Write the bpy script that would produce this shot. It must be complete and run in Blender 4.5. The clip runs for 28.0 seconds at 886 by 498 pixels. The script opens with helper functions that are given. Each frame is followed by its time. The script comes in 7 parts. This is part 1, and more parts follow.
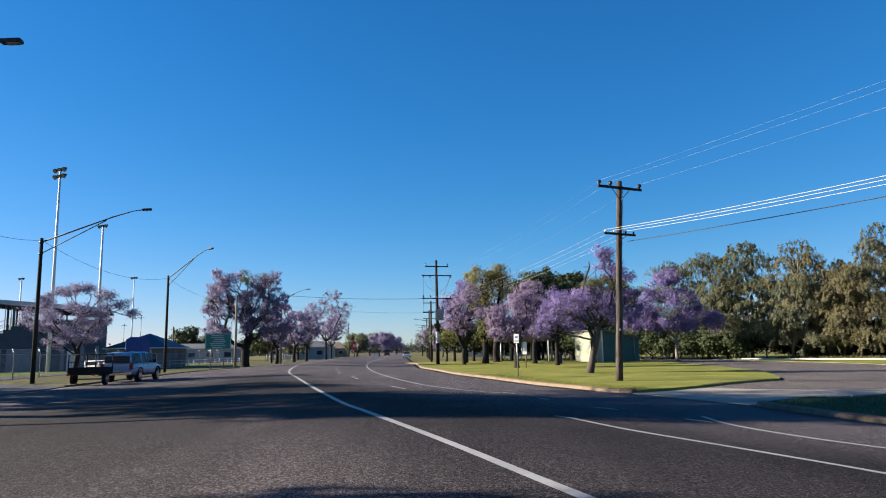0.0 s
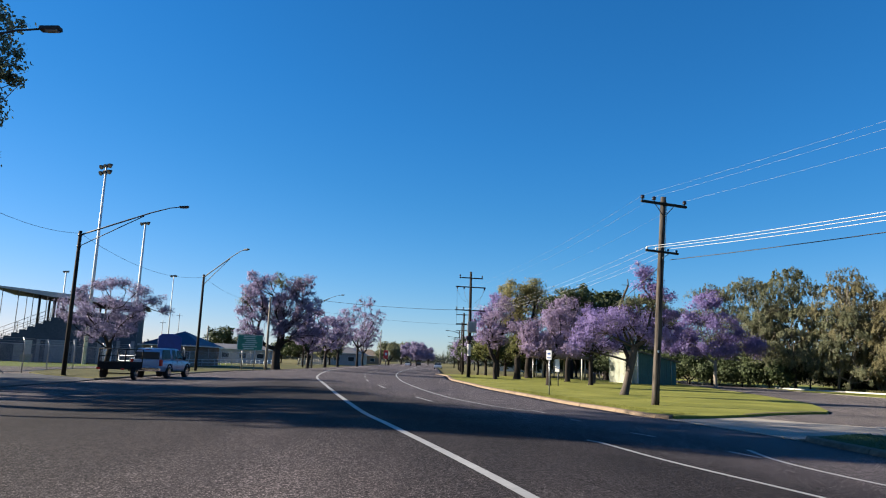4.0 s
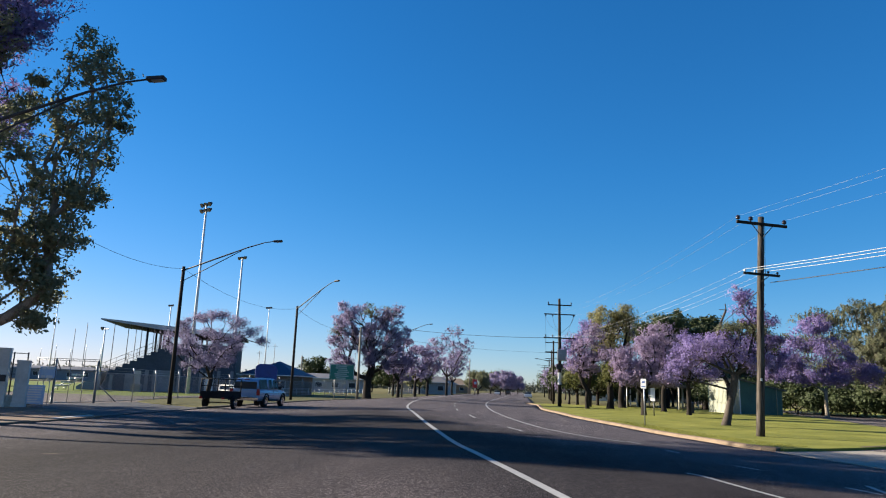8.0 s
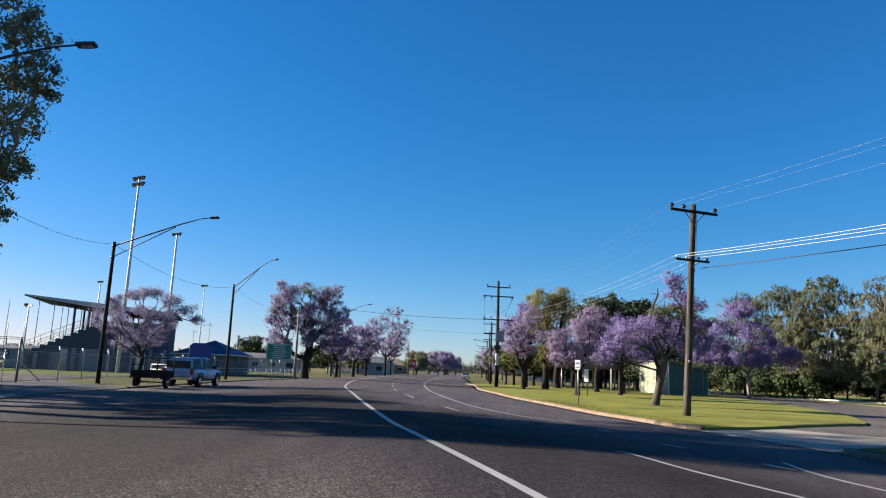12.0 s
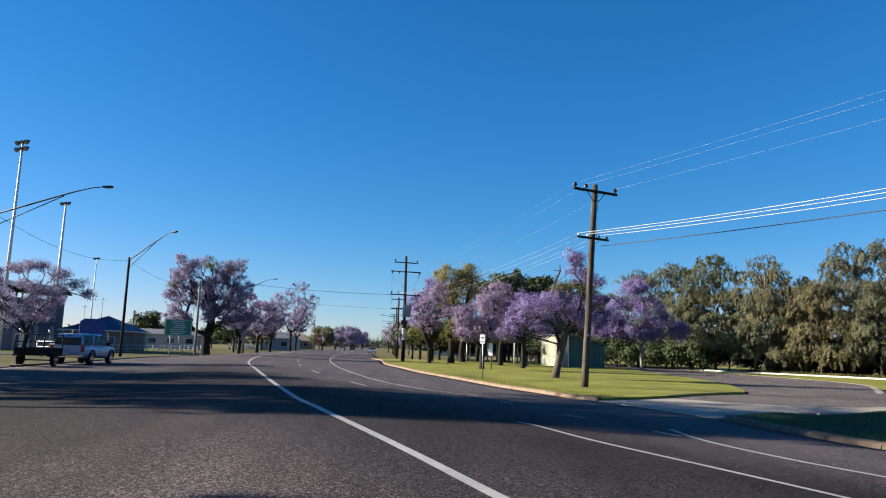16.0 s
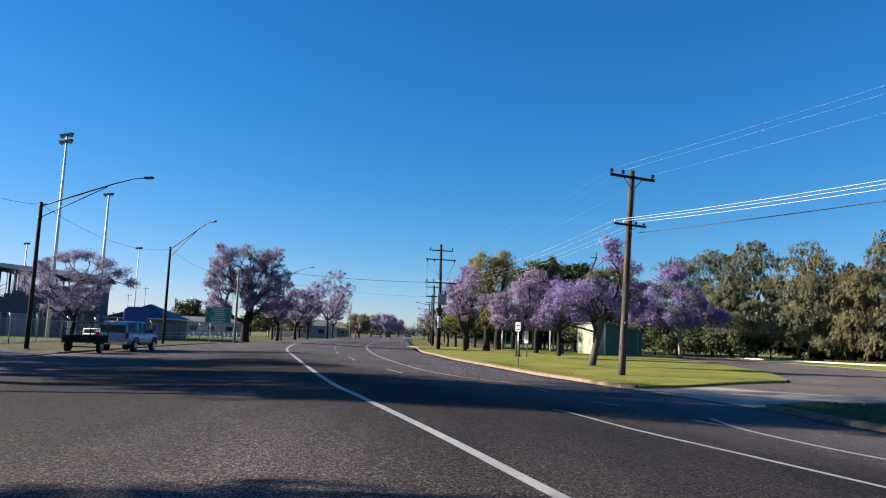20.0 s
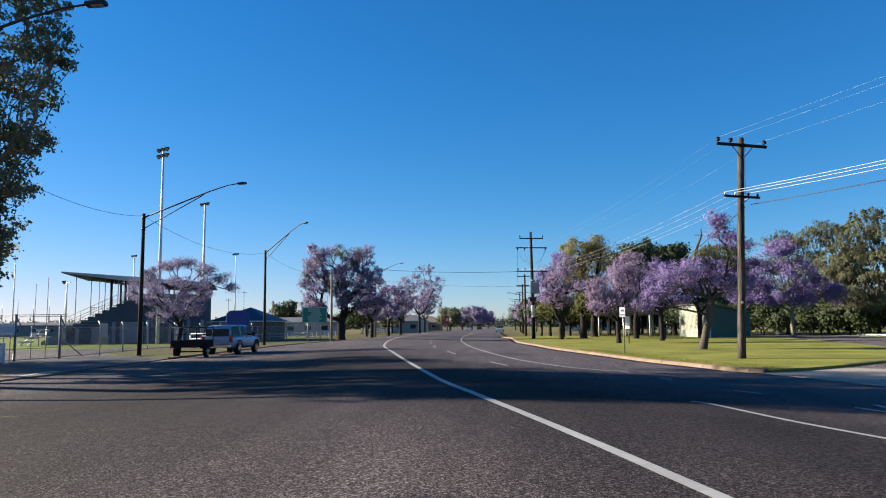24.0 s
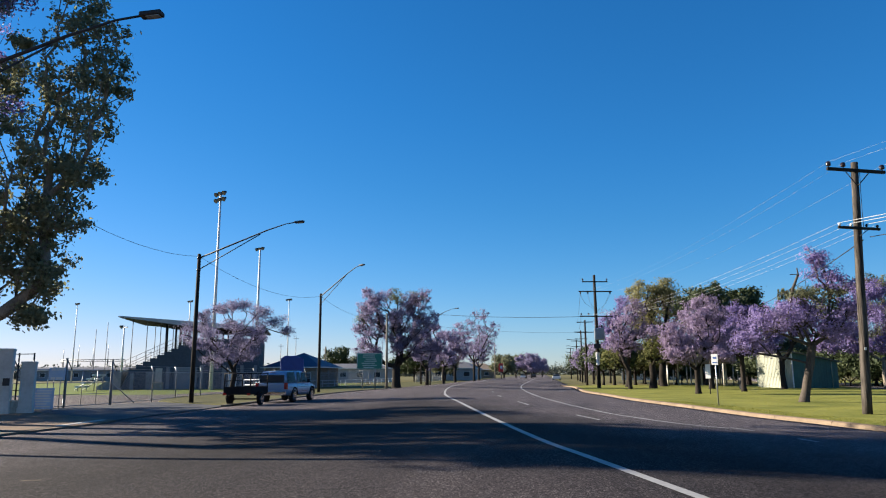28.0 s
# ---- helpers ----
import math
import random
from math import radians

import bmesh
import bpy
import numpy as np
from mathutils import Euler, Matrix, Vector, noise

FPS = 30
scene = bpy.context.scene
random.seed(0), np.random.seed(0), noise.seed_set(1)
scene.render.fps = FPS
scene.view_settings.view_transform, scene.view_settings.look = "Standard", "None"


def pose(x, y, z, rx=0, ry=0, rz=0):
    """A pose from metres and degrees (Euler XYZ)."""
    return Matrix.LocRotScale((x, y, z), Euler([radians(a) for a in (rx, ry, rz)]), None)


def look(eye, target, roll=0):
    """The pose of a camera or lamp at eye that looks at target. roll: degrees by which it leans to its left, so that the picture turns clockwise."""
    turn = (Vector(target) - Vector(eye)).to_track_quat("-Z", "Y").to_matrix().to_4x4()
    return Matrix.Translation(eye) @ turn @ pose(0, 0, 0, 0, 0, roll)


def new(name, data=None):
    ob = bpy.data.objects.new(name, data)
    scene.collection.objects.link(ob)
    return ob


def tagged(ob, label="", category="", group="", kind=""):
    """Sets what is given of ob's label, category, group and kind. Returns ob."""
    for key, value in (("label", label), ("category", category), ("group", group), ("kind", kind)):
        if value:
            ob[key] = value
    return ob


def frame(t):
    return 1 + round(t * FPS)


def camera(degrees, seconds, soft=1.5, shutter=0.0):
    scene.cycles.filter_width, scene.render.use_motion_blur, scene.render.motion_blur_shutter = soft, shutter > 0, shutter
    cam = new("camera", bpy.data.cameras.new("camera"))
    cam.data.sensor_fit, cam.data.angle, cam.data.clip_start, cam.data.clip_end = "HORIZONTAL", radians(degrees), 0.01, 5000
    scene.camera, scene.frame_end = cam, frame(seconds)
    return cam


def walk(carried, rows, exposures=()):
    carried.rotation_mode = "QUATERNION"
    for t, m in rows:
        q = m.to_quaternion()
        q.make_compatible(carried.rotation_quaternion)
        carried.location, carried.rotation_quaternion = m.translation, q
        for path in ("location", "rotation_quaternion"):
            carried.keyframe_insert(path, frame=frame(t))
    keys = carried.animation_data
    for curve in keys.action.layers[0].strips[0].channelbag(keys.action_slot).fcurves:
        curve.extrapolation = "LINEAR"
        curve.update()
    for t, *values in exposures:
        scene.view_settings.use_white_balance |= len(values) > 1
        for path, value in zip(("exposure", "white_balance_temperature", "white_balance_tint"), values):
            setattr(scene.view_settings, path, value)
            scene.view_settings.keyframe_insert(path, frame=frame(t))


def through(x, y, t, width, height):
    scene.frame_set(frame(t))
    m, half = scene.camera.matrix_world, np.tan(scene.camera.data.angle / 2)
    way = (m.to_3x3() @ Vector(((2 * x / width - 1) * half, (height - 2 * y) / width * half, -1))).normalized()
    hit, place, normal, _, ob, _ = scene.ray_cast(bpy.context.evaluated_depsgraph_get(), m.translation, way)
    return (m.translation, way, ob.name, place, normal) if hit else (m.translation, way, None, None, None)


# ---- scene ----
EXPOSURE = 1.74
cam = camera(64.56, 28.0, soft=1.1)
PATH = [
    (0, (-0.123, -0.837, 1.650), (0.018, 9.059, 3.082), -0.92),
    (0.5, (-0.104, -0.673, 1.650), (-0.440, 9.187, 3.282), -0.60),
    (1, (-0.086, -0.509, 1.650), (-0.450, 9.332, 3.388), -1.11),
    (1.5, (-0.067, -0.345, 1.650), (-0.165, 9.501, 3.398), -0.86),
    (2, (-0.048, -0.181, 1.650), (-0.267, 9.611, 3.671), 1.07),
    (2.5, (-0.032, -0.120, 1.650), (-1.088, 9.621, 3.648), 1.69),
    (3, (-0.016, -0.060, 1.650), (-1.031, 9.730, 3.415), 2.49),
    (3.5, (0.000, 0.000, 1.650), (-0.365, 9.865, 3.247), 2.22),
    (5.5, (0.000, 0.000, 1.650), (-0.747, 9.843, 3.252), 0.68),
    (6, (0.000, 0.000, 1.650), (-1.109, 9.804, 3.280), 0.99),
    (6.5, (0.000, 0.000, 1.650), (-1.293, 9.755, 3.429), 1.60),
    (7, (0.000, 0.000, 1.650), (-1.385, 9.714, 3.578), 1.80),
    (7.5, (0.000, 0.000, 1.650), (-1.451, 9.698, 3.610), 1.94),
    (8, (0.000, 0.000, 1.650), (-1.614, 9.675, 3.596), 2.03),
    (8.5, (0.000, 0.000, 1.650), (-1.710, 9.661, 3.584), 1.95),
    (9, (0.000, 0.000, 1.650), (-1.647, 9.675, 3.569), 1.99),
    (9.5, (0.000, 0.000, 1.650), (-1.327, 9.736, 3.506), 2.01),
    (10, (0.000, 0.000, 1.650), (-0.989, 9.787, 3.449), 2.02),
    (10.5, (0.000, 0.000, 1.650), (-0.713, 9.828, 3.354), 2.09),
    (11, (0.000, 0.000, 1.650), (-0.593, 9.844, 3.305), 2.17),
    (11.5, (0.000, 0.000, 1.650), (-0.665, 9.837, 3.322), 1.88),
    (12, (0.000, 0.000, 1.650), (-0.776, 9.822, 3.360), 2.26),
    (12.5, (0.000, 0.000, 1.650), (-1.284, 9.769, 3.355), 2.43),
    (14.5, (0.000, 0.000, 1.650), (-1.380, 9.771, 3.267), 1.73),
    (15, (0.000, 0.000, 1.650), (-0.647, 9.856, 3.212), 1.98),
    (15.5, (0.000, 0.000, 1.650), (-0.031, 9.890, 3.129), 1.82),
    (16, (0.000, 0.000, 1.650), (0.543, 9.885, 3.060), 1.83),
    (16.5, (0.000, 0.000, 1.650), (0.960, 9.861, 3.009), 1.89),
    (17, (0.000, 0.000, 1.650), (1.224, 9.832, 3.005), 1.88),
    (17.5, (0.000, 0.000, 1.650), (1.397, 9.809, 3.003), 1.84),
    (18, (0.000, 0.000, 1.650), (1.454, 9.803, 2.989), 2.02),
    (18.5, (0.000, 0.000, 1.650), (1.404, 9.813, 2.969), 2.12),
    (19, (0.000, 0.000, 1.650), (1.105, 9.853, 2.950), 1.92),
    (19.5, (0.000, 0.000, 1.650), (0.584, 9.903, 2.911), 1.84),
    (20, (0.000, 0.000, 1.650), (0.052, 9.925, 2.872), 1.88),
    (20.5, (0.000, 0.000, 1.650), (-0.271, 9.921, 2.873), 1.59),
    (21, (0.000, 0.000, 1.650), (-0.699, 9.902, 2.857), 1.71),
    (21.5, (-0.120, 0.070, 1.650), (-1.386, 9.936, 2.681), 2.16),
    (23.5, (-0.409, 0.809, 1.650), (-1.737, 10.657, 2.766), 1.87),
    (24, (-0.540, 1.040, 1.650), (-1.692, 10.914, 2.740), -0.72),
    (24.5, (-0.676, 1.305, 1.650), (-1.882, 11.172, 2.739), -0.84),
    (25, (-0.818, 1.603, 1.650), (-2.091, 11.470, 2.663), -0.53),
    (25.5, (-1.089, 1.853, 1.650), (-2.367, 11.723, 2.625), 1.71),
    (26, (-1.256, 2.159, 1.650), (-2.859, 11.999, 2.432), 1.71),
    (26.5, (-1.319, 2.521, 1.650), (-3.114, 12.315, 2.572), 1.99),
    (27, (-1.543, 2.816, 1.650), (-3.391, 12.521, 3.195), 3.21),
    (27.5, (-1.721, 3.153, 1.650), (-3.516, 12.860, 3.247), 2.45),
    (28, (-1.853, 3.533, 1.650), (-3.681, 13.207, 3.403), -0.29),
]
walk(cam, [(t, look(eye, target, roll)) for t, eye, target, roll in PATH], [(0.0, EXPOSURE), (28.0, EXPOSURE)])

# ---- world and sun ----
SUN_ELEVATION = 22.0
SUN_HEADING = (1.0, -0.14)          # the way the shadows fall on the ground
world = bpy.data.worlds.new("world")
scene.world = world
world.use_nodes = True
wn, wl = world.node_tree.nodes, world.node_tree.links
sky = wn.new("ShaderNodeTexSky")
sky.sky_type = "NISHITA"
sky.sun_disc = False
sky.sun_elevation = radians(SUN_ELEVATION)
sky.sun_rotation = math.atan2(-SUN_HEADING[0], -SUN_HEADING[1])
sky.altitude = 300.0
sky.air_density, sky.dust_density, sky.ozone_density = 1.0, 0.0, 6.0
hue = wn.new("ShaderNodeHueSaturation")
hue.inputs["Saturation"].default_value = 1.24
hue.inputs["Value"].default_value = 1.4
background = wn["Background"]
background.inputs["Strength"].default_value = 0.0373
soften = wn.new("ShaderNodeGamma")
soften.inputs["Gamma"].default_value = 0.85
wl.new(sky.outputs["Color"], soften.inputs["Color"])
wl.new(soften.outputs["Color"], hue.inputs["Color"])
clear = wn.new("ShaderNodeMix")
clear.data_type, clear.blend_type = "RGBA", "MULTIPLY"
clear.inputs["Factor"].default_value = 1.0
clear.inputs["B"].default_value = (0.60, 1.0, 1.15, 1)
# the bright low sky keeps its paler natural tint
bright = wn.new("ShaderNodeRGBToBW")
wl.new(soften.outputs["Color"], bright.inputs["Color"])
deep = wn.new("ShaderNodeMapRange")
deep.inputs["From Min"].default_value, deep.inputs["From Max"].default_value = 1.6, 4.6
deep.inputs["To Min"].default_value, deep.inputs["To Max"].default_value = 1.0, 0.36
wl.new(bright.outputs["Val"], deep.inputs["Value"])
wl.new(deep.outputs["Result"], clear.inputs["Factor"])
wl.new(deep.outputs["Result"], hue.inputs["Fac"])
wl.new(hue.outputs["Color"], clear.inputs["A"])
# towards the horizon the air turns to a pale lavender blue
low_air = wn.new("ShaderNodeMix")
low_air.data_type, low_air.blend_type = "RGBA", "MULTIPLY"
low_air.inputs["B"].default_value = (1.52, 1.13, 1.27, 1)
low = wn.new("ShaderNodeMapRange")
low.inputs["From Min"].default_value, low.inputs["From Max"].default_value = 2.0, 5.0
wl.new(bright.outputs["Val"], low.inputs["Value"])
wl.new(low.outputs["Result"], low_air.inputs["Factor"])
wl.new(clear.outputs["Result"], low_air.inputs["A"])
wl.new(low_air.outputs["Result"], background.inputs["Color"])

sun = new("sun", bpy.data.lights.new("sun", "SUN"))
sun.data.energy = 5.0
sun.data.angle = radians(0.5)
sun.data.color = (1.0, 0.88, 0.72)
rise = math.tan(radians(SUN_ELEVATION)) * math.hypot(*SUN_HEADING)
sun.matrix_world = look((0, 0, 60), (SUN_HEADING[0], SUN_HEADING[1], 60 - rise))

# ---- materials ----
ALBEDO = 0.82


def tone(colour):
    return tuple(ALBEDO * c for c in colour)


def node_material(name):
    m = bpy.data.materials.new(name)
    m.use_nodes = True
    return m, m.node_tree.nodes, m.node_tree.links, m.node_tree.nodes["Principled BSDF"]


def ramp(n, stops):
    r = n.new("ShaderNodeValToRGB")
    while len(r.color_ramp.elements) < len(stops):
        r.color_ramp.elements.new(0.5)
    for e, (p, c) in zip(r.color_ramp.elements, stops):
        e.position, e.color = p, (*c, 1)
    return r


def noise_node(n, l, scale, detail=4.0, vector=None, rough=0.55):
    t = n.new("ShaderNodeTexNoise")
    t.inputs["Scale"].default_value, t.inputs["Detail"].default_value, t.inputs["Roughness"].default_value = scale, detail, rough
    l.new(vector, t.inputs["Vector"])
    return t


def surface(name, dark, light, fine=20.0, broad=0.6, rough=0.7, metal=0.0, bump=0.15, spread=0.35, stretch=(1, 1, 1), own=False):
    """A mottled surface: broad stains between two colours, fine grain over them, and relief."""
    m, n, l, b = node_material(name)
    if own:
        place = n.new("ShaderNodeTexCoord").outputs["Object"]
    else:
        place = n.new("ShaderNodeNewGeometry").outputs["Position"]
    mapped = n.new("ShaderNodeMapping")
    mapped.inputs["Scale"].default_value = stretch
    l.new(place, mapped.inputs["Vector"])
    a = noise_node(n, l, broad, 5, mapped.outputs["Vector"])
    g = noise_node(n, l, fine, 3, mapped.outputs["Vector"])
    mix = n.new("ShaderNodeMix")
    mix.inputs["Factor"].default_value = 0.45
    l.new(a.outputs["Fac"], mix.inputs["A"])
    l.new(g.outputs["Fac"], mix.inputs["B"])
    r = ramp(n, [(0.5 - spread / 2, tone(dark)), (0.5 + spread / 2, tone(light))])
    l.new(mix.outputs["Result"], r.inputs["Fac"])
    l.new(r.outputs["Color"], b.inputs["Base Color"])
    b.inputs["Roughness"].default_value, b.inputs["Metallic"].default_value = rough, metal
    if rough >= 0.8:
        b.inputs["Specular IOR Level"].default_value = 0.12
    if bump:
        k = n.new("ShaderNodeBump")
        k.inputs["Strength"].default_value, k.inputs["Distance"].default_value = bump, 0.02
        l.new(g.outputs["Fac"], k.inputs["Height"])
        l.new(k.outputs["Normal"], b.inputs["Normal"])
    return m


def asphalt_material(name, tint):
    m, n, l, b = node_material(name)
    place = n.new("ShaderNodeNewGeometry").outputs["Position"]
    stones = n.new("ShaderNodeTexVoronoi")
    stones.inputs["Scale"].default_value = 70.0
    l.new(place, stones.inputs["Vector"])
    grit = noise_node(n, l, 58.0, 4, place, 0.8)
    patch = noise_node(n, l, 0.22, 5, place)
    wheel = n.new("ShaderNodeMapping")
    wheel.inputs["Rotation"].default_value = (0, 0, radians(-12))
    wheel.inputs["Scale"].default_value = (0.9, 0.03, 1)
    l.new(place, wheel.inputs["Vector"])
    tracks = noise_node(n, l, 1.0, 2, wheel.outputs["Vector"])
    chips = noise_node(n, l, 24.0, 3, place, 0.7)
    r1 = ramp(n, [(0.33, (0.004, 0.004, 0.004)), (0.46, (0.040, 0.038, 0.037)), (0.56, (0.118, 0.110, 0.103)), (0.69, (0.47, 0.435, 0.40))])
    sep = n.new("ShaderNodeSeparateColor")
    l.new(stones.outputs["Color"], sep.inputs["Color"])
    mix = n.new("ShaderNodeMix")
    mix.inputs["Factor"].default_value = 0.55
    l.new(sep.outputs["Red"], mix.inputs["A"])
    l.new(grit.outputs["Fac"], mix.inputs["B"])
    coarse = n.new("ShaderNodeMix")
    coarse.inputs["Factor"].default_value = 0.42
    l.new(mix.outputs["Result"], coarse.inputs["A"])
    l.new(chips.outputs["Fac"], coarse.inputs["B"])
    l.new(coarse.outputs["Result"], r1.inputs["Fac"])
    # the seal is stripped to its tan stone where traffic turns at the crossing; the dark band beside it and the paler
    # far road are light and shade put into the colour
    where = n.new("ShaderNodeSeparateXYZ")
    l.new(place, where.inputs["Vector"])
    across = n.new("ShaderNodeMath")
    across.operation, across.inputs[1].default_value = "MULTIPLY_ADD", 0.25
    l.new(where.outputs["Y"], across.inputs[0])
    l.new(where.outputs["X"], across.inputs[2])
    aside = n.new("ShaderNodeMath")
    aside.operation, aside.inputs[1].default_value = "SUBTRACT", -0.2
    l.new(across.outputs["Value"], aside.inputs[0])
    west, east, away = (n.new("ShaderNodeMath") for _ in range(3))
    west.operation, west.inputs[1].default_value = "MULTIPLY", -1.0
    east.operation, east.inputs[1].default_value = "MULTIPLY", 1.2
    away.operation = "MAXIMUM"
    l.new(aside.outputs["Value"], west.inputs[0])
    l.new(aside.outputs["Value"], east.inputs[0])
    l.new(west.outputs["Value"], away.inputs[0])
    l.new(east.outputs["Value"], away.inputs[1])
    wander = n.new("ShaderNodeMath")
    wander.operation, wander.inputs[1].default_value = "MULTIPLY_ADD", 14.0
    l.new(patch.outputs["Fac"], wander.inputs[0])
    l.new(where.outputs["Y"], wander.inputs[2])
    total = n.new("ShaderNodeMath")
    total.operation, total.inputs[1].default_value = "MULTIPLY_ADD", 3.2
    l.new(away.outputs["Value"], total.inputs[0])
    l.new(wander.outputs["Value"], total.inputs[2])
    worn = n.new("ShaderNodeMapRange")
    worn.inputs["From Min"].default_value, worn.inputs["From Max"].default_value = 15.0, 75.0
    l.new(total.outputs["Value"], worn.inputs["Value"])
    # past the tan stone, these stops imitate how light falls along the road
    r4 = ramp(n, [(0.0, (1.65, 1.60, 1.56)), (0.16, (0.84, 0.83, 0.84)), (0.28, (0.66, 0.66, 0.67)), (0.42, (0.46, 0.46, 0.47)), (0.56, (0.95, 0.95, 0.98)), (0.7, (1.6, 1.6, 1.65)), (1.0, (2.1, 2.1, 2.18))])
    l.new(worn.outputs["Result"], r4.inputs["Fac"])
    r2 = ramp(n, [(0.3, (0.72, 0.72, 0.74)), (0.5, (0.95, 0.94, 0.93)), (0.75, (1.12, 1.08, 1.04))])
    l.new(patch.outputs["Fac"], r2.inputs["Fac"])
    r3 = ramp(n, [(0.35, (0.82, 0.82, 0.83)), (0.65, (1.08, 1.07, 1.06))])
    l.new(tracks.outputs["Fac"], r3.inputs["Fac"])
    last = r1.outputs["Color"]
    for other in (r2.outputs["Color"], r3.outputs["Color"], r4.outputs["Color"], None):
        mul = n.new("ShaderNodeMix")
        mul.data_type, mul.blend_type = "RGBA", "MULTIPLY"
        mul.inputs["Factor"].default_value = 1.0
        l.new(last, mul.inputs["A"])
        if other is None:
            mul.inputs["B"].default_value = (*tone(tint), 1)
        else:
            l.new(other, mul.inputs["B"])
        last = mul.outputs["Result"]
    l.new(last, b.inputs["Base Color"])
    b.inputs["Roughness"].default_value = 0.9
    b.inputs["Specular IOR Level"].default_value = 0.08
    k = n.new("ShaderNodeBump")
    k.inputs["Strength"].default_value, k.inputs["Distance"].default_value = 0.9, 0.012
    l.new(coarse.outputs["Result"], k.inputs["Height"])
    l.new(k.outputs["Normal"], b.inputs["Normal"])
    return m


def leaf_material(name, colours, broad=0.5, through=0.25):
    """Leaves or blossoms: each one takes its own shade, and patches of the crown differ."""
    m, n, l, b = node_material(name)
    geo = n.new("ShaderNodeNewGeometry")
    patch = noise_node(n, l, broad, 2, geo.outputs["Position"])
    mix = n.new("ShaderNodeMix")
    mix.inputs["Factor"].default_value = 0.70
    l.new(geo.outputs["Random Per Island"], mix.inputs["A"])
    l.new(patch.outputs["Fac"], mix.inputs["B"])
    r = ramp(n, [(0.18 + 0.64 * i / max(1, len(colours) - 1), tone(c)) for i, c in enumerate(colours)])
    l.new(mix.outputs["Result"], r.inputs["Fac"])
    l.new(r.outputs["Color"], b.inputs["Base Color"])
    b.inputs["Roughness"].default_value = 0.65
    b.inputs["Specular IOR Level"].default_value = 0.2
    t = n.new("ShaderNodeBsdfTranslucent")
    l.new(r.outputs["Color"], t.inputs["Color"])
    s = n.new("ShaderNodeMixShader")
    s.inputs["Fac"].default_value = through
    l.new(b.outputs["BSDF"], s.inputs[1])
    l.new(t.outputs["BSDF"], s.inputs[2])
    l.new(s.outputs["Shader"], n["Material Output"].inputs["Surface"])
    return m


def glass_material(name, colour=(0.02, 0.03, 0.04)):
    m, n, l, b = node_material(name)
    b.inputs["Base Color"].default_value = (*colour, 1)
    b.inputs["Roughness"].default_value = 0.12
    b.inputs["Specular IOR Level"].default_value = 0.2
    return m


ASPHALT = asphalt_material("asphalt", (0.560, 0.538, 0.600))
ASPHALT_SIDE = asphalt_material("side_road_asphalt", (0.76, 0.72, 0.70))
LINE_PAINT = surface("line_paint", (0.218, 0.218, 0.211), (0.422, 0.422, 0.410), 9, 1.2, 0.6, bump=0.1, spread=0.5)
LINE_WORN = surface("worn_line_paint", (0.119, 0.119, 0.119), (0.527, 0.527, 0.510), 14, 1.6, 0.65, bump=0.1, spread=0.4)
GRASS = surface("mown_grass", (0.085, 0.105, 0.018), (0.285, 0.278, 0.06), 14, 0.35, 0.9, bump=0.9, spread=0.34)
# verge green set darker than the lawn to take in tree shade
GRASS_NEAR = surface("shade_dark_verge_grass", (0.020, 0.050, 0.020), (0.055, 0.095, 0.036), 22, 0.5, 0.9, bump=0.6, spread=0.4)
GRASS_DULL = surface("dry_verge_grass", (0.045, 0.05, 0.018), (0.125, 0.118, 0.042), 5, 0.5, 0.9, bump=0.8, spread=0.3)
FIELD = surface("field_grass", (0.067, 0.104, 0.011), (0.133, 0.171, 0.019), 3, 0.1, 0.9, bump=0.3)
DRY = surface("dry_ground", (0.085, 0.085, 0.030), (0.187, 0.162, 0.068), 5, 0.12, 0.95, bump=0.4)
DIRT = surface("red_dirt", (0.135, 0.092, 0.065), (0.265, 0.195, 0.145), 9, 0.4, 0.95, bump=0.4)
KERB_DULL = surface("dirty_kerb", (0.05, 0.046, 0.04), (0.13, 0.12, 0.10), 7, 0.5, 0.9, bump=0.3)
# crossing concrete toned dark and bluish for the tree shade over it
CROSSING = surface("shade_toned_crossing", (0.052, 0.056, 0.065), (0.098, 0.104, 0.116), 18, 0.5, 0.85, bump=0.2)
CONCRETE = surface("concrete", (0.234, 0.209, 0.176), (0.404, 0.367, 0.315), 16, 0.5, 0.85, bump=0.15)
KERB = surface("kerb_concrete", (0.136, 0.102, 0.068), (0.281, 0.212, 0.149), 12, 0.8, 0.85, bump=0.2)
# darker copy of the kerb, with shade and grime both in its colour
KERB_SHADE_DIRT = surface("shade_and_dirt_kerb", (0.085, 0.068, 0.052), (0.20, 0.155, 0.115), 7, 0.5, 0.88, bump=0.25)
KERB_WHITE = surface("white_kerb", (0.421, 0.413, 0.367), (0.597, 0.589, 0.535), 8, 0.7, 0.75, bump=0.1)
POLE_WOOD = surface("pole_wood", (0.024, 0.021, 0.018), (0.125, 0.108, 0.092), 5, 1.8, 0.9, bump=0.6, stretch=(5, 5, 0.35), spread=0.22)
LAMP_GREY = surface("dull_lamp_grey", (0.02, 0.02, 0.022), (0.05, 0.05, 0.052), 9, 1.0, 0.75, bump=0.05)
RAIL_GREY = surface("dull_grey_paint", (0.13, 0.135, 0.14), (0.21, 0.215, 0.22), 9, 1.0, 0.7, bump=0.05)
POLE_DARK = surface("dark_pole_wood", (0.014, 0.012, 0.010), (0.05, 0.042, 0.034), 7, 1.3, 0.85, bump=0.5, stretch=(6, 6, 0.5))
BARK = surface("bark", (0.013, 0.011, 0.010), (0.046, 0.039, 0.033), 9, 1.2, 0.95, bump=0.8, stretch=(3, 3, 0.7))
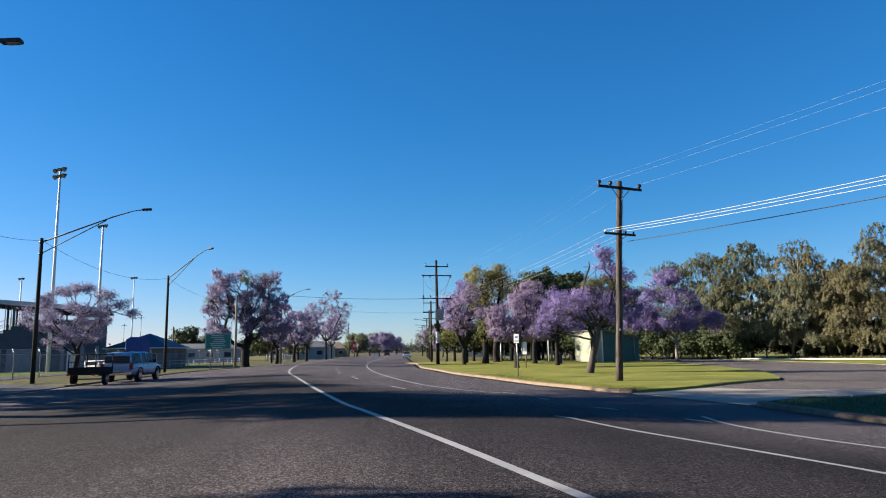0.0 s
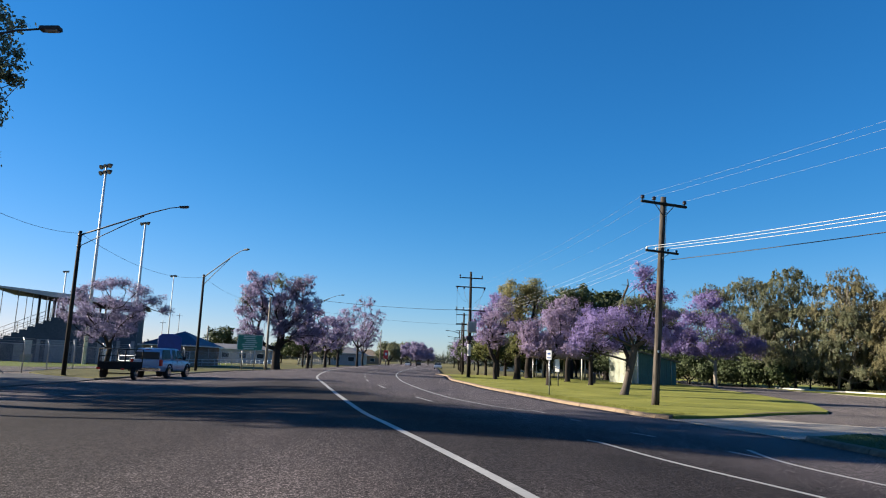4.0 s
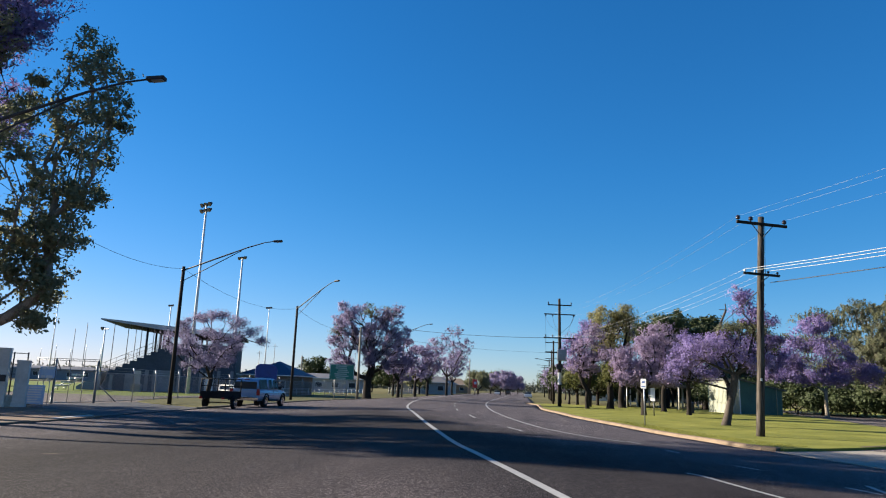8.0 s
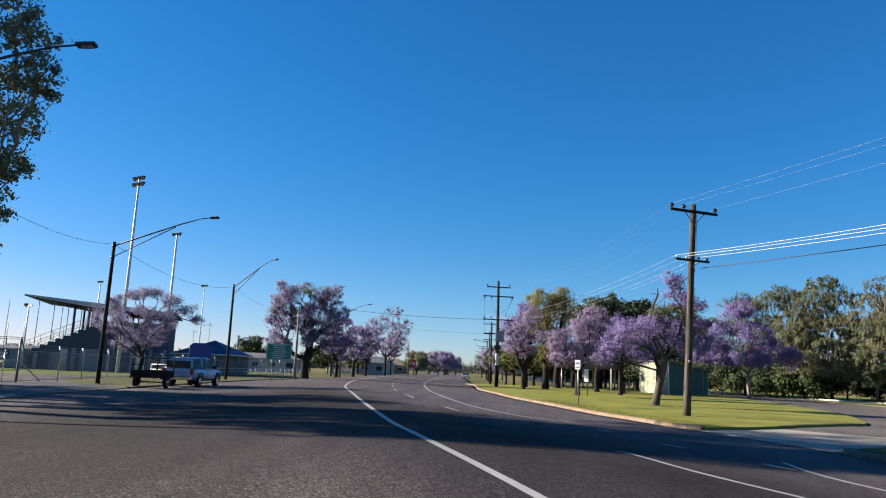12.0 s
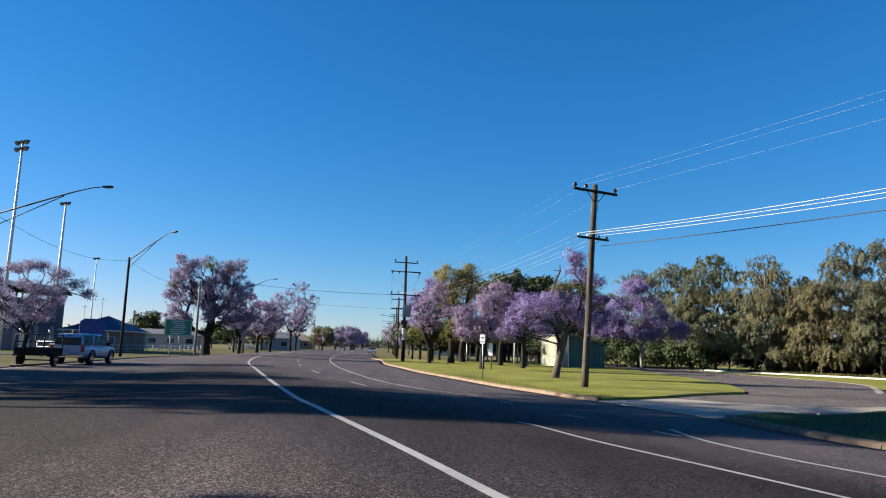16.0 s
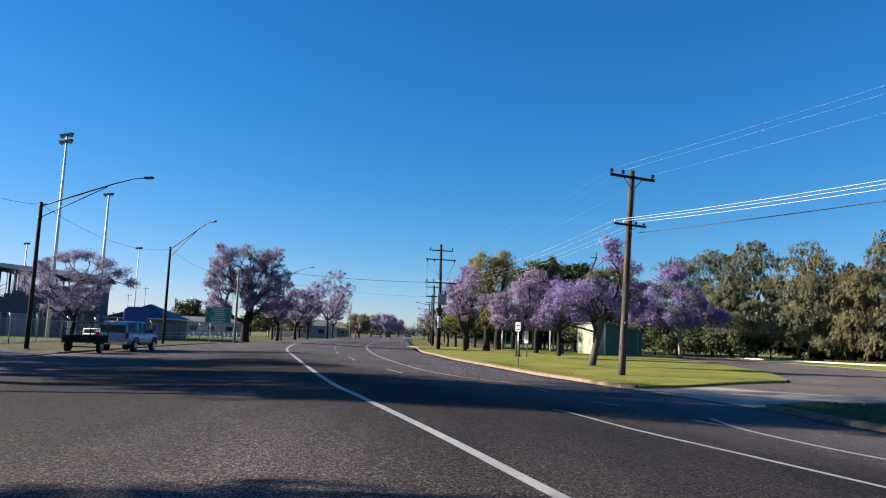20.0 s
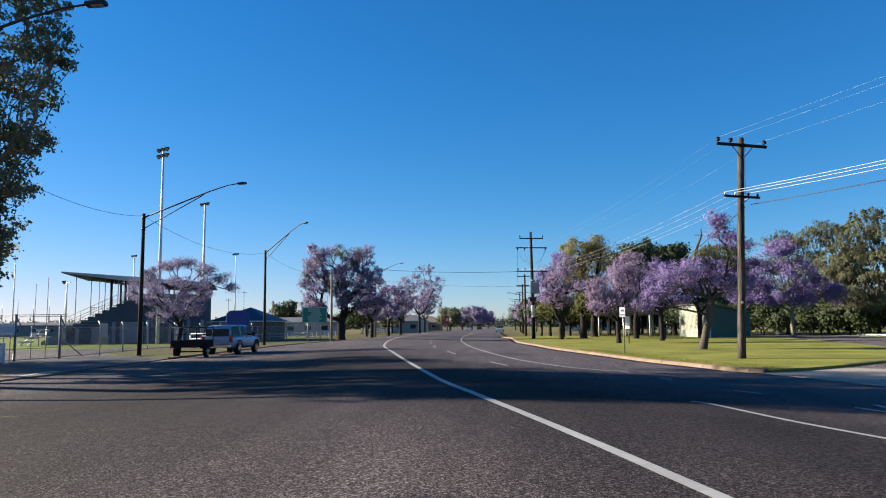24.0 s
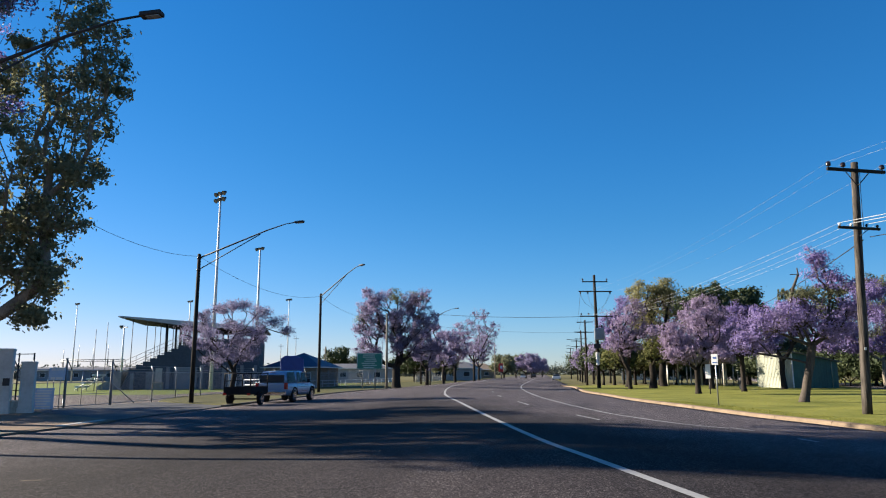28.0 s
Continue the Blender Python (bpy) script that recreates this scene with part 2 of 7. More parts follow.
BARK_GREY = surface("grey_bark", (0.035, 0.03, 0.026), (0.13, 0.11, 0.092), 9, 1.2, 0.95, bump=0.8, stretch=(3, 3, 0.7))
BARK_PALE = surface("pale_bark", (0.14, 0.12, 0.095), (0.36, 0.32, 0.26), 8, 1.0, 0.9, bump=0.6, stretch=(3, 3, 0.7))
STEEL = surface("galvanised_steel", (0.28, 0.29, 0.30), (0.44, 0.45, 0.46), 14, 1.0, 0.45, 0.75, bump=0.05)
STEEL_WHITE = surface("white_painted_steel", (0.62, 0.62, 0.60), (0.80, 0.80, 0.78), 9, 0.8, 0.5, bump=0.05)
STEEL_DARK = surface("dark_steel", (0.015, 0.015, 0.017), (0.05, 0.05, 0.055), 11, 1.0, 0.5, 0.4, bump=0.1)
WIRE_BRIGHT = surface("bare_aluminium", (0.36, 0.36, 0.36), (0.46, 0.46, 0.46), 9, 1.0, 0.6, 0.5, bump=0)
WIRE_THIN = surface("weathered_thin_wire", (0.22, 0.23, 0.25), (0.30, 0.31, 0.33), 9, 1.0, 0.7, bump=0)
WIRE_DARK = surface("black_cable", (0.01, 0.01, 0.012), (0.03, 0.03, 0.035), 9, 1.0, 0.6, bump=0)
CERAMIC = surface("brown_ceramic", (0.012, 0.009, 0.01), (0.03, 0.02, 0.02), 9, 1.0, 0.25, bump=0)

# ---- mesh helpers ----
def part(name, bm, material, parent=None, label="", smooth=False):
    """Links a bmesh as one mesh object, under a thing or a part."""
    me = bpy.data.meshes.new(name)
    bm.to_mesh(me)
    bm.free()
    if smooth:
        me.polygons.foreach_set("use_smooth", [True] * len(me.polygons))
    me.materials.append(material)
    ob = new(name, me)
    if parent is not None:
        ob.parent = parent
    if label:
        ob["label"] = label
    return ob


def thing(name, label, category, m=None, group="", kind=""):
    """An Empty at the base of a thing."""
    ob = new(name)
    ob.empty_display_size = 0.2
    if m is not None:
        ob.matrix_basis = m
    return tagged(ob, label, category, group, kind)


def box(bm, centre, size, turn=0.0, bevel=0.0, m=None):
    """Adds a box to bm; turn: degrees round z; bevel: rounded edges."""
    got = bmesh.ops.create_cube(bm, size=1.0)["verts"]
    t = Matrix.LocRotScale(centre, Euler((0, 0, radians(turn))), size)
    if m is not None:
        t = m @ t
    bmesh.ops.transform(bm, matrix=t, verts=got)
    if bevel:
        edges = list({e for v in got for e in v.link_edges})
        bmesh.ops.bevel(bm, geom=edges, offset=bevel, segments=2, affect="EDGES", profile=0.6)
    return bm


def tube(bm, points, radii, sides=8, caps=True):
    """Adds a tube through points with a radius at each."""
    points = [Vector(p) for p in points]
    if not hasattr(radii, "__len__"):
        radii = [radii] * len(points)
    rings, ref = [], None
    for i, p in enumerate(points):
        d = (points[min(i + 1, len(points) - 1)] - points[max(i - 1, 0)]).normalized()
        if ref is None:
            ref = Vector((0, 0, 1)) if abs(d.z) < 0.9 else Vector((1, 0, 0))
        u = d.cross(ref).normalized()
        ref = u.cross(d)
        rings.append([bm.verts.new(p + radii[i] * (math.cos(a) * u + math.sin(a) * ref))
                      for a in (2 * math.pi * k / sides for k in range(sides))])
    for a, b in zip(rings, rings[1:]):
        for k in range(sides):
            bm.faces.new((a[k], a[(k + 1) % sides], b[(k + 1) % sides], b[k]))
    if caps:
        bm.faces.new(rings[0][::-1])
        bm.faces.new(rings[-1])
    return bm


def rod(name, points, radii, material, parent=None, sides=8, label=""):
    ob = part(name, tube(bmesh.new(), points, radii, sides), material, parent, label, smooth=True)
    return ob


def block(name, centre, size, material, parent=None, bevel=0.0, turn=0.0, label=""):
    return part(name, box(bmesh.new(), centre, size, turn, bevel), material, parent, label)


def slab(name, outline, top, bottom, material, parent=None):
    """A flat slab with an outline in plan."""
    bm = bmesh.new()
    up = [bm.verts.new((x, y, top)) for x, y in outline]
    low = [bm.verts.new((x, y, bottom)) for x, y in outline]
    f = bm.faces.new(up)
    for i in range(len(up)):
        j = (i + 1) % len(up)
        bm.faces.new((up[i], low[i], low[j], up[j]))
    bmesh.ops.recalc_face_normals(bm, faces=bm.faces)
    bmesh.ops.triangulate(bm, faces=[f])
    return part(name, bm, material, parent)


def prism(bm, section, y0, y1, m=None):
    """Adds a solid with a section in x and z, from y0 to y1."""
    a = [bm.verts.new((x, y0, z)) for x, z in section]
    b = [bm.verts.new((x, y1, z)) for x, z in section]
    bm.faces.new(a)
    bm.faces.new(b[::-1])
    for i in range(len(a)):
        j = (i + 1) % len(a)
        bm.faces.new((a[i], b[i], b[j], a[j]))
    bmesh.ops.recalc_face_normals(bm, faces=bm.faces)
    if m is not None:
        bmesh.ops.transform(bm, matrix=m, verts=a + b)
    return bm


def smooth_line(points, step):
    """Points along a Catmull-Rom line, about a step apart."""
    p = [Vector((*q, 0)[:3]) for q in points]
    p = [2 * p[0] - p[1]] + p + [2 * p[-1] - p[-2]]
    out = []
    for i in range(1, len(p) - 2):
        n = max(1, int((p[i + 1] - p[i]).length / step))
        for k in range(n):
            t = k / n
            out.append(0.5 * (2 * p[i] + (p[i + 1] - p[i - 1]) * t + (2 * p[i - 1] - 5 * p[i] + 4 * p[i + 1] - p[i + 2]) * t * t
                              + (3 * p[i] - p[i - 1] - 3 * p[i + 1] + p[i + 2]) * t ** 3))
    out.append(p[-2])
    return out


# ---- the lie of the land ----
CROWN_Y = [-80, -20, 0, 6.5, 9.1, 12, 16, 19.1, 27.8, 38.4, 50.7, 68.6, 87, 130, 300, 1500]
CROWN_X = [28, 8.6, 3.0, 1.08, 0.35, -0.52, -1.77, -2.76, -5, -7.65, -10.6, -13.8, -16.3, -19.5, -27.7, -85]


def road_height(x, y):
    """The road is crowned along its painted centre line."""
    d = abs(x - np.interp(y, CROWN_Y, CROWN_X))
    return 0.28 * math.exp(-(d / 7.0) ** 2)


LEFT_Y = [-80, -20, 0, 10, 21, 27, 35, 38.3, 50, 60, 70, 80, 95, 110, 150, 300, 900]
LEFT_X = [-2, -13, -15.5, -16.5, -17.6, -18.7, -19.6, -20.0, -21.3, -22.2, -22.6, -21.6, -21.0, -21.5, -23.5, -31, -60]
RIGHT_Y = [-80, -20, 0, 6, 10, 11.8, 13.1, 15, 18.7, 24.6, 25.6, 28.3, 32, 39.2, 44, 49.5, 56.5, 68, 84, 110, 150, 300, 900]
RIGHT_X = [48, 24, 16, 13, 11.2, 10.05, 9.1, 8.75, 8.54, 6.9, 6.2, 5.5, 4.4, 3.0, 2.0, 1.0, 0.1, -1.5, -2.3, -3.6, -5.6, -13, -42]


def left_edge(y):
    return float(np.interp(y, LEFT_Y, LEFT_X))


def right_edge(y):
    return float(np.interp(y, RIGHT_Y, RIGHT_X))


def strip(name, line, width, material, lift=0.006, z=None, parent=None):
    """A painted band along a line in plan that lies on the road."""
    bm = bmesh.new()
    rows = []
    for i, p in enumerate(line):
        d = (line[min(i + 1, len(line) - 1)] - line[max(i - 1, 0)]).normalized()
        side = Vector((d.y, -d.x, 0)) * width / 2
        rows.append([bm.verts.new((q.x, q.y, (road_height(q.x, q.y) if z is None else z) + lift)) for q in (p - side, p, p + side)])
    for a, b in zip(rows, rows[1:]):
        for k in range(2):
            bm.faces.new((a[k], a[k + 1], b[k + 1], b[k]))
    bmesh.ops.recalc_face_normals(bm, faces=bm.faces)
    return part(name, bm, material, parent)


def kerb_run(name, points, material, height=0.14, width=0.28, side=1, seated=None, label="pale concrete kerb stones along the road edge", gap=0.012, length=2.4):
    """A kerb of cast lengths along a line; side +1: its body lies to the right of the line's way."""
    base = thing(name, label, "kerb", kind="structure")
    line = smooth_line(points, 0.6)
    run, start = 0.0, 0
    for i in range(1, len(line)):
        run += (line[i] - line[i - 1]).length
        if run < length and i < len(line) - 1:
            continue
        bm, rows = bmesh.new(), []
        piece = line[start:i + 1]
        for k, p in enumerate(piece):
            d = (piece[min(k + 1, len(piece) - 1)] - piece[max(k - 1, 0)]).normalized()
            p = p + d * gap * (1 if k == 0 else -1 if k == len(piece) - 1 else 0)
            s = Vector((d.y, -d.x, 0)) * side
            z = road_height(p.x, p.y) if seated is None else seated
            rows.append([bm.verts.new((p + s * o) + Vector((0, 0, h))) for o, h in
                         ((0, z - 0.1), (0.01, z + 0.02), (0.045, height - 0.025 + z * 0.5), (0.08, height + z * 0.5), (width, height + 0.006 + z * 0.5), (width, z - 0.1))])
        for a, b in zip(rows, rows[1:]):
            for k in range(5):
                bm.faces.new((a[k], a[k + 1], b[k + 1], b[k]))
        bm.faces.new(rows[0])
        bm.faces.new(rows[-1][::-1])
        bmesh.ops.recalc_face_normals(bm, faces=bm.faces)
        part("kerb_stone", bm, material, base)
        run, start = 0.0, i
    return base

# ---- ground, road, verges ----
def build_ground():
    bm = bmesh.new()
    ticks = [-2500, -1200, -600, -300, -150, -80, -40, 0, 40, 80, 150, 300, 600, 1200, 2500]
    grid = [[bm.verts.new((x, y, -0.08)) for x in ticks] for y in ticks]
    for a, b in zip(grid, grid[1:]):
        for k in range(len(ticks) - 1):
            bm.faces.new((a[k], a[k + 1], b[k + 1], b[k]))
    tagged(part("ground", bm, DRY), "dry grassy plain that reaches the horizon", "ground", kind="structure")

    ys = [-80, -60, -40, -30, -20, -10, -5] + [0.75 * k for k in range(0, 120)] + [90 + 4 * k for k in range(0, 16)] + [160, 200, 300, 450, 650, 900]
    bm, rows = bmesh.new(), []
    for y in ys:
        a, b = left_edge(y), right_edge(y)
        rows.append([bm.verts.new((x, y, road_height(x, y))) for x in (a + (b - a) * k / 40 for k in range(41))])
    for a, b in zip(rows, rows[1:]):
        for k in range(40):
            bm.faces.new((a[k], a[k + 1], b[k + 1], b[k]))
    edge = [rows[0], [r[-1] for r in rows], rows[-1][::-1], [r[0] for r in rows][::-1]]
    loop = [v for side in edge for v in side[:-1]]
    low = [bm.verts.new((v.co.x, v.co.y, -0.1)) for v in loop]
    for i in range(len(loop)):
        j = (i + 1) % len(loop)
        bm.faces.new((loop[i], low[i], low[j], loop[j]))
    bmesh.ops.recalc_face_normals(bm, faces=bm.faces)
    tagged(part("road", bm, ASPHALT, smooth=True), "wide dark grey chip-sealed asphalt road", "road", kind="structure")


build_ground()

LONG_LINE = smooth_line([(6.0, -10), (3.0, 0), (1.08, 6.5), (0.35, 9.06), (-0.52, 11.95), (-1.77, 15.95), (-2.76, 19.13), (-5.02, 27.81), (-7.7, 38.56), (-10.73, 51.1),
                         (-13.96, 69.4), (-16.5, 88.5), (-18.6, 115), (-21, 160), (-28, 300)], 0.7)
tagged(strip("centre_line", LONG_LINE, 0.16, LINE_PAINT), "solid white painted line sweeping along the road", "road marking", kind="structure")
SECOND_LINE = smooth_line([(2.2, 24.65), (1.23, 25.8), (0.24, 28.0), (-0.97, 31.9), (-2.9, 41.8), (-5.39, 58.2), (-8.2, 84), (-10.2, 116), (-14, 200), (-19, 300)], 0.7)
tagged(strip("lane_line", SECOND_LINE, 0.13, LINE_PAINT), "solid white painted lane line", "road marking", kind="structure")
TURN_LINE = smooth_line([(2.45, 14.65), (2.67, 14.35), (3.28, 11.89), (4.08, 9.7), (4.45, 8.67), (5.05, 6.86), (6.4, 2.0), (9.0, -8)], 0.6)
tagged(strip("turn_lane_line", TURN_LINE, 0.11, LINE_PAINT), "solid white painted turning lane line", "road marking", kind="structure")
GORE_LINE = smooth_line([(5.86, 15.15), (5.68, 13.6), (5.78, 12.2), (6.15, 10.6), (6.6, 9.45), (7.1, 8.1), (9.2, 2.0), (12.5, -6)], 0.6)
tagged(strip("edge_line", GORE_LINE, 0.11, LINE_PAINT), "solid white painted edge line", "road marking", kind="structure")
dashes = thing("lane_dashes", "worn white painted lane dashes", "road marking", kind="structure")
for a, b in (((5.22, 14.45), (5.5, 13.65)), ((4.05, 17.75), (4.45, 17.0)), ((3.12, 21.65), (3.34, 20.9)), ((2.3, 25.0), (2.68, 24.0)), ((-1.98, 28.9), (-1.24, 26.3)),
             ((-4.98, 40.6), (-4.13, 36.6)), ((-7.2, 51.5), (-6.6, 47.9)), ((-8.9, 62.5), (-8.3, 58.5)), ((-10.3, 73), (-9.9, 69.3)), ((-11.6, 86), (-11.1, 81)), ((-13.4, 108), (-12.8, 100))):
    strip("dash", smooth_line([a, b], 0.6), 0.11, LINE_WORN, parent=dashes)

# the grassed island across the road, its kerb and its rounded tail
ISLAND_KERB = [(-4.2, 96), (-2.6, 88.5), (-2.1, 82), (-1.5, 68), (0.1, 56.5), (1.0, 49.5), (2.0, 44), (3.0, 39.2), (4.4, 32), (5.5, 28.3), (6.2, 25.6), (6.9, 24.6)]
kerb_run("kerb_island", ISLAND_KERB, KERB, side=-1)
TAIL = [(8.6, 25.6), (10.6, 27.3), (12.2, 29.0), (14.3, 30.7), (15.6, 31.6), (16.3, 32.8), (17.0, 34.6), (18.2, 37.8), (19.7, 42.2), (20.9, 49.2), (22.0, 56.2), (23.2, 65.4), (25, 81), (28, 97)]
kerb_run("kerb_island_tail", TAIL[1:5], KERB_SHADE_DIRT, height=0.13, width=0.2, side=-1, seated=0.03, label="low concrete kerb, coloured for shade and dirt, round the grass island")
kerb_run("kerb_island_tip", TAIL[4:8], CONCRETE, height=0.08, width=0.24, side=-1, seated=0.03, label="pale concrete kerb round the tip of the grass island")
inner = [(x + 0.24, y + 0.05) for x, y in ISLAND_KERB]
tagged(slab("grass_island", inner + TAIL[:-1] + [(27.5, 97)], 0.135, -0.05, GRASS), "sunlit mown grass island with yellowish patches", "grass", kind="structure")

# drive apron and side road
tagged(slab("drive_apron", [(6.85, 24.55), (8.6, 25.65), (10.55, 27.35), (11.2, 26.2), (11.9, 25.5), (12.8, 25.05), (13.5, 24.4), (12.9, 21.5), (10.9, 20.4), (8.9, 18.95), (8.5, 18.75), (7.9, 21.0)],
            0.045, -0.06, CONCRETE), "pale concrete driveway apron", "pavement", kind="structure")
tagged(slab("side_road", [(10.4, 27.3), (11.1, 26.15), (11.85, 25.4), (12.8, 24.95), (13.5, 24.55), (15.1, 24.4), (16.6, 24.7), (18.3, 25.4), (20.0, 26.6), (21.5, 28.2), (22.5, 30.0), (23.6, 32.4), (25.2, 35.6), (28.4, 40.4), (32.6, 47.4), (34.6, 53.6), (35.0, 61), (34.0, 75), (34.6, 100), (40, 160), (60, 300), (50, 300), (31, 160),
                         (28.4, 97), (25.1, 81), (23.3, 65.4), (22.1, 56.2), (21.0, 49.2), (19.8, 42.2), (18.3, 37.8), (17.1, 34.6), (16.4, 32.7), (15.7, 31.5), (14.3, 30.6), (12.3, 28.9)],
            0.052, -0.06, ASPHALT_SIDE), "weathered brownish asphalt side road", "road", kind="structure")
tagged(slab("footpath", [(12.9, 21.3), (13.5, 24.5), (15.1, 24.35), (16.6, 24.65), (18.35, 25.35), (20.05, 26.55), (21.55, 28.15), (22.55, 29.95), (23.65, 32.35), (25.3, 35.55), (28.5, 40.3), (29.4, 39.8), (27.6, 36.4), (27.0, 34.2), (28.5, 33.4), (60, 44), (60, 40), (31, 29.6), (24, 27.9), (21.2, 24.9), (17.0, 23.3), (15.3, 22.2)],
            0.056, -0.06, CONCRETE), "pale concrete footpath curving round the corner", "pavement", kind="structure")
VERGE = [(8.85, 18.75), (8.95, 16.7), (9.05, 15), (9.4, 13.15), (10.3, 11.95), (11.5, 10.2), (13.3, 6), (16.3, 0), (24.3, -20), (70, -20), (70, 44), (60, 40), (31, 29.5), (24, 27.8), (21.2, 24.8), (17.0, 23.2), (15.3, 22.1), (12.9, 20.1), (11.8, 19.7), (10.9, 20.3)]
tagged(slab("grass_verge", VERGE, 0.12, -0.05, GRASS_NEAR), "grass verge beside the kerb, its green darkened for shade", "grass", kind="structure")
kerb_run("kerb_verge", [(8.75, 18.9), (8.54, 18.3), (8.62, 16.7), (8.75, 15), (9.1, 13.1), (10.05, 11.8), (11.2, 10), (13, 6), (16, 0), (24, -20)], KERB_SHADE_DIRT, side=-1, height=0.13)
tagged(slab("grass_far_verge", [(29.5, 39.9), (27.7, 36.4), (27.1, 34.3), (28.5, 33.5), (60, 44.1), (70, 44.2), (80, 50), (90, 70), (60, 130), (42, 160), (35.0, 100), (34.4, 75), (35.4, 61), (34.2, 53.6), (32.2, 47.6), (28.2, 40.6)],
            0.05, -0.06, GRASS), "grass strip in front of the bushland", "grass", kind="structure")
kerb_run("kerb_bush", [(75, 52), (62, 56.5), (51.1, 60.2), (48.2, 63.4), (45.3, 68.7), (41.3, 75), (38, 80.3), (35, 87.5), (32.5, 102)], KERB_WHITE, height=0.17, width=0.28, side=-1, seated=0.05,
         label="low white-painted concrete edging in front of the bush")

kerb_run("kerb_side_road", [(25.2, 35.7), (28.4, 40.5), (32.6, 47.5), (34.6, 53.7), (35.0, 61), (34.0, 75), (34.5, 95)], CONCRETE, height=0.05, width=0.4, side=-1, seated=0.02, label="flush concrete edge strip of the side road", length=3.0)

# the verge on the stadium side
left_line = [(left_edge(y) - 0.02, y) for y in (-60, -20, 0, 10, 16, 21, 24, 27, 30, 35, 38.3, 44, 50, 60, 70, 80, 95, 110, 150, 300)]
kerb_run("kerb_shoulder", [p for p in left_line if 0 <= p[1] <= 24], KERB_DULL, height=0.06, side=-1, label="broken dirty concrete kerb along the dirt shoulder", length=1.6)
kerb_run("kerb_stadium_side", [p for p in left_line if 23.5 < p[1] < 28], KERB_WHITE, height=0.07, side=-1, label="white-edged concrete gutter at the gate crossing", length=1.2)
kerb_run("kerb_long", [p for p in left_line if p[1] > 38], KERB_DULL, height=0.1, side=-1, label="low concrete kerb along the stadium side", length=6.0)
tagged(slab("grass_stadium_verge", [(left_edge(y) - 0.25, y) for y in (38.9, 44, 50, 60, 70, 80, 95, 110, 150, 300, 600)] + [(-60, 600), (-38, 300), (-36, 150), (-35, 110), (-32.8, 80), (-31.6, 60), (-30.5, 50), (-27.4, 43.8), (-25.2, 41.9), (-22.6, 40.3)],
            0.10, -0.06, GRASS_DULL), "dry green verge under the street trees", "grass", kind="structure")
tagged(slab("gate_crossing", [(-18.5, 27.1), (-19.0, 30), (-19.6, 35), (-20.35, 38.85), (-22.5, 40.35), (-25.1, 41.95), (-26.6, 44), (-27.6, 42), (-27.9, 36), (-27.0, 32.6), (-24.4, 31.0), (-21.5, 29.1)], 0.05, -0.06, CROSSING),
       "smooth grey driveway in front of the gate", "driveway", kind="structure")
tagged(slab("dirt_shoulder", [(-17.85, 23.2), (-18.0, 25.4), (-18.4, 27.0), (-21.5, 29.0), (-24.4, 30.9), (-27.2, 32.4), (-32, 28), (-32, 0), (-28, -40), (-12, -40), (-13.3, -20), (-15.8, 0), (-16.8, 10), (-17.5, 18)], 0.06, -0.06, DIRT),
       "bare reddish dirt shoulder", "ground", kind="structure")
tagged(slab("sports_field", [(-30.5, 45.5), (-150, 45.5), (-220, 150), (-60, 150), (-33, 118)], -0.02, -0.07, FIELD), "bright green sports field", "grass", kind="structure")
tagged(slab("service_road", [(-28.3, 36.5), (-27.8, 43.8), (-31.8, 60), (-33, 80), (-34, 92), (-38, 92), (-37, 60), (-46, 58), (-90, 56), (-90, 48), (-48, 47), (-40, 36)], 0.0, -0.05, ASPHALT_SIDE), "asphalt service road behind the fence", "road", kind="structure")

# ---- trees ----
JACARANDA = leaf_material("jacaranda_blossom", [(0.090, 0.077, 0.118), (0.186, 0.144, 0.282), (0.268, 0.209, 0.438), (0.339, 0.271, 0.548), (0.418, 0.353, 0.638)], 0.45, 0.45)
JACARANDA_PINK = leaf_material("pink_jacaranda_blossom", [(0.119, 0.095, 0.090), (0.221, 0.169, 0.243), (0.314, 0.243, 0.375), (0.395, 0.314, 0.480), (0.469, 0.393, 0.565)], 0.4, 0.45)
JACARANDA_DULL = leaf_material("dull_jacaranda_blossom", [(0.114, 0.103, 0.147), (0.214, 0.184, 0.284), (0.294, 0.254, 0.402), (0.366, 0.322, 0.500), (0.432, 0.393, 0.578)], 0.5, 0.55)
JACARANDA_PALE = leaf_material("pale_jacaranda_blossom", [(0.109, 0.101, 0.145), (0.210, 0.191, 0.304), (0.294, 0.271, 0.427), (0.378, 0.357, 0.528)], 0.5, 0.5)
GOLD_LEAF = leaf_material("golden_olive_leaf", [(0.103, 0.097, 0.039), (0.211, 0.197, 0.082), (0.319, 0.292, 0.127), (0.421, 0.380, 0.184)], 0.35, 0.45)
RUST_LEAF = leaf_material("rusty_olive_leaf", [(0.078, 0.074, 0.040), (0.168, 0.155, 0.082), (0.252, 0.230, 0.125), (0.338, 0.308, 0.176)], 0.35, 0.45)
OLIVE_LEAF = leaf_material("olive_leaf", [(0.058, 0.067, 0.038), (0.126, 0.138, 0.078), (0.198, 0.208, 0.122), (0.285, 0.288, 0.178)], 0.35, 0.45)
GREY_LEAF = leaf_material("grey_green_leaf", [(0.068, 0.076, 0.050), (0.142, 0.150, 0.100), (0.218, 0.224, 0.150), (0.310, 0.312, 0.215)], 0.3, 0.45)
YELLOW_LEAF = leaf_material("yellow_green_leaf", [(0.062, 0.072, 0.026), (0.140, 0.152, 0.054), (0.215, 0.222, 0.082), (0.295, 0.292, 0.120)], 0.35, 0.45)
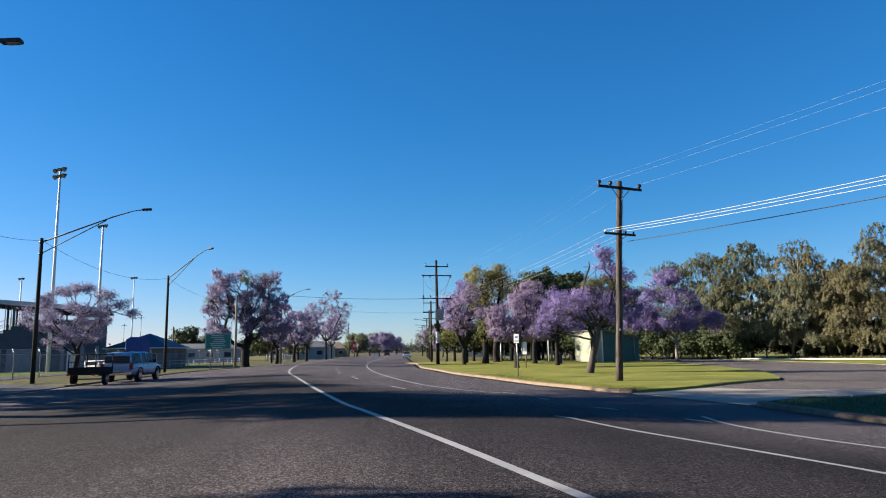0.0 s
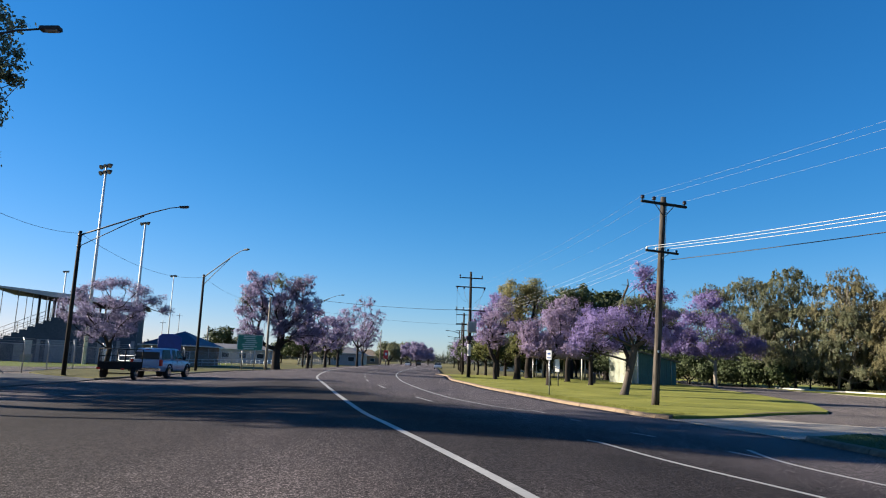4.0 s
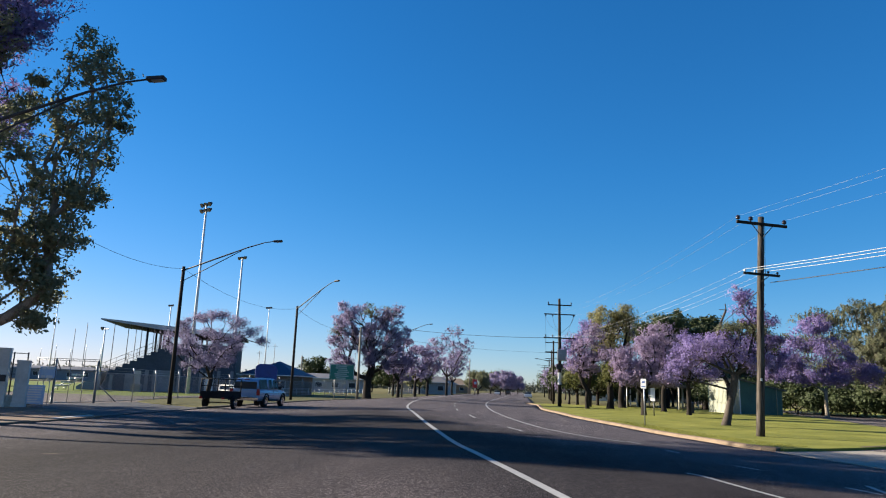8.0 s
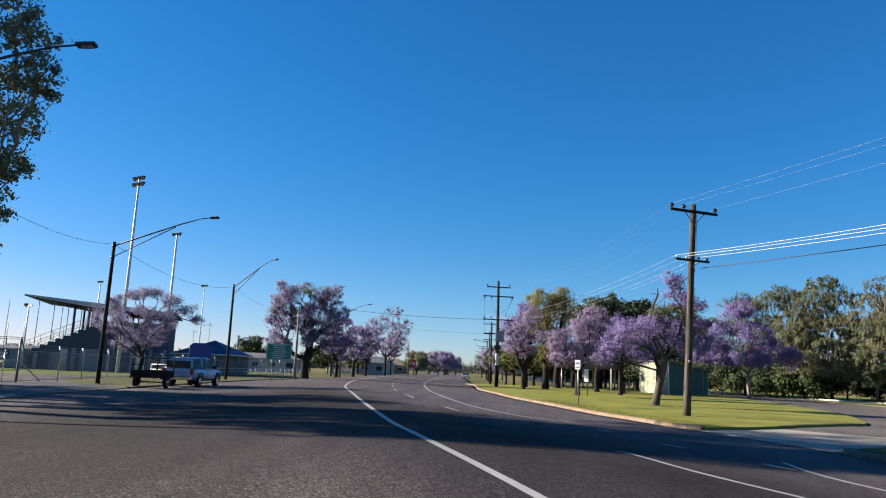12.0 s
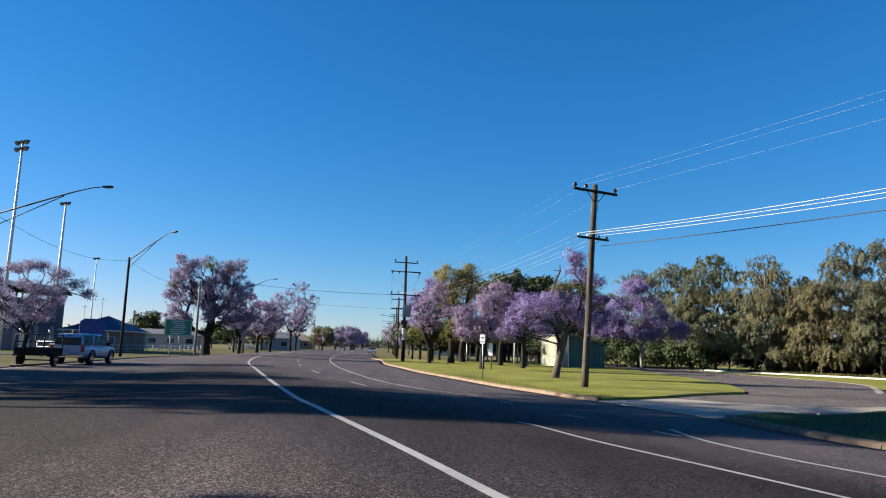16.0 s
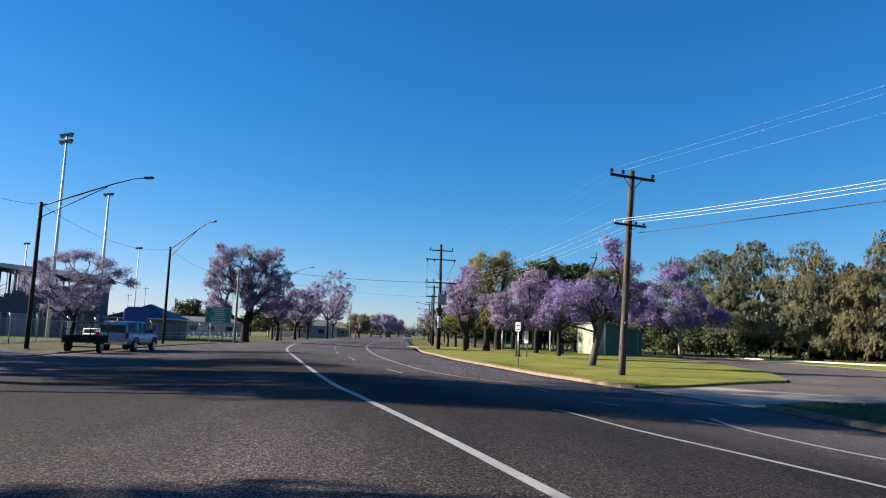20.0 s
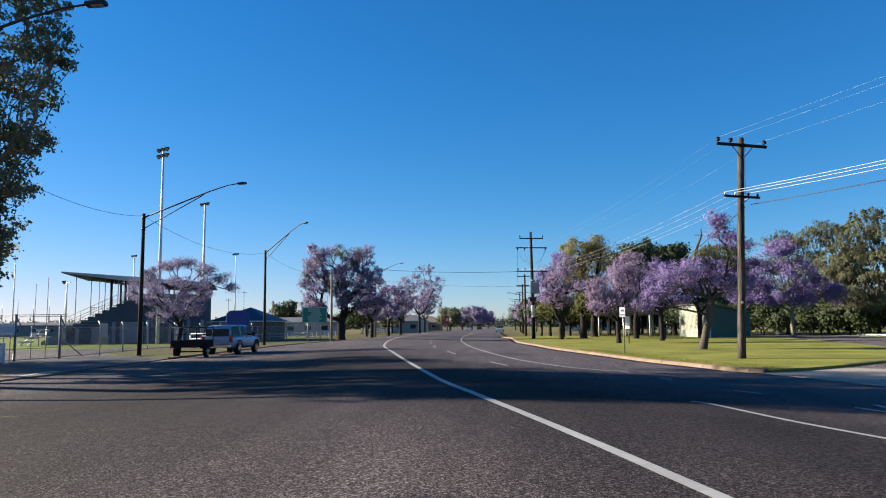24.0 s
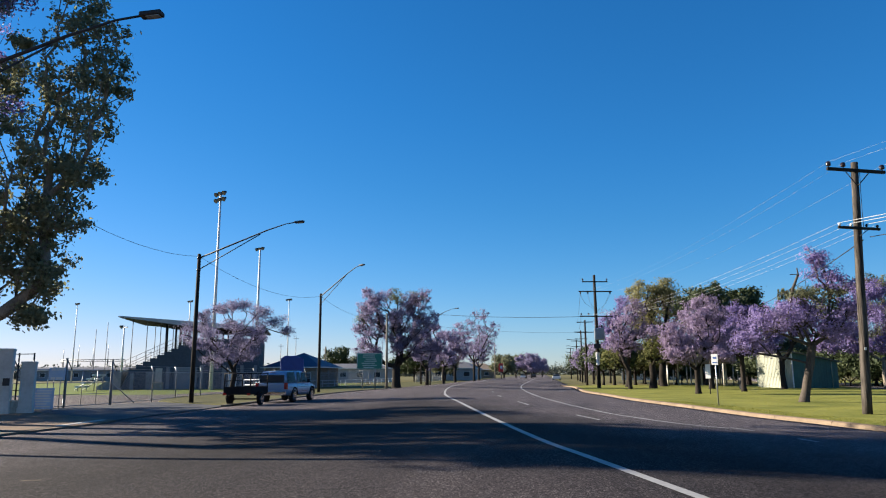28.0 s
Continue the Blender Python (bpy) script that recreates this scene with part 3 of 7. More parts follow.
DARK_LEAF = leaf_material("dark_green_leaf", [(0.022, 0.036, 0.014), (0.045, 0.064, 0.024), (0.078, 0.100, 0.036)], 0.4, 0.15)
BROAD_LEAF = leaf_material("broad_green_leaf", [(0.110, 0.120, 0.070), (0.215, 0.225, 0.132), (0.285, 0.292, 0.172), (0.41, 0.41, 0.26)], 0.7, 0.55)
# distance haze is mixed into these far leaf colours
FAR_LEAF = leaf_material("haze_tinted_far_leaf", [(0.075, 0.090, 0.075), (0.095, 0.110, 0.085), (0.115, 0.13, 0.095)], 0.1, 0.1)


def leaf_mesh(name, centres, width, length, rng, droop, material, out=None, jitter=0.75):
    """Many small pointed leaves or blossoms in one mesh; out: the way each one mostly faces."""
    k = len(centres)
    a = rng.normal(size=(k, 3))
    a[:, 2] -= droop * np.sign(rng.random(k) + 0.2) * 2
    face = rng.normal(size=(k, 3)) if out is None else out + rng.normal(0, jitter, (k, 3))
    face /= np.linalg.norm(face, axis=1)[:, None] + 1e-6
    if out is not None:
        a -= face * (a * face).sum(1)[:, None] * 0.9
    a /= np.linalg.norm(a, axis=1)[:, None] + 1e-6
    b = np.cross(a, face)
    b /= np.linalg.norm(b, axis=1)[:, None] + 1e-6
    s = rng.uniform(0.6, 1.35, (k, 1))
    a, b = a * s * length / 2, b * s * width / 2
    v = np.stack([centres - a, centres - 0.1 * a + b, centres + a, centres - 0.1 * a - b], 1).reshape(-1, 3)
    me = bpy.data.meshes.new(name)
    me.vertices.add(4 * k)
    me.vertices.foreach_set("co", v.astype(np.float32).ravel())
    me.loops.add(4 * k)
    me.loops.foreach_set("vertex_index", np.arange(4 * k, dtype=np.int32))
    me.polygons.add(k)
    me.polygons.foreach_set("loop_start", np.arange(0, 4 * k, 4, dtype=np.int32))
    me.update(calc_edges=True)
    me.materials.append(material)
    return me


def grow(root, goals, rng, thrift=0.45, step=1.0):
    """Branches from a fork to every goal: each goal joins the branch that costs least wood and least detour."""
    most = len(goals) * 5 + 8
    at, kin, run = np.zeros((most, 3)), np.full(most, -1), np.zeros(most)
    at[0], n, ends = root, 1, []
    for g in goals:
        gap = np.linalg.norm(at[:n] - g, axis=1)
        j = int(np.argmin(gap + thrift * run[:n] + 0.6 * np.maximum(0.0, at[:n, 2] - g[2])))
        reach = gap[j]
        pieces = int(min(4, max(1, round(reach / step))))
        start, bow = at[j].copy(), rng.normal(0, 0.09, 3) * reach - np.array((0, 0, 0.05 * reach))
        for k in range(1, pieces + 1):
            u = k / pieces
            at[n] = start + (g - start) * u + bow * (4 * u * (1 - u)) + (rng.normal(0, 0.03, 3) * reach if k < pieces else 0)
            kin[n], run[n] = j, run[j] + reach / pieces
            j, n = n, n + 1
        ends.append(n - 1)
    return at[:n], kin[:n], ends


def branch_mesh(name, at, kin, thick, every):
    """Tapered limbs and twigs between joined points, in one mesh."""
    verts, faces, base = [], [], 0
    d = np.zeros_like(at)
    d[1:] = at[1:] - at[kin[1:]]
    d /= np.linalg.norm(d, axis=1)[:, None] + 1e-9
    d[0] = (0, 0, 1)
    for sides, low, high in ((4, 0.0, 0.03), (6, 0.03, 0.1), (10, 0.1, 9.0)):
        i = every[(thick[every] >= low) & (thick[every] < high)]
        if not len(i):
            continue
        rings = []
        for p, way, r in ((at[kin[i]], d[i] + 0.6 * d[kin[i]], np.minimum(thick[kin[i]], thick[i] * 1.3)), (at[i], d[i], thick[i])):
            way = way / (np.linalg.norm(way, axis=1)[:, None] + 1e-9)
            ref = np.where(np.abs(way[:, 2:3]) < 0.9, np.array((0, 0, 1.0)), np.array((1.0, 0, 0)))
            u = np.cross(way, ref)
            u /= np.linalg.norm(u, axis=1)[:, None]
            w = np.cross(u, way)
            a = 2 * np.pi * np.arange(sides) / sides
            rings.append(p[:, None] + r[:, None, None] * (np.cos(a)[None, :, None] * u[:, None] + np.sin(a)[None, :, None] * w[:, None]))
        verts.append(np.concatenate(rings, 1).reshape(-1, 3))
        k = np.arange(sides)
        quad = np.stack([k, (k + 1) % sides, sides + (k + 1) % sides, sides + k], 1)
        faces.append((quad[None] + (np.arange(len(i)) * 2 * sides)[:, None, None] + base).reshape(-1, 4))
        base += len(i) * 2 * sides
    me = bpy.data.meshes.new(name)
    me.from_pydata(np.concatenate(verts).tolist(), [], np.concatenate(faces).tolist())
    me.polygons.foreach_set("use_smooth", [True] * len(me.polygons))
    return me


def make_tree(name, label, place, lobes, seed, fork=2.0, girth=0.22, foot=(0, 0), bark=BARK, leaves=JACARANDA, per_lobe=1400, size=(0.16, 0.28),
              droop=0.0, clump=0.42, clumps=34, cap=False, category="tree", group="", second=None, hollow=0.35, stray=1.22, thrift=0.45, bare=0.0, jitter=0.75):
    """A tree: a tapered trunk, limbs that branch to every tuft of its crown, and small leaves in loose tufts.
    lobes: (dx, dy, z, rx, ry, rz) from the trunk's foot; foot: the sideways reach of the fork; bare: the share of leafless twigs."""
    rng = np.random.default_rng(seed)
    base = thing(name, label, category, pose(*place), group)
    bm = bmesh.new()
    top = Vector((foot[0], foot[1], fork))
    mid = top * 0.5 + Vector((rng.normal(0, 0.03 * fork), rng.normal(0, 0.03 * fork), 0))
    tip = top + Vector((foot[0] * 0.15, foot[1] * 0.15, fork * 0.16))
    tube(bm, [(0, 0, -0.1), (0, 0, 0.1), (mid * 0.5).to_tuple(), mid, top, tip], [girth * 1.45, girth * 1.15, girth * 0.98, girth * 0.92, girth * 0.9, girth * 0.4], 12)
    part("trunk", bm, bark, base, smooth=True)
    box3 = np.array(lobes)
    hearts, outs, which = [], [], []
    middle = box3[:, :3].mean(0)
    for n, (dx, dy, z, rx, ry, rz) in enumerate(lobes):
        d = rng.normal(size=(clumps, 3))
        d /= np.linalg.norm(d, axis=1)[:, None]
        if cap:
            d[:, 2] = np.where(d[:, 2] < -0.35, -d[:, 2], d[:, 2])
        far = (hollow + (1 - hollow) * rng.random((clumps, 1))) ** 0.6 * np.where(rng.random((clumps, 1)) < 0.22, rng.uniform(1.0, stray, (clumps, 1)), 1.0)
        h = np.array((dx, dy, z)) + d * far * np.array((rx, ry, rz))
        h[:, 2] = np.maximum(h[:, 2], 0.3)
        o = h - middle
        o = 0.75 * d + 0.4 * o / (np.linalg.norm(o, axis=1)[:, None] + 1e-6) + np.array((0, 0, 0.25))
        hearts.append(h)
        outs.append(o)
        which.append(np.full(clumps, n))
    hearts, outs, which = np.concatenate(hearts), np.concatenate(outs), np.concatenate(which)
    root = np.array(top)
    first = box3[:, :3][np.argsort(np.linalg.norm(box3[:, :3] - root, axis=1))]
    later = hearts[np.argsort(np.linalg.norm(hearts - root, axis=1))]
    at, kin, ends = grow(root, np.concatenate([first, later]), rng, thrift, max(0.5, float(np.median(box3[:, 3])) * 0.8))
    load = np.zeros(len(at))
    load[ends] = 1.0
    for i in range(len(at) - 1, 0, -1):
        load[kin[i]] += load[i]
    thick = np.maximum(0.011 if girth < 0.3 else 0.014, girth * 0.9 * (load / load[0]) ** 0.5)
    # every large limb that leaves the fork is a part of its own, with its twigs
    stem = np.zeros(len(at), int)
    for i in range(1, len(at)):
        stem[i] = i if kin[i] == 0 else stem[kin[i]]
    heads = [i for i in range(1, len(at)) if kin[i] == 0]
    heads.sort(key=lambda i: -load[i])
    great = [i for i in heads if load[i] > 0.06 * load[0]][:7] or heads[:1]
    stem[np.isin(stem, [i for i in heads if i not in great])] = great[0]
    for i in great:
        limb = new("limb", branch_mesh("limb", at, kin, thick, np.nonzero(stem == i)[0]))
        limb.data.materials.append(bark)
        limb.parent = base
    count = len(hearts)
    share = rng.exponential(1.0, count) + 0.2
    share[rng.random(count) < bare] = 0.0
    wide = clump * rng.uniform(0.6, 1.45, count)
    total = per_lobe * len(lobes)
    pick = rng.choice(count, total, p=share / share.sum())
    if droop > 0.5:
        # each tuft hangs in several strands of leaves
        strands = max(1, total // 22)
        on = rng.choice(count, strands, p=share / share.sum())
        tops = hearts[on] + np.clip(rng.normal(0, 0.8, (strands, 3)), -1.5, 1.5) * wide[on, None] * np.array((1, 1, 0.6)) + outs[on] * wide[on, None] * 0.35
        long = rng.uniform(0.35, 1.25, strands) * droop
        lean = rng.normal(0, 0.16, (strands, 2)) + outs[on][:, :2] * 0.22
        s = rng.integers(0, strands, total)
        pick, u = on[s], rng.random(total)
        pts = tops[s] + rng.normal(0, 0.05, (total, 3))
        pts[:, :2] += lean[s] * (u * long[s])[:, None]
        pts[:, 2] -= u ** 1.25 * long[s]
        out = outs[pick] + rng.normal(0, 0.15, (total, 3))
    else:
        off = np.clip(rng.normal(0, 1, (total, 3)), -1.8, 1.8)
        pts = hearts[pick] + off * wide[pick, None] * np.array((1, 1, 0.75))
        if droop:
            pts[:, 2] -= rng.exponential(droop * 0.5, total)
        out = outs[pick] + 0.35 * off
    pts[:, 2] = np.maximum(pts[:, 2], 0.12)
    mask = np.isin(which[pick], second[0]) if second else np.zeros(total, bool)
    for chosen, look_of in ((mask, second[1] if second else leaves), (~mask, leaves)):
        if chosen.any():
            crown = new("crown", leaf_mesh("crown", pts[chosen], *size, rng, min(droop, 0.35), look_of, out[chosen], jitter))
            crown.parent = base
    return base


def shell(seed, n, centre, radii, lobe, flat=0.8):
    """Lobes spread over a dome."""
    rng = np.random.default_rng(seed)
    out = []
    for k in range(n):
        a, u = 2.4 * k + rng.uniform(-0.4, 0.4), (k + 0.5) / n
        h = 1 - 1.5 * u
        s = math.sqrt(max(0.05, 1 - h * h))
        f = rng.uniform(0.62, 0.85)
        r = lobe * rng.uniform(0.75, 1.25)
        out.append((centre[0] + radii[0] * s * f * math.cos(a), centre[1] + radii[1] * s * f * math.sin(a), centre[2] + radii[2] * h * f, r, r, r * flat))
    return out


def mass(seed, n, centre, radii, lobe, flat=0.8):
    """Lobes spread through a full rounded crown, most of them near its outside."""
    rng = np.random.default_rng(seed)
    out = []
    for k in range(n):
        a, h = 2.4 * k + rng.uniform(-0.4, 0.4), 1 - 2 * (k + 0.5) / n
        s, f, r = math.sqrt(1 - h * h), rng.uniform(0.5, 1.0), lobe * rng.uniform(0.7, 1.25)
        out.append((centre[0] + radii[0] * s * f * math.cos(a), centre[1] + radii[1] * s * f * math.sin(a), centre[2] + radii[2] * h * f, r, r, r * flat))
    return out


PURPLE = "jacaranda in mauve blossom with a dark forked trunk on the grass"
ISLAND_Z, LEFT_Z = 0.13, 0.09
# along the island
make_tree("jacaranda_tree", "leaning jacaranda with a wide mauve crown and one high top", (9.5, 43.15, ISLAND_Z),
          [(-2.0, 0.3, 3.7, 1.1, 1.1, 0.7), (-1.1, -0.7, 4.2, 1.1, 1.1, 0.7), (-1.2, 1.0, 4.5, 1.0, 1.1, 0.7), (0.1, 0.2, 4.6, 1.1, 1.2, 0.7), (1.3, -0.4, 3.9, 1.1, 1.1, 0.7), (0.6, 1.1, 4.9, 1.0, 1.1, 0.6), (-2.6, 0.4, 3.2, 0.7, 0.8, 0.6), (2.1, 0.6, 3.6, 0.9, 0.9, 0.7), (2.5, -0.2, 4.7, 0.7, 0.7, 0.6),
           (1.8, 0.2, 5.5, 1.0, 1.0, 0.6), (2.2, 0.0, 6.1, 0.8, 0.8, 0.5), (1.6, 0.1, 6.6, 0.75, 0.7, 0.5), (1.15, 0.0, 7.4, 0.5, 0.5, 0.6), (0.3, 0.2, 5.5, 0.7, 0.8, 0.4)],
          11, fork=1.95, girth=0.23, foot=(0.45, 0.0), bark=BARK_GREY, leaves=JACARANDA, per_lobe=1450, size=(0.065, 0.12), clump=0.16, clumps=40, hollow=0.2, bare=0.12, stray=1.4, second=([9, 13], OLIVE_LEAF))
snag = new("snag", branch_mesh("snag", np.array(((0.2, 0.1, 3.2), (-0.35, 0.0, 4.7), (-0.05, -0.05, 5.9), (0.25, -0.05, 6.6), (0.2, -0.1, 6.95), (-0.15, -0.1, 6.6))), np.array((-1, 0, 1, 2, 3, 3)), np.array((0.09, 0.085, 0.075, 0.06, 0.03, 0.02)), np.arange(1, 6)))
snag.data.materials.append(BARK_GREY)
snag.parent = [o for o in bpy.data.objects if o.name.startswith("jacaranda_tree") and o.parent is None][0]
snag["label"] = "bare broken limb"
make_tree("jacaranda_tree", "small jacaranda with a rounded pink-mauve crown near the bus stop", (6.7, 58.2, ISLAND_Z),
          [(-0.9, 0, 3.6, 1.4, 1.4, 1.2), (0.6, 0.4, 3.7, 1.5, 1.4, 1.2), (0.2, -0.5, 5.0, 1.3, 1.3, 1.1), (2.2, 0.3, 3.7, 1.3, 1.3, 0.9), (-1.8, 0.5, 4.4, 1.1, 1.2, 1.0), (1.3, 0, 5.6, 1.0, 1.0, 0.9), (3.2, 0.2, 4.1, 1.0, 1.0, 0.9), (-1.2, -0.6, 2.9, 1.0, 1.0, 0.6), (1.4, -0.8, 2.8, 1.1, 1.0, 0.6)],
          12, fork=1.7, girth=0.2, leaves=JACARANDA_PINK, per_lobe=2100, size=(0.08, 0.15), clump=0.2, clumps=40, hollow=0.2, bare=0.1, stray=1.4)
make_tree("jacaranda_tree", "jacaranda with a broad hanging mauve crown in the park row", (11.2, 64.5, ISLAND_Z),
          [(-1.4, 0.2, 3.6, 1.3, 1.3, 1.0), (0.2, -0.4, 3.9, 1.4, 1.4, 1.0), (1.6, 0.2, 3.7, 1.3, 1.3, 1.0), (-0.6, 0.3, 5.2, 1.3, 1.3, 1.0), (0.9, 0.1, 5.4, 1.2, 1.2, 1.0), (2.6, 0.2, 4.4, 1.0, 1.1, 0.8), (-2.4, 0.2, 4.2, 1.0, 1.0, 0.9), (0.2, 0.2, 6.4, 0.9, 0.9, 0.7)],
          21, fork=1.6, girth=0.2, leaves=JACARANDA, per_lobe=1700, size=(0.08, 0.15), clump=0.2, clumps=40, hollow=0.2, bare=0.1, stray=1.4)
make_tree("jacaranda_tree", "jacaranda with low mauve boughs beside the transformer pole", (3.0, 74.0, ISLAND_Z),
          [(-0.8, 0.2, 4.2, 1.2, 1.2, 1.0), (0.6, -0.2, 4.6, 1.2, 1.2, 1.0), (-0.2, 0.3, 6.2, 1.2, 1.2, 1.1), (1.0, 0.1, 7.4, 1.1, 1.1, 1.0), (1.8, 0.2, 5.4, 1.1, 1.1, 1.0)],
          22, fork=1.7, girth=0.2, leaves=JACARANDA_PINK, per_lobe=1500, size=(0.1, 0.17), clump=0.22, clumps=36, hollow=0.2, bare=0.12, stray=1.4)
make_tree("jacaranda_tree", "tall jacaranda with mauve outer branches behind the transformer pole", (3.6, 85.5, ISLAND_Z),
          [(-1.5, 0, 5.5, 1.6, 1.8, 1.5), (-0.9, -0.5, 8.0, 1.5, 1.6, 1.4), (0.6, -1.0, 6.5, 1.6, 1.7, 1.5), (-1.6, 0.3, 3.4, 1.3, 1.4, 0.9), (0.6, -0.6, 9.2, 1.3, 1.4, 1.0), (-1.8, 0, 7.0, 1.2, 1.3, 1.2), (-0.4, -0.8, 4.8, 1.4, 1.5, 1.1), (2.0, -0.6, 8.0, 1.3, 1.3, 1.2)],
          13, fork=2.0, girth=0.33, leaves=JACARANDA, per_lobe=1900, size=(0.1, 0.18), clump=0.26, hollow=0.2, bare=0.12, stray=1.4, second=([3], YELLOW_LEAF))
make_tree("eucalypt_tree", "tall olive-leaved tree with yellowish new growth round its trunk", (5.6, 78.8, ISLAND_Z),
          [(-0.4, 0, 9.6, 1.7, 1.7, 1.4), (0.9, 0.3, 8.4, 1.6, 1.6, 1.5), (-0.8, 0.2, 7.0, 1.4, 1.5, 1.4), (0.2, -0.4, 5.0, 1.2, 1.3, 1.5), (0.0, 0.2, 3.4, 1.0, 1.1, 1.0), (1.9, 0.3, 10.0, 1.1, 1.2, 1.0)],
          14, fork=2.2, girth=0.36, bark=BARK, leaves=GOLD_LEAF, per_lobe=2800, size=(0.1, 0.22), clump=0.34, second=([3, 4], YELLOW_LEAF))
make_tree("jacaranda_tree", PURPLE, (7.6, 87.5, ISLAND_Z),
          [(0.2, 0, 9.6, 1.8, 1.8, 1.4), (-0.8, 0.2, 7.0, 1.7, 1.7, 1.6), (1.4, 0.1, 7.2, 1.8, 1.7, 1.6), (0.2, -0.5, 4.8, 1.8, 1.7, 1.3), (2.6, 0.3, 5.2, 1.5, 1.5, 1.3)],
          15, fork=2.3, girth=0.4, leaves=JACARANDA_PINK, per_lobe=1900, size=(0.1, 0.18), clump=0.26, hollow=0.2, bare=0.12, stray=1.4)
make_tree("jacaranda_tree", PURPLE, (10.6, 75.0, ISLAND_Z),
          [(0, 0, 8.0, 1.4, 1.4, 1.1), (-1.3, 0.2, 6.4, 1.4, 1.5, 1.2), (1.3, -0.1, 6.6, 1.5, 1.5, 1.3), (0.2, 0, 4.6, 1.6, 1.6, 1.0), (2.5, 0.2, 5.2, 1.2, 1.3, 0.9), (-1.6, 0.2, 4.4, 1.2, 1.2, 0.9)],
          16, fork=2.0, girth=0.26, leaves=JACARANDA_PINK, per_lobe=1900, size=(0.1, 0.17), clump=0.25, hollow=0.2, bare=0.12, stray=1.4)
make_tree("shade_tree", "dark green dense tree behind the jacarandas", (14.8, 102, 0), shell(17, 9, (0, 0, 9.2), (4.2, 4.2, 4.6), 1.9), 17, fork=3.5, girth=0.4, leaves=DARK_LEAF, per_lobe=1500, size=(0.24, 0.36))
make_tree("shade_tree", "dark green dense tree behind the jacarandas", (20.3, 104, 0), shell(18, 7, (0, 0, 9.0), (3.0, 3.0, 4.0), 1.5), 18, fork=3.5, girth=0.35, leaves=DARK_LEAF, per_lobe=1300, size=(0.24, 0.36))
make_tree("jacaranda_tree", "jacaranda with mauve blossom over olive foliage behind the shed", (16.6, 73.5, ISLAND_Z),
          [(-1.6, 0.2, 6.0, 1.5, 1.5, 0.9), (0.4, -0.2, 6.4, 1.5, 1.5, 1.0), (2.3, 0, 6.6, 1.5, 1.5, 1.0), (-2.8, 0.4, 5.6, 1.2, 1.2, 0.8), (1.2, 0.3, 5.4, 1.8, 1.6, 0.9), (4.2, 0.2, 7.2, 1.5, 1.5, 1.1), (4.4, 0.0, 5.4, 1.5, 1.5, 1.0)],
          19, fork=2.6, girth=0.26, leaves=JACARANDA, per_lobe=2200, size=(0.1, 0.18), clump=0.28, second=([0, 1, 3, 5], OLIVE_LEAF))
make_tree("jacaranda_tree", "broad jacaranda thick with violet blossom at the edge of the bush", (28.0, 81, 0.05),
          [(-3.6, 0, 6.4, 2.0, 2.0, 1.6), (-1.6, 0.4, 8.2, 2.0, 2.0, 1.6), (0.6, -0.2, 7.0, 2.1, 2.0, 1.7), (-2.2, -0.6, 4.4, 1.9, 1.9, 1.2), (2.6, 0.2, 5.4, 2.0, 1.9, 1.4), (4.6, 0.4, 4.4, 1.5, 1.5, 1.1), (-0.4, 0.4, 9.8, 1.3, 1.3, 1.0), (0.8, 0.1, 4.2, 1.7, 1.7, 1.0), (-4.8, 0.4, 4.6, 1.3, 1.4, 1.1)],
          20, fork=2.6, girth=0.2, bark=BARK_PALE, leaves=JACARANDA, per_lobe=3400, size=(0.1, 0.19), clump=0.32)
for k, (x, y, h) in enumerate(((1.8, 112, 6.0), (0.6, 124, 6.5), (3.5, 128, 7.0), (-0.6, 140, 6.5), (5.0, 116, 6.0), (8.5, 120, 6.5), (12, 130, 7.5), (-1.5, 160, 6.5), (2, 180, 7))):
    make_tree("street_tree", "small leafy street tree on the far verge", (x, y, 0.02), shell(30 + k, 5, (0, 0, h * 0.62), (h * 0.3, h * 0.3, h * 0.36), h * 0.2), 30 + k, fork=h * 0.3, girth=0.16,
              leaves=(JACARANDA_DULL, DARK_LEAF, DARK_LEAF)[k % 3], per_lobe=900, size=(0.2, 0.34), group="far street trees")

# along the stadium side
make_tree("jacaranda_tree", "sparse pale mauve jacaranda beside the street lamp", (-23.3, 45.2, LEFT_Z),
          mass(41, 30, (-0.2, 0, 4.15), (3.3, 2.7, 2.15), 0.6, 0.65) + [(2.9, 0.1, 4.9, 0.6, 0.6, 0.35), (3.5, 0.2, 4.3, 0.5, 0.5, 0.3), (-0.2, 0.2, 6.0, 0.6, 0.6, 0.35)],
          41, fork=1.6, girth=0.17, foot=(0.15, 0), leaves=JACARANDA_PALE, per_lobe=760, size=(0.05, 0.09), clump=0.15, clumps=34, hollow=0.15, bare=0.2)
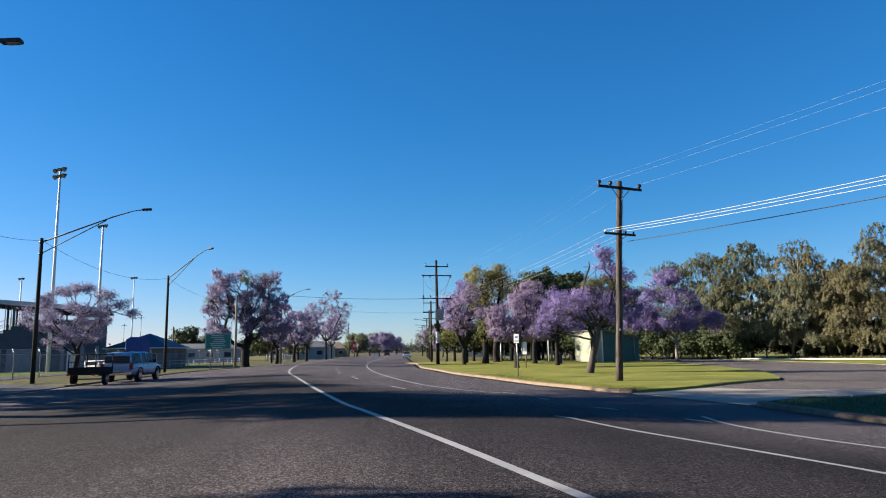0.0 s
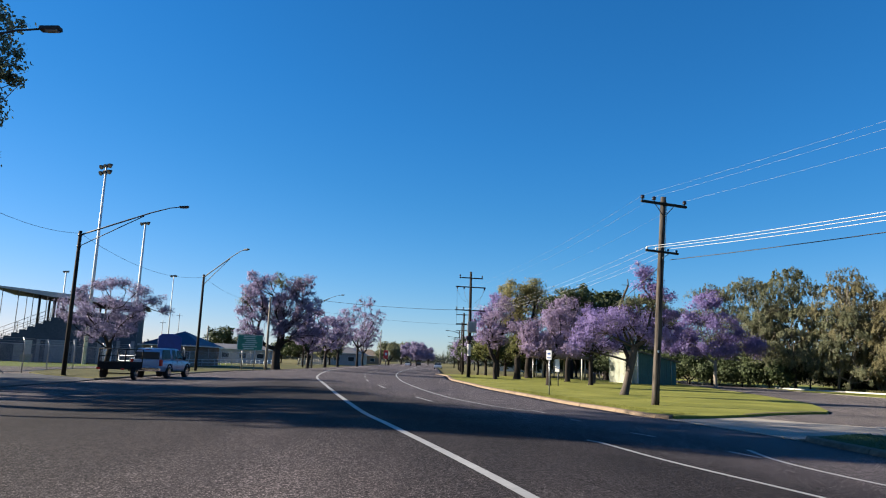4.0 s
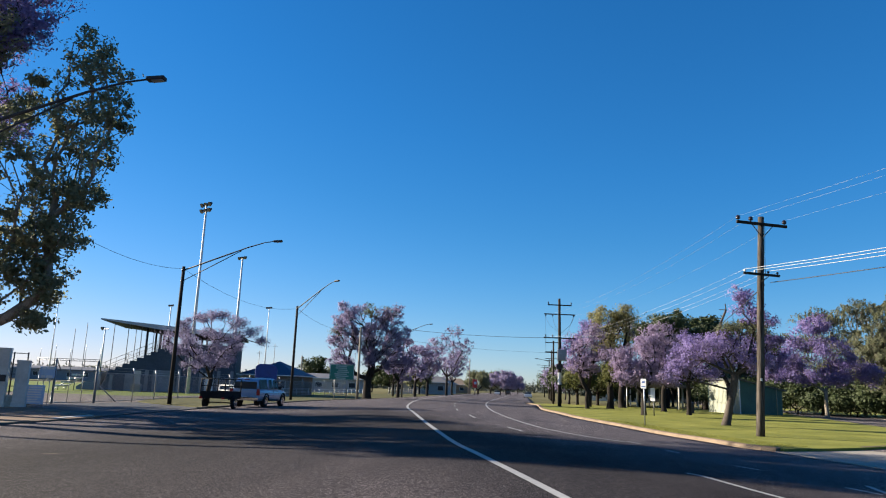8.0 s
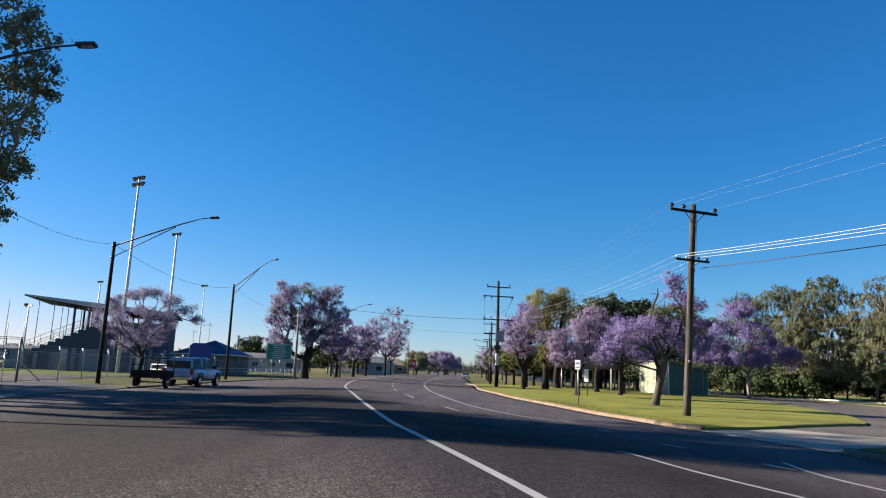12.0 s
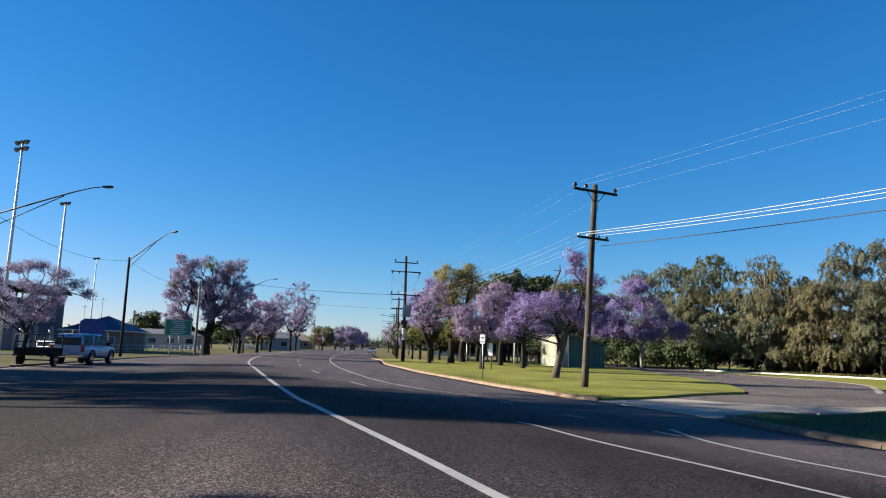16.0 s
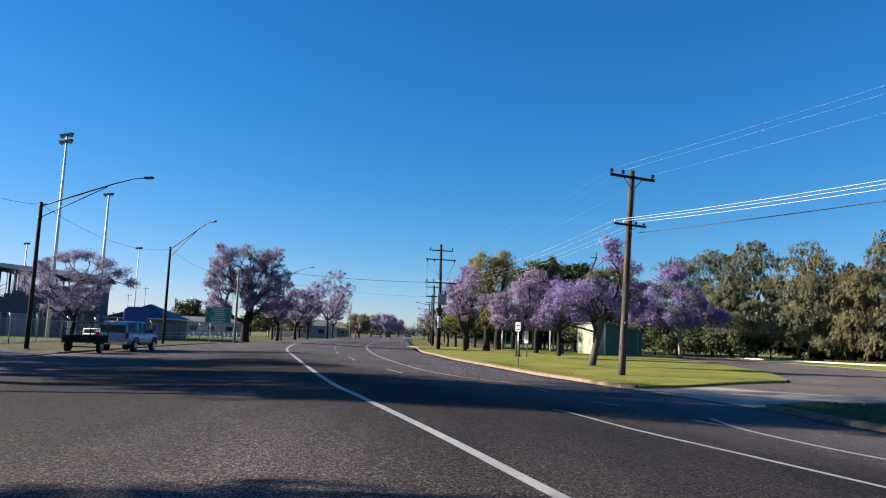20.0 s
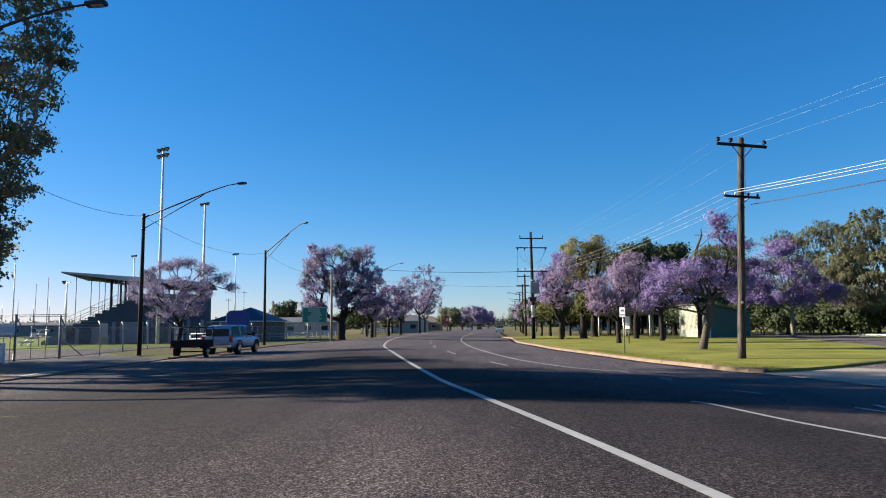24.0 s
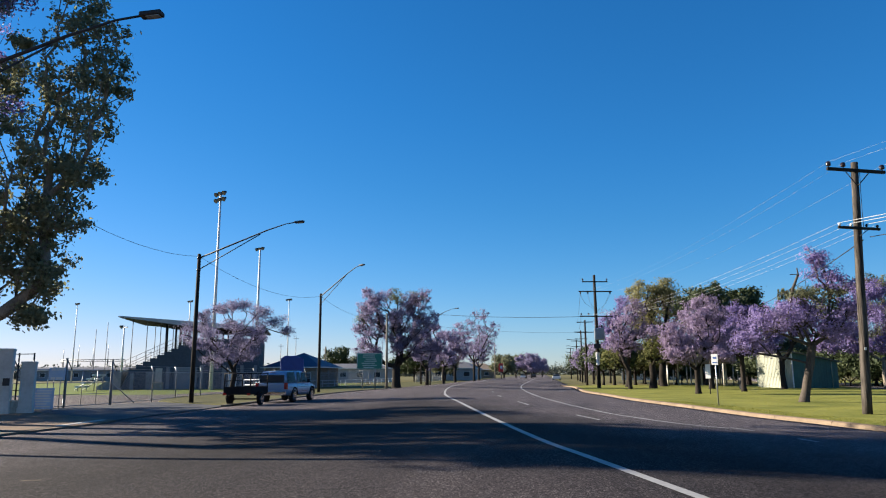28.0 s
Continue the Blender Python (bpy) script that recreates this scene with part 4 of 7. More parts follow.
make_tree("jacaranda_tree", "massive old jacaranda with two mauve crowns and a thick dark trunk", (-21.9, 81.0, LEFT_Z),
          mass(43, 20, (-2.8, 0, 7.7), (2.1, 2.2, 4.4), 0.95, 0.85) + mass(44, 26, (1.8, 0, 7.4), (2.9, 2.4, 4.3), 1.05, 0.85) + [(-0.2, -0.4, 5.4, 1.3, 1.3, 1.0), (0.2, 0.5, 6.6, 1.3, 1.3, 1.0), (-0.2, 0, 8.0, 1.2, 1.2, 0.9), (-3.9, -0.3, 4.2, 1.1, 1.1, 0.8), (-2.3, -0.8, 3.9, 1.0, 1.0, 0.7), (2.4, -0.6, 4.0, 1.1, 1.1, 0.8), (4.0, 0.2, 4.4, 1.1, 1.1, 0.8), (0.4, -1.2, 4.3, 1.0, 1.0, 0.7)],
          42, fork=2.4, girth=0.5, leaves=JACARANDA_DULL, per_lobe=1080, size=(0.08, 0.14), clump=0.17, clumps=40, hollow=0.15, bare=0.22, stray=1.35, second=([9, 20, 24], OLIVE_LEAF))
for k, (x, y, h, w) in enumerate(((-21.8, 97, 8.6, 2.8), (-21.6, 108, 8.8, 3.0), (-22.6, 124, 10.0, 3.4), (-20.9, 135, 14.2, 5.2), (-22.6, 154, 11.0, 3.8))):
    make_tree("jacaranda_tree", "mauve jacaranda with bare dark limbs in the street row", (x, y, LEFT_Z), mass(50 + k, 14, (0.3, 0, h * 0.62), (w * 0.8, w * 0.8, h * 0.33), w * 0.32), 50 + k, fork=h * 0.26, girth=0.24,
              leaves=JACARANDA_DULL, per_lobe=680, size=(0.11, 0.19), clump=0.2, clumps=36, hollow=0.15, bare=0.3, group="stadium street trees")
for k, (x, y, h) in enumerate(((-22.5, 205, 7.5), (-18.5, 235, 8), (-23, 250, 8.5), (-18.5, 262, 8.5), (-19.5, 290, 9), (-22, 330, 9.5), (-19, 350, 9))):
    make_tree("jacaranda_tree", "distant mauve jacaranda in the street row", (x, y, 0.0), shell(60 + k, 6, (0, 0, h * 0.55), (h * 0.42, h * 0.42, h * 0.4), h * 0.2), 60 + k, fork=h * 0.2, girth=0.3,
              leaves=JACARANDA_DULL if k not in (0, 2) else OLIVE_LEAF, per_lobe=1500, size=(0.22, 0.36), group="distant street trees")

# the great tree at the gate, and an unseen fellow further back along the kerb
# its near-side boughs, out of view, are added to widen the road shade
make_tree("plane_tree", "tall leafy street tree with fine dark branches by the gate", (-23.8, 24.6, 0.06),
          [(0.6, -0.6, 4.6, 1.6, 1.6, 1.0), (3.4, 0.6, 5.7, 0.9, 1.0, 0.7), (1.4, 0.2, 6.2, 1.6, 1.6, 1.1), (4.1, 0.4, 7.2, 1.0, 1.0, 0.8), (2.4, -0.4, 8.0, 1.5, 1.5, 1.1), (4.7, 0.2, 8.8, 1.0, 1.0, 0.8), (3.0, 0, 10.0, 1.5, 1.5, 1.1), (5.4, -0.2, 10.4, 1.1, 1.1, 0.8),
           (3.9, 0.4, 11.8, 1.4, 1.4, 1.0), (5.7, 0.1, 12.2, 1.0, 1.0, 0.8), (5.2, 0, 13.8, 1.1, 1.1, 0.9), (3.0, 0, 13.2, 1.4, 1.4, 1.0), (-1.0, 0.2, 8.0, 1.8, 1.8, 1.3), (0.6, 0, 10.6, 1.8, 1.8, 1.3), (0.6, 0, 12.4, 1.6, 1.6, 1.2), (-2.2, 0, 5.8, 1.7, 1.7, 1.2), (3.3, 0.6, 4.8, 0.8, 0.8, 0.6), (2.9, 0.8, 3.7, 0.5, 0.5, 0.35), (-2.6, 0.4, 10.4, 1.8, 1.8, 1.4), (4.3, 0, 14.9, 1.1, 1.1, 0.9),
           (0.0, -3.2, 6.6, 1.6, 1.6, 1.2), (0.4, -3.6, 9.4, 1.7, 1.7, 1.2), (0.2, -3.2, 12.2, 1.6, 1.6, 1.2), (-2.0, -2.6, 8.0, 1.6, 1.6, 1.2), (1.7, 0.4, 6.8, 1.3, 1.3, 0.9), (2.6, 0.4, 5.6, 1.0, 1.0, 0.7), (3.3, 0.4, 7.0, 1.0, 1.0, 0.8), (3.5, 0.3, 8.8, 1.1, 1.1, 0.8)],
          71, fork=3.2, girth=0.34, foot=(0.9, 0.1), bark=BARK_PALE, leaves=BROAD_LEAF, per_lobe=1150, size=(0.10, 0.165), clump=0.17, clumps=38, hollow=0.3, stray=1.35, jitter=1.1)
# boughs outside the view are added here to deepen shade on the road
make_tree("jacaranda_tree", "tall jacaranda with violet blossom crowding the gate tree", (-26.4, 27.0, 0.06),
          [(4.6, -2.6, 17.4, 1.2, 1.2, 0.9), (3.4, -2.8, 16.4, 1.3, 1.3, 1.0), (2.4, -2.6, 17.4, 1.4, 1.4, 1.0), (3.0, -3.0, 15.2, 1.2, 1.2, 0.9), (4.4, -2.8, 15.8, 1.0, 1.0, 0.8), (1.2, -1.4, 18.4, 1.5, 1.5, 1.1), (0.2, -1.2, 16.4, 1.6, 1.6, 1.2), (-1.4, 0, 17.8, 1.7, 1.7, 1.2), (-2.6, 0, 15.4, 1.8, 1.8, 1.3), (0.4, 0.6, 13.6, 1.7, 1.7, 1.3), (-2.0, 0, 11.6, 1.8, 1.8, 1.4), (2.6, -1.4, 19.6, 1.4, 1.4, 1.1), (0.2, -1, 20.2, 1.5, 1.5, 1.1), (-1.5, -2, 8, 1.8, 1.8, 1.3), (-1.2, -3, 10.4, 1.8, 1.8, 1.3), (-2, -1, 12.6, 1.8, 1.8, 1.3), (-2.5, -3.5, 9, 1.8, 1.8, 1.3), (-1.4, -4, 12, 1.8, 1.8, 1.3), (-1.2, 1.2, 14.0, 1.7, 1.7, 1.3), (-1.8, 2.6, 15.6, 1.6, 1.6, 1.2), (-2.6, 1.0, 17.0, 1.6, 1.6, 1.2), (-2.4, 3.6, 14.2, 1.5, 1.5, 1.1), (-2.8, -1.6, 18.6, 1.6, 1.6, 1.2), (-3.0, 2.4, 18.2, 1.5, 1.5, 1.1)],
          73, fork=5.0, girth=0.36, leaves=JACARANDA, per_lobe=1300, size=(0.08, 0.15), clump=0.18, clumps=40, hollow=0.2, bare=0.1, stray=1.4)
# two trees out of view, added to shade the crossing and the road
for k, (x, y, h) in enumerate(((-40, 33.5, 15), (-38, 23.0, 21))):
    make_tree("shade_tree", "unseen green tree added behind the wall to shade the road", (x, y, 0.0), shell(74 + k, 12 + 6 * k, (0, 0, h * (0.58 + 0.21 * k)), (4.6, 4.6 - 1.3 * k, h * (0.4 - 0.22 * k)), 2.1 - 0.6 * k), 74 + k, fork=h * 0.18, girth=0.34, leaves=BROAD_LEAF, per_lobe=1300 - 650 * k, size=(0.2, 0.34), clump=0.45 - 0.15 * k, group="trees behind the boundary wall")
# never in view; it stands here for its shadow on the near road
make_tree("plane_tree", "unseen leafy street tree placed to shade the near road", (-24.0, 4.4, 0.06), shell(72, 30, (0, 0, 9.6), (4.6, 5.2, 6.0), 1.8), 72, fork=2.8, girth=0.34, leaves=BROAD_LEAF, per_lobe=1500, size=(0.16, 0.3), clump=0.4)

# unseen tree, added so that its high crown shades verge and road
make_tree("added_shade_tree", "unseen tall tree with a high crown added to shade the verge", (-25.5, 22.6, 0.05), shell(76, 11, (0.6, 0, 15.4), (3.4, 3.6, 3.0), 1.2), 76, fork=10.5, girth=0.34, foot=(0.5, 0.2), bark=BARK_PALE, leaves=GREY_LEAF, per_lobe=650, size=(0.1, 0.24), clump=0.24)

# the bush: weeping olive-leaved trees over dark undergrowth
def weep(seed, h, w):
    """Lobes of a broad teardrop crown in large separate billows."""
    rng = np.random.default_rng(seed)
    out = []
    for k, (u, n, reach) in enumerate(((0.20, 4, 0.80), (0.40, 4, 0.85), (0.60, 4, 0.62), (0.78, 3, 0.38), (0.90, 1, 0.0))):
        for q in range(n):
            a = 2 * math.pi * (q + 0.5 * (k % 2)) / n + rng.uniform(-0.45, 0.45)
            f, r = w * reach * rng.uniform(0.85, 1.35), w * rng.uniform(0.50, 0.74) * (1.0 - 0.3 * u)
            out.append((f * math.cos(a), f * math.sin(a), h * u + rng.uniform(-0.6, 0.6), r, r, r * 0.85))
    return out


BUSH = [(35.6, 91.0, 14.4, 3.6, 0), (38.4, 84.6, 14.4, 3.3, 0), (42.8, 80.9, 13.8, 3.2, 3), (46.2, 78.6, 11.0, 3.2, 3), (49.6, 75.6, 14.6, 3.2, 1), (53.0, 74.2, 16.0, 3.4, 1), (56.9, 76.0, 15.6, 2.8, 1), (59.9, 69.4, 9.8, 3.1, 2), (63.4, 67.0, 9.4, 3.2, 2),
        (41.6, 78.9, 9.4, 2.9, 0), (45.6, 74.6, 10.4, 3.0, 3), (49.7, 70.6, 9.6, 2.7, 0), (53.9, 67.2, 8.6, 2.6, 1), (58.6, 65.2, 7.4, 2.6, 2), (32.2, 94.6, 13.6, 3.4, 1), (36.6, 87.4, 10.6, 3.0, 0),
        (64.2, 62.6, 10.1, 3.6, 2), (68.6, 61.6, 10.1, 3.8, 2), (68.6, 70.6, 9.8, 4.0, 1), (73.1, 57.6, 10.5, 4, 0), (76.6, 50.6, 10.5, 4, 1), (80.6, 59.6, 11.0, 4, 2), (40.6, 91.6, 14.8, 4.0, 0), (47.6, 87.6, 12.0, 4.2, 0), (54.6, 85.6, 13.5, 4.2, 0), (64.6, 83.6, 10.7, 4.6, 0), (27.6, 109.6, 13.1, 4.2, 0), (82.6, 43.6, 12.6, 4.2, 0), (90.6, 33.6, 12.6, 4.4, 1), (92.6, 51.6, 13.7, 4.6, 0)]
for k, (x, y, h, w, c) in enumerate(BUSH):
    near = k < 16
    make_tree("weeping_tree", ("tall weeping olive-green bushland tree", "tall weeping grey-green bushland tree", "yellow-green drooping bushland tree", "rusty olive weeping bushland tree")[c], (x, y, 0), weep(80 + k, h, w), 80 + k, fork=h * 0.13, girth=0.2,
              bark=BARK_PALE if k % 3 == 0 else BARK_GREY, leaves=(OLIVE_LEAF, GREY_LEAF, YELLOW_LEAF, RUST_LEAF)[c], per_lobe=3000 if near else 500, size=(0.085, 0.17) if near else (0.22, 0.40), droop=0.6, clump=0.34, clumps=46 if near else 20, cap=True, hollow=0.8, stray=1.1, jitter=0.45, group="bushland trees")
rng_bush = random.Random(5)
for k in range(26):
    u = 0.28 + 0.72 * k / 25
    x, y = 32.5 + 44 * u + rng_bush.uniform(-1, 1), 96 - 34 * u ** 0.8 + rng_bush.uniform(0.5, 4)
    h = rng_bush.uniform(2.0, 4.2)
    make_tree("shrub", "dark low shrub under the bushland trees", (x, y, 0), shell(120 + k, 4, (0, 0, h * 0.45), (h * 0.6, h * 0.6, h * 0.42), h * 0.32), 120 + k, fork=0.35, girth=0.07,
              leaves=(DARK_LEAF, OLIVE_LEAF, GREY_LEAF, YELLOW_LEAF)[k % 4], per_lobe=1100, size=(0.14, 0.34), droop=0.3, category="shrub", group="bushland shrubs")


def bare_tree(label, x, y, h, stems, seed, girth=0.07):
    """A dead tree: pale forking stems and no leaves."""
    rng = np.random.default_rng(seed)
    base = thing("dead_tree", label, "tree", pose(x, y, 0), "dead bushland trees")
    for k in range(stems):
        lean = Vector((rng.normal(0, 0.32), rng.normal(0, 0.14), 1.0)).normalized()
        top = lean * h * rng.uniform(0.75, 1.0)
        mid = top * 0.55 + Vector(rng.normal(0, 0.15, 3))
        rod("stem", [(0.1 * k, 0, -0.1), mid * 0.5, mid, top], [girth, girth * 0.85, girth * 0.6, girth * 0.2], BARK_PALE, base, 7)
        for j in range(5):
            s = mid.lerp(top, rng.uniform(0.0, 0.8))
            e = s + Vector((rng.normal(0, 0.5), rng.normal(0, 0.4), rng.uniform(0.5, 1.3))) * h * 0.11
            rod("twig", [s, s.lerp(e, 0.5) + Vector(rng.normal(0, 0.06, 3)), e], [girth * 0.4, girth * 0.28, 0.01], BARK_PALE, base, 5)
    return base


DEAD = "dead tree with bare pale branches among the bushland trees"
bare_tree(DEAD, 45.0, 79.0, 13.4, 3, 401, 0.11)
bare_tree(DEAD, 40.6, 79.6, 14.2, 2, 402, 0.11)
bare_tree(DEAD, 55.6, 66.4, 5.0, 5, 404, 0.055)
# dark trees that close the view under the park's crowns
for k, (x, y, h) in enumerate(((5.4, 99, 5.5), (8.6, 101, 5.0), (12.2, 112, 6.0), (16.6, 116, 6.0), (10.2, 108, 5.5), (21.5, 112, 6.5), (25.5, 104, 6.0), (2.6, 96, 5.0), (19.0, 124, 6.5))):
    make_tree("park_tree", "dark leafy park tree with a low crown", (x, y, 0.05), shell(420 + k, 7, (0, 0, h * 0.68), (2.6, 2.4, h * 0.3), 1.2), 420 + k, fork=1.5, girth=0.2,
              leaves=DARK_LEAF if k % 3 else OLIVE_LEAF, per_lobe=700, size=(0.2, 0.32), clump=0.35, group="park trees behind")
for k, (x, y, h) in enumerate(((36.6, 98, 5.5), (38.4, 92, 5.0), (35.4, 106, 6.0), (33.0, 114, 6.5), (28.0, 119, 6.5), (23.5, 112, 6.0), (41.0, 86.5, 4.5), (30.5, 126, 7.0), (33.6, 96.0, 4.5), (36.2, 92.6, 4.0), (38.8, 88.6, 4.2), (31.0, 101.0, 5.0), (43.2, 84.4, 4.2), (46.4, 82.4, 4.4), (50.2, 79.8, 4.6), (53.8, 78.4, 4.6), (57.6, 73.8, 4.2), (61.4, 72.0, 4.2), (23.0, 95.5, 4.4), (25.6, 93.4, 4.2), (28.2, 91.0, 4.0), (30.6, 88.8, 3.8), (33.2, 87.0, 3.8), (21.0, 99.0, 4.6), (26.6, 98.0, 4.6), (35.4, 84.6, 3.4))):
    make_tree("shrub", "dense dark undergrowth shrub behind the violet jacaranda", (x, y, 0), shell(440 + k, 6, (0, 0, h * 0.5), (2.4, 2.2, h * 0.42), 1.2), 440 + k, fork=0.5, girth=0.1,
              leaves=DARK_LEAF, per_lobe=900, size=(0.16, 0.3), clump=0.4, category="shrub", group="undergrowth")

# ---- poles, lamps and wires ----
def lamp_post(label, x, y, z, head, top=8.75, girth=0.115, seed=0):
    """A dark wooden pole with a long braced outreach arm and a flat lamp head."""
    base = thing("street_lamp", label, "street lamp", pose(x, y, z), "street lamps")
    hx, hy, hz = head[0] - x, head[1] - y, head[2] - z
    rod("pole", [(0, 0, -0.2), (0.0, 0, top * 0.5), (0.0, 0, top)], [girth * 1.15, girth, girth * 0.85], POLE_DARK, base, 12)
    knee = Vector((hx * 0.68, hy * 0.68, top - 0.25 + (hz - top + 0.25) * 0.78))
    rod("outreach_arm", [(0, 0, top - 0.25), knee * 0.5 + Vector((0, 0, (top - 0.25) * 0.5)), knee, (hx * 0.86, hy * 0.86, hz - 0.1), (hx * 0.98, hy * 0.98, hz)], [0.05, 0.05, 0.042, 0.03, 0.03], LAMP_GREY, base)
    rod("brace", [(0, 0, top - 0.95), knee * 0.9 + Vector((0, 0, (top - 0.95) * 0.1))], 0.028, LAMP_GREY, base, 6)
    d = Vector((hx, hy, 0)).normalized()
    ang = math.degrees(math.atan2(d.y, d.x))
    bm = box(bmesh.new(), (0, 0, 0), (0.56, 0.26, 0.12), 0, 0.04, Matrix.Translation((hx, hy, hz)) @ Euler((0, radians(-4), radians(ang))).to_matrix().to_4x4())
    lamp = part("lamp_head", bm, LAMP_GREY, base)
    bm = box(bmesh.new(), (0.05, 0, -0.068), (0.34, 0.18, 0.03), 0, 0.01, Matrix.Translation((hx, hy, hz)) @ Euler((0, radians(-4), radians(ang))).to_matrix().to_4x4())
    part("lens", bm, STEEL, lamp)
    rod("collar", [(0, 0, top - 0.32), (0, 0, top - 0.18)], girth * 1.05, STEEL_DARK, base, 12)
    rod("collar", [(0, 0, top - 1.02), (0, 0, top - 0.9)], girth * 1.05, STEEL_DARK, base, 12)
    return base


LAMP = "dark wooden street lamp pole with a braced outreach arm"
lamp_post(LAMP, -18.4, 17.4, 0.05, (-11.9, 18.0, 10.45), 8.7)
lamp_post(LAMP, -23.7, 41.2, 0.09, (-17.55, 41.4, 10.45), 8.65)
lamp_post(LAMP, -24.4, 63.4, 0.09, (-19.6, 60.2, 10.8), 8.75)
lamp_post("plain wooden street lamp pole behind the jacarandas", -25.5, 110, 0.09, (-19.5, 108, 11.4), 9.6)


def insulator(bm_parent, x, y, z, r=0.075, h=0.2, name="insulator", material=None):
    bm = tube(bmesh.new(), [(x, y, z), (x, y, z + h * 0.25), (x, y, z + h * 0.3), (x, y, z + h * 0.55), (x, y, z + h * 0.6), (x, y, z + h * 0.85), (x, y, z + h)],
              [0.018, 0.018, r * 0.8, r, r * 0.75, r * 0.95, r * 0.4], 10)
    return part(name, bm, material or CERAMIC, bm_parent, smooth=True)


# the power pole on the island, leaning a little
ARM = Vector((0.968, 0.25, 0)).normalized()
pole_a = thing("power_pole", "weathered grey wooden power pole leaning on the island", "power pole", pose(8.4, 32.05, 0.13))
LEAN = 0.052
rod("pole", [(0, 0, -0.2), (LEAN * 1.0, 0, 1.0), (LEAN * 3 + 0.015, 0.01, 3.0), (LEAN * 5 - 0.01, 0, 5.0), (LEAN * 7, 0, 7.0), (LEAN * 9.45, 0, 9.45)], [0.175, 0.165, 0.155, 0.148, 0.138, 0.125], POLE_WOOD, pole_a, 14)
UPPER, LOWER = Vector((LEAN * 9.1, -0.13, 9.1)), Vector((LEAN * 6.85, -0.15, 6.85))


def cross_arm(pole, centre, half, tilt=0.0, section=(0.1, 0.12), left=None, direction=ARM):
    left = half if left is None else left
    ang = math.degrees(math.atan2(direction.y, direction.x))
    m = Matrix.Translation(centre) @ Euler((0, radians(tilt), radians(ang))).to_matrix().to_4x4()
    return part("cross_arm", box(bmesh.new(), ((half - left) / 2, 0, 0), (half + left, section[0], section[1]), 0, 0.012, m), POLE_DARK, pole), m


arm, m_up = cross_arm(pole_a, UPPER, 1.15, 3.0)
for s in (-1.08, -0.5, 1.05):
    insulator(arm, *(m_up @ Vector((s, 0, 0.05))), 0.1, 0.24)
for s in (-0.5, 0.5):
    rod("strut", [m_up @ Vector((s, -0.06, -0.04)), UPPER + Vector((0, -0.02, -0.62))], 0.018, STEEL_DARK, pole_a, 6)
arm, m_low = cross_arm(pole_a, LOWER, 0.82, 2.5, (0.08, 0.1))
for s in (-0.76, -0.3, 0.3, 0.72):
    insulator(arm, *(m_low @ Vector((s, 0, 0.04))), 0.055, 0.13, material=STEEL_WHITE if s < 0 else CERAMIC)
rod("strut", [m_low @ Vector((0.34, -0.05, -0.03)), LOWER + Vector((0, 0, -0.3))], 0.016, STEEL_DARK, pole_a, 6)
rod("drop_cable", [LOWER + Vector((0.16, 0, 0)), LOWER + Vector((0.17, 0, 0.8)), UPPER + Vector((0.15, 0.05, 0.1))], 0.012, WIRE_DARK, pole_a, 5)
block("tag", (LEAN * 2.3, -0.162, 2.35), (0.07, 0.012, 0.1), STEEL_WHITE, pole_a)

# the transformer pole
pole_b = thing("power_pole", "tall dark power pole with three cross arms and a grey transformer", "power pole", pose(0.25, 80.1, 0.1))
rod("pole", [(0, 0, -0.2), (0, 0, 6), (-0.05, 0, 11.95)], [0.21, 0.18, 0.13], POLE_DARK, pole_b, 12)
B_DIR = Vector((0.985, 0.17, 0)).normalized()
for z, half in ((11.2, 1.35), (10.15, 1.75), (7.5, 1.75)):
    arm, m = cross_arm(pole_b, Vector((0, -0.15, z)), half, 0.5, direction=B_DIR)
    for s in ((-0.95, 0.95) if z > 11 else (-0.9, -0.45, 0.9)):
        insulator(arm, *(m @ Vector((s * half, 0, -0.32 if z < 11 and z > 9 else 0.05))), 0.09, 0.3)
tank = part("transformer", box(bmesh.new(), (0.25, -0.45, 5.6), (1.05, 0.75, 1.25), 0, 0.08), STEEL, pole_b, "grey painted transformer tank")
for k in range(5):
    block("cooling_fin", (-0.12 + 0.19 * k, -0.86, 5.6), (0.03, 0.1, 1.0), STEEL, tank)
for k in range(3):
    insulator(tank, -0.05 + 0.3 * k, -0.45, 6.2, 0.06, 0.35)
block("fuse_box", (0, -0.25, 4.35), (0.7, 0.3, 0.5), STEEL_DARK, pole_b, 0.03)
part("marker_band", tube(bmesh.new(), [(0, 0, 2.4), (0, 0, 3.7)], 0.205, 12), STEEL_WHITE, pole_b, "white painted band")
for a in (-1.0, -0.5, 1.0):
    rod("dropper", [(a * 1.6, -0.15, 9.85), (a * 1.1, -0.2, 8.9), (0.1, -0.2, 8.0)], 0.012, WIRE_DARK, pole_b, 4)


def far_pole(x, y, h, arms):
    base = thing("power_pole", "distant wooden power pole with cross arms", "power pole", pose(x, y, 0), "distant power poles")
    rod("pole", [(0, 0, -0.2), (0, 0, h)], [0.17, 0.12], POLE_DARK, base, 8)
    for z in arms:
        block("cross_arm", (0, -0.13, z), (2.4, 0.1, 0.12), POLE_DARK, base)
    arm = rod("lamp_arm", [(0, -0.1, h * 0.62), (-1.2, -0.2, h * 0.68), (-2.3, -0.3, h * 0.7)], 0.035, LAMP_GREY, base, 6)
    block("lamp_head", (-2.5, -0.3, h * 0.7), (0.5, 0.22, 0.1), LAMP_GREY, arm, 0.03)
    return base


far_pole(-0.6, 110, 9.4, (9.1, 7.6))
far_pole(-1.1, 139, 9.6, (9.3, 8.0))
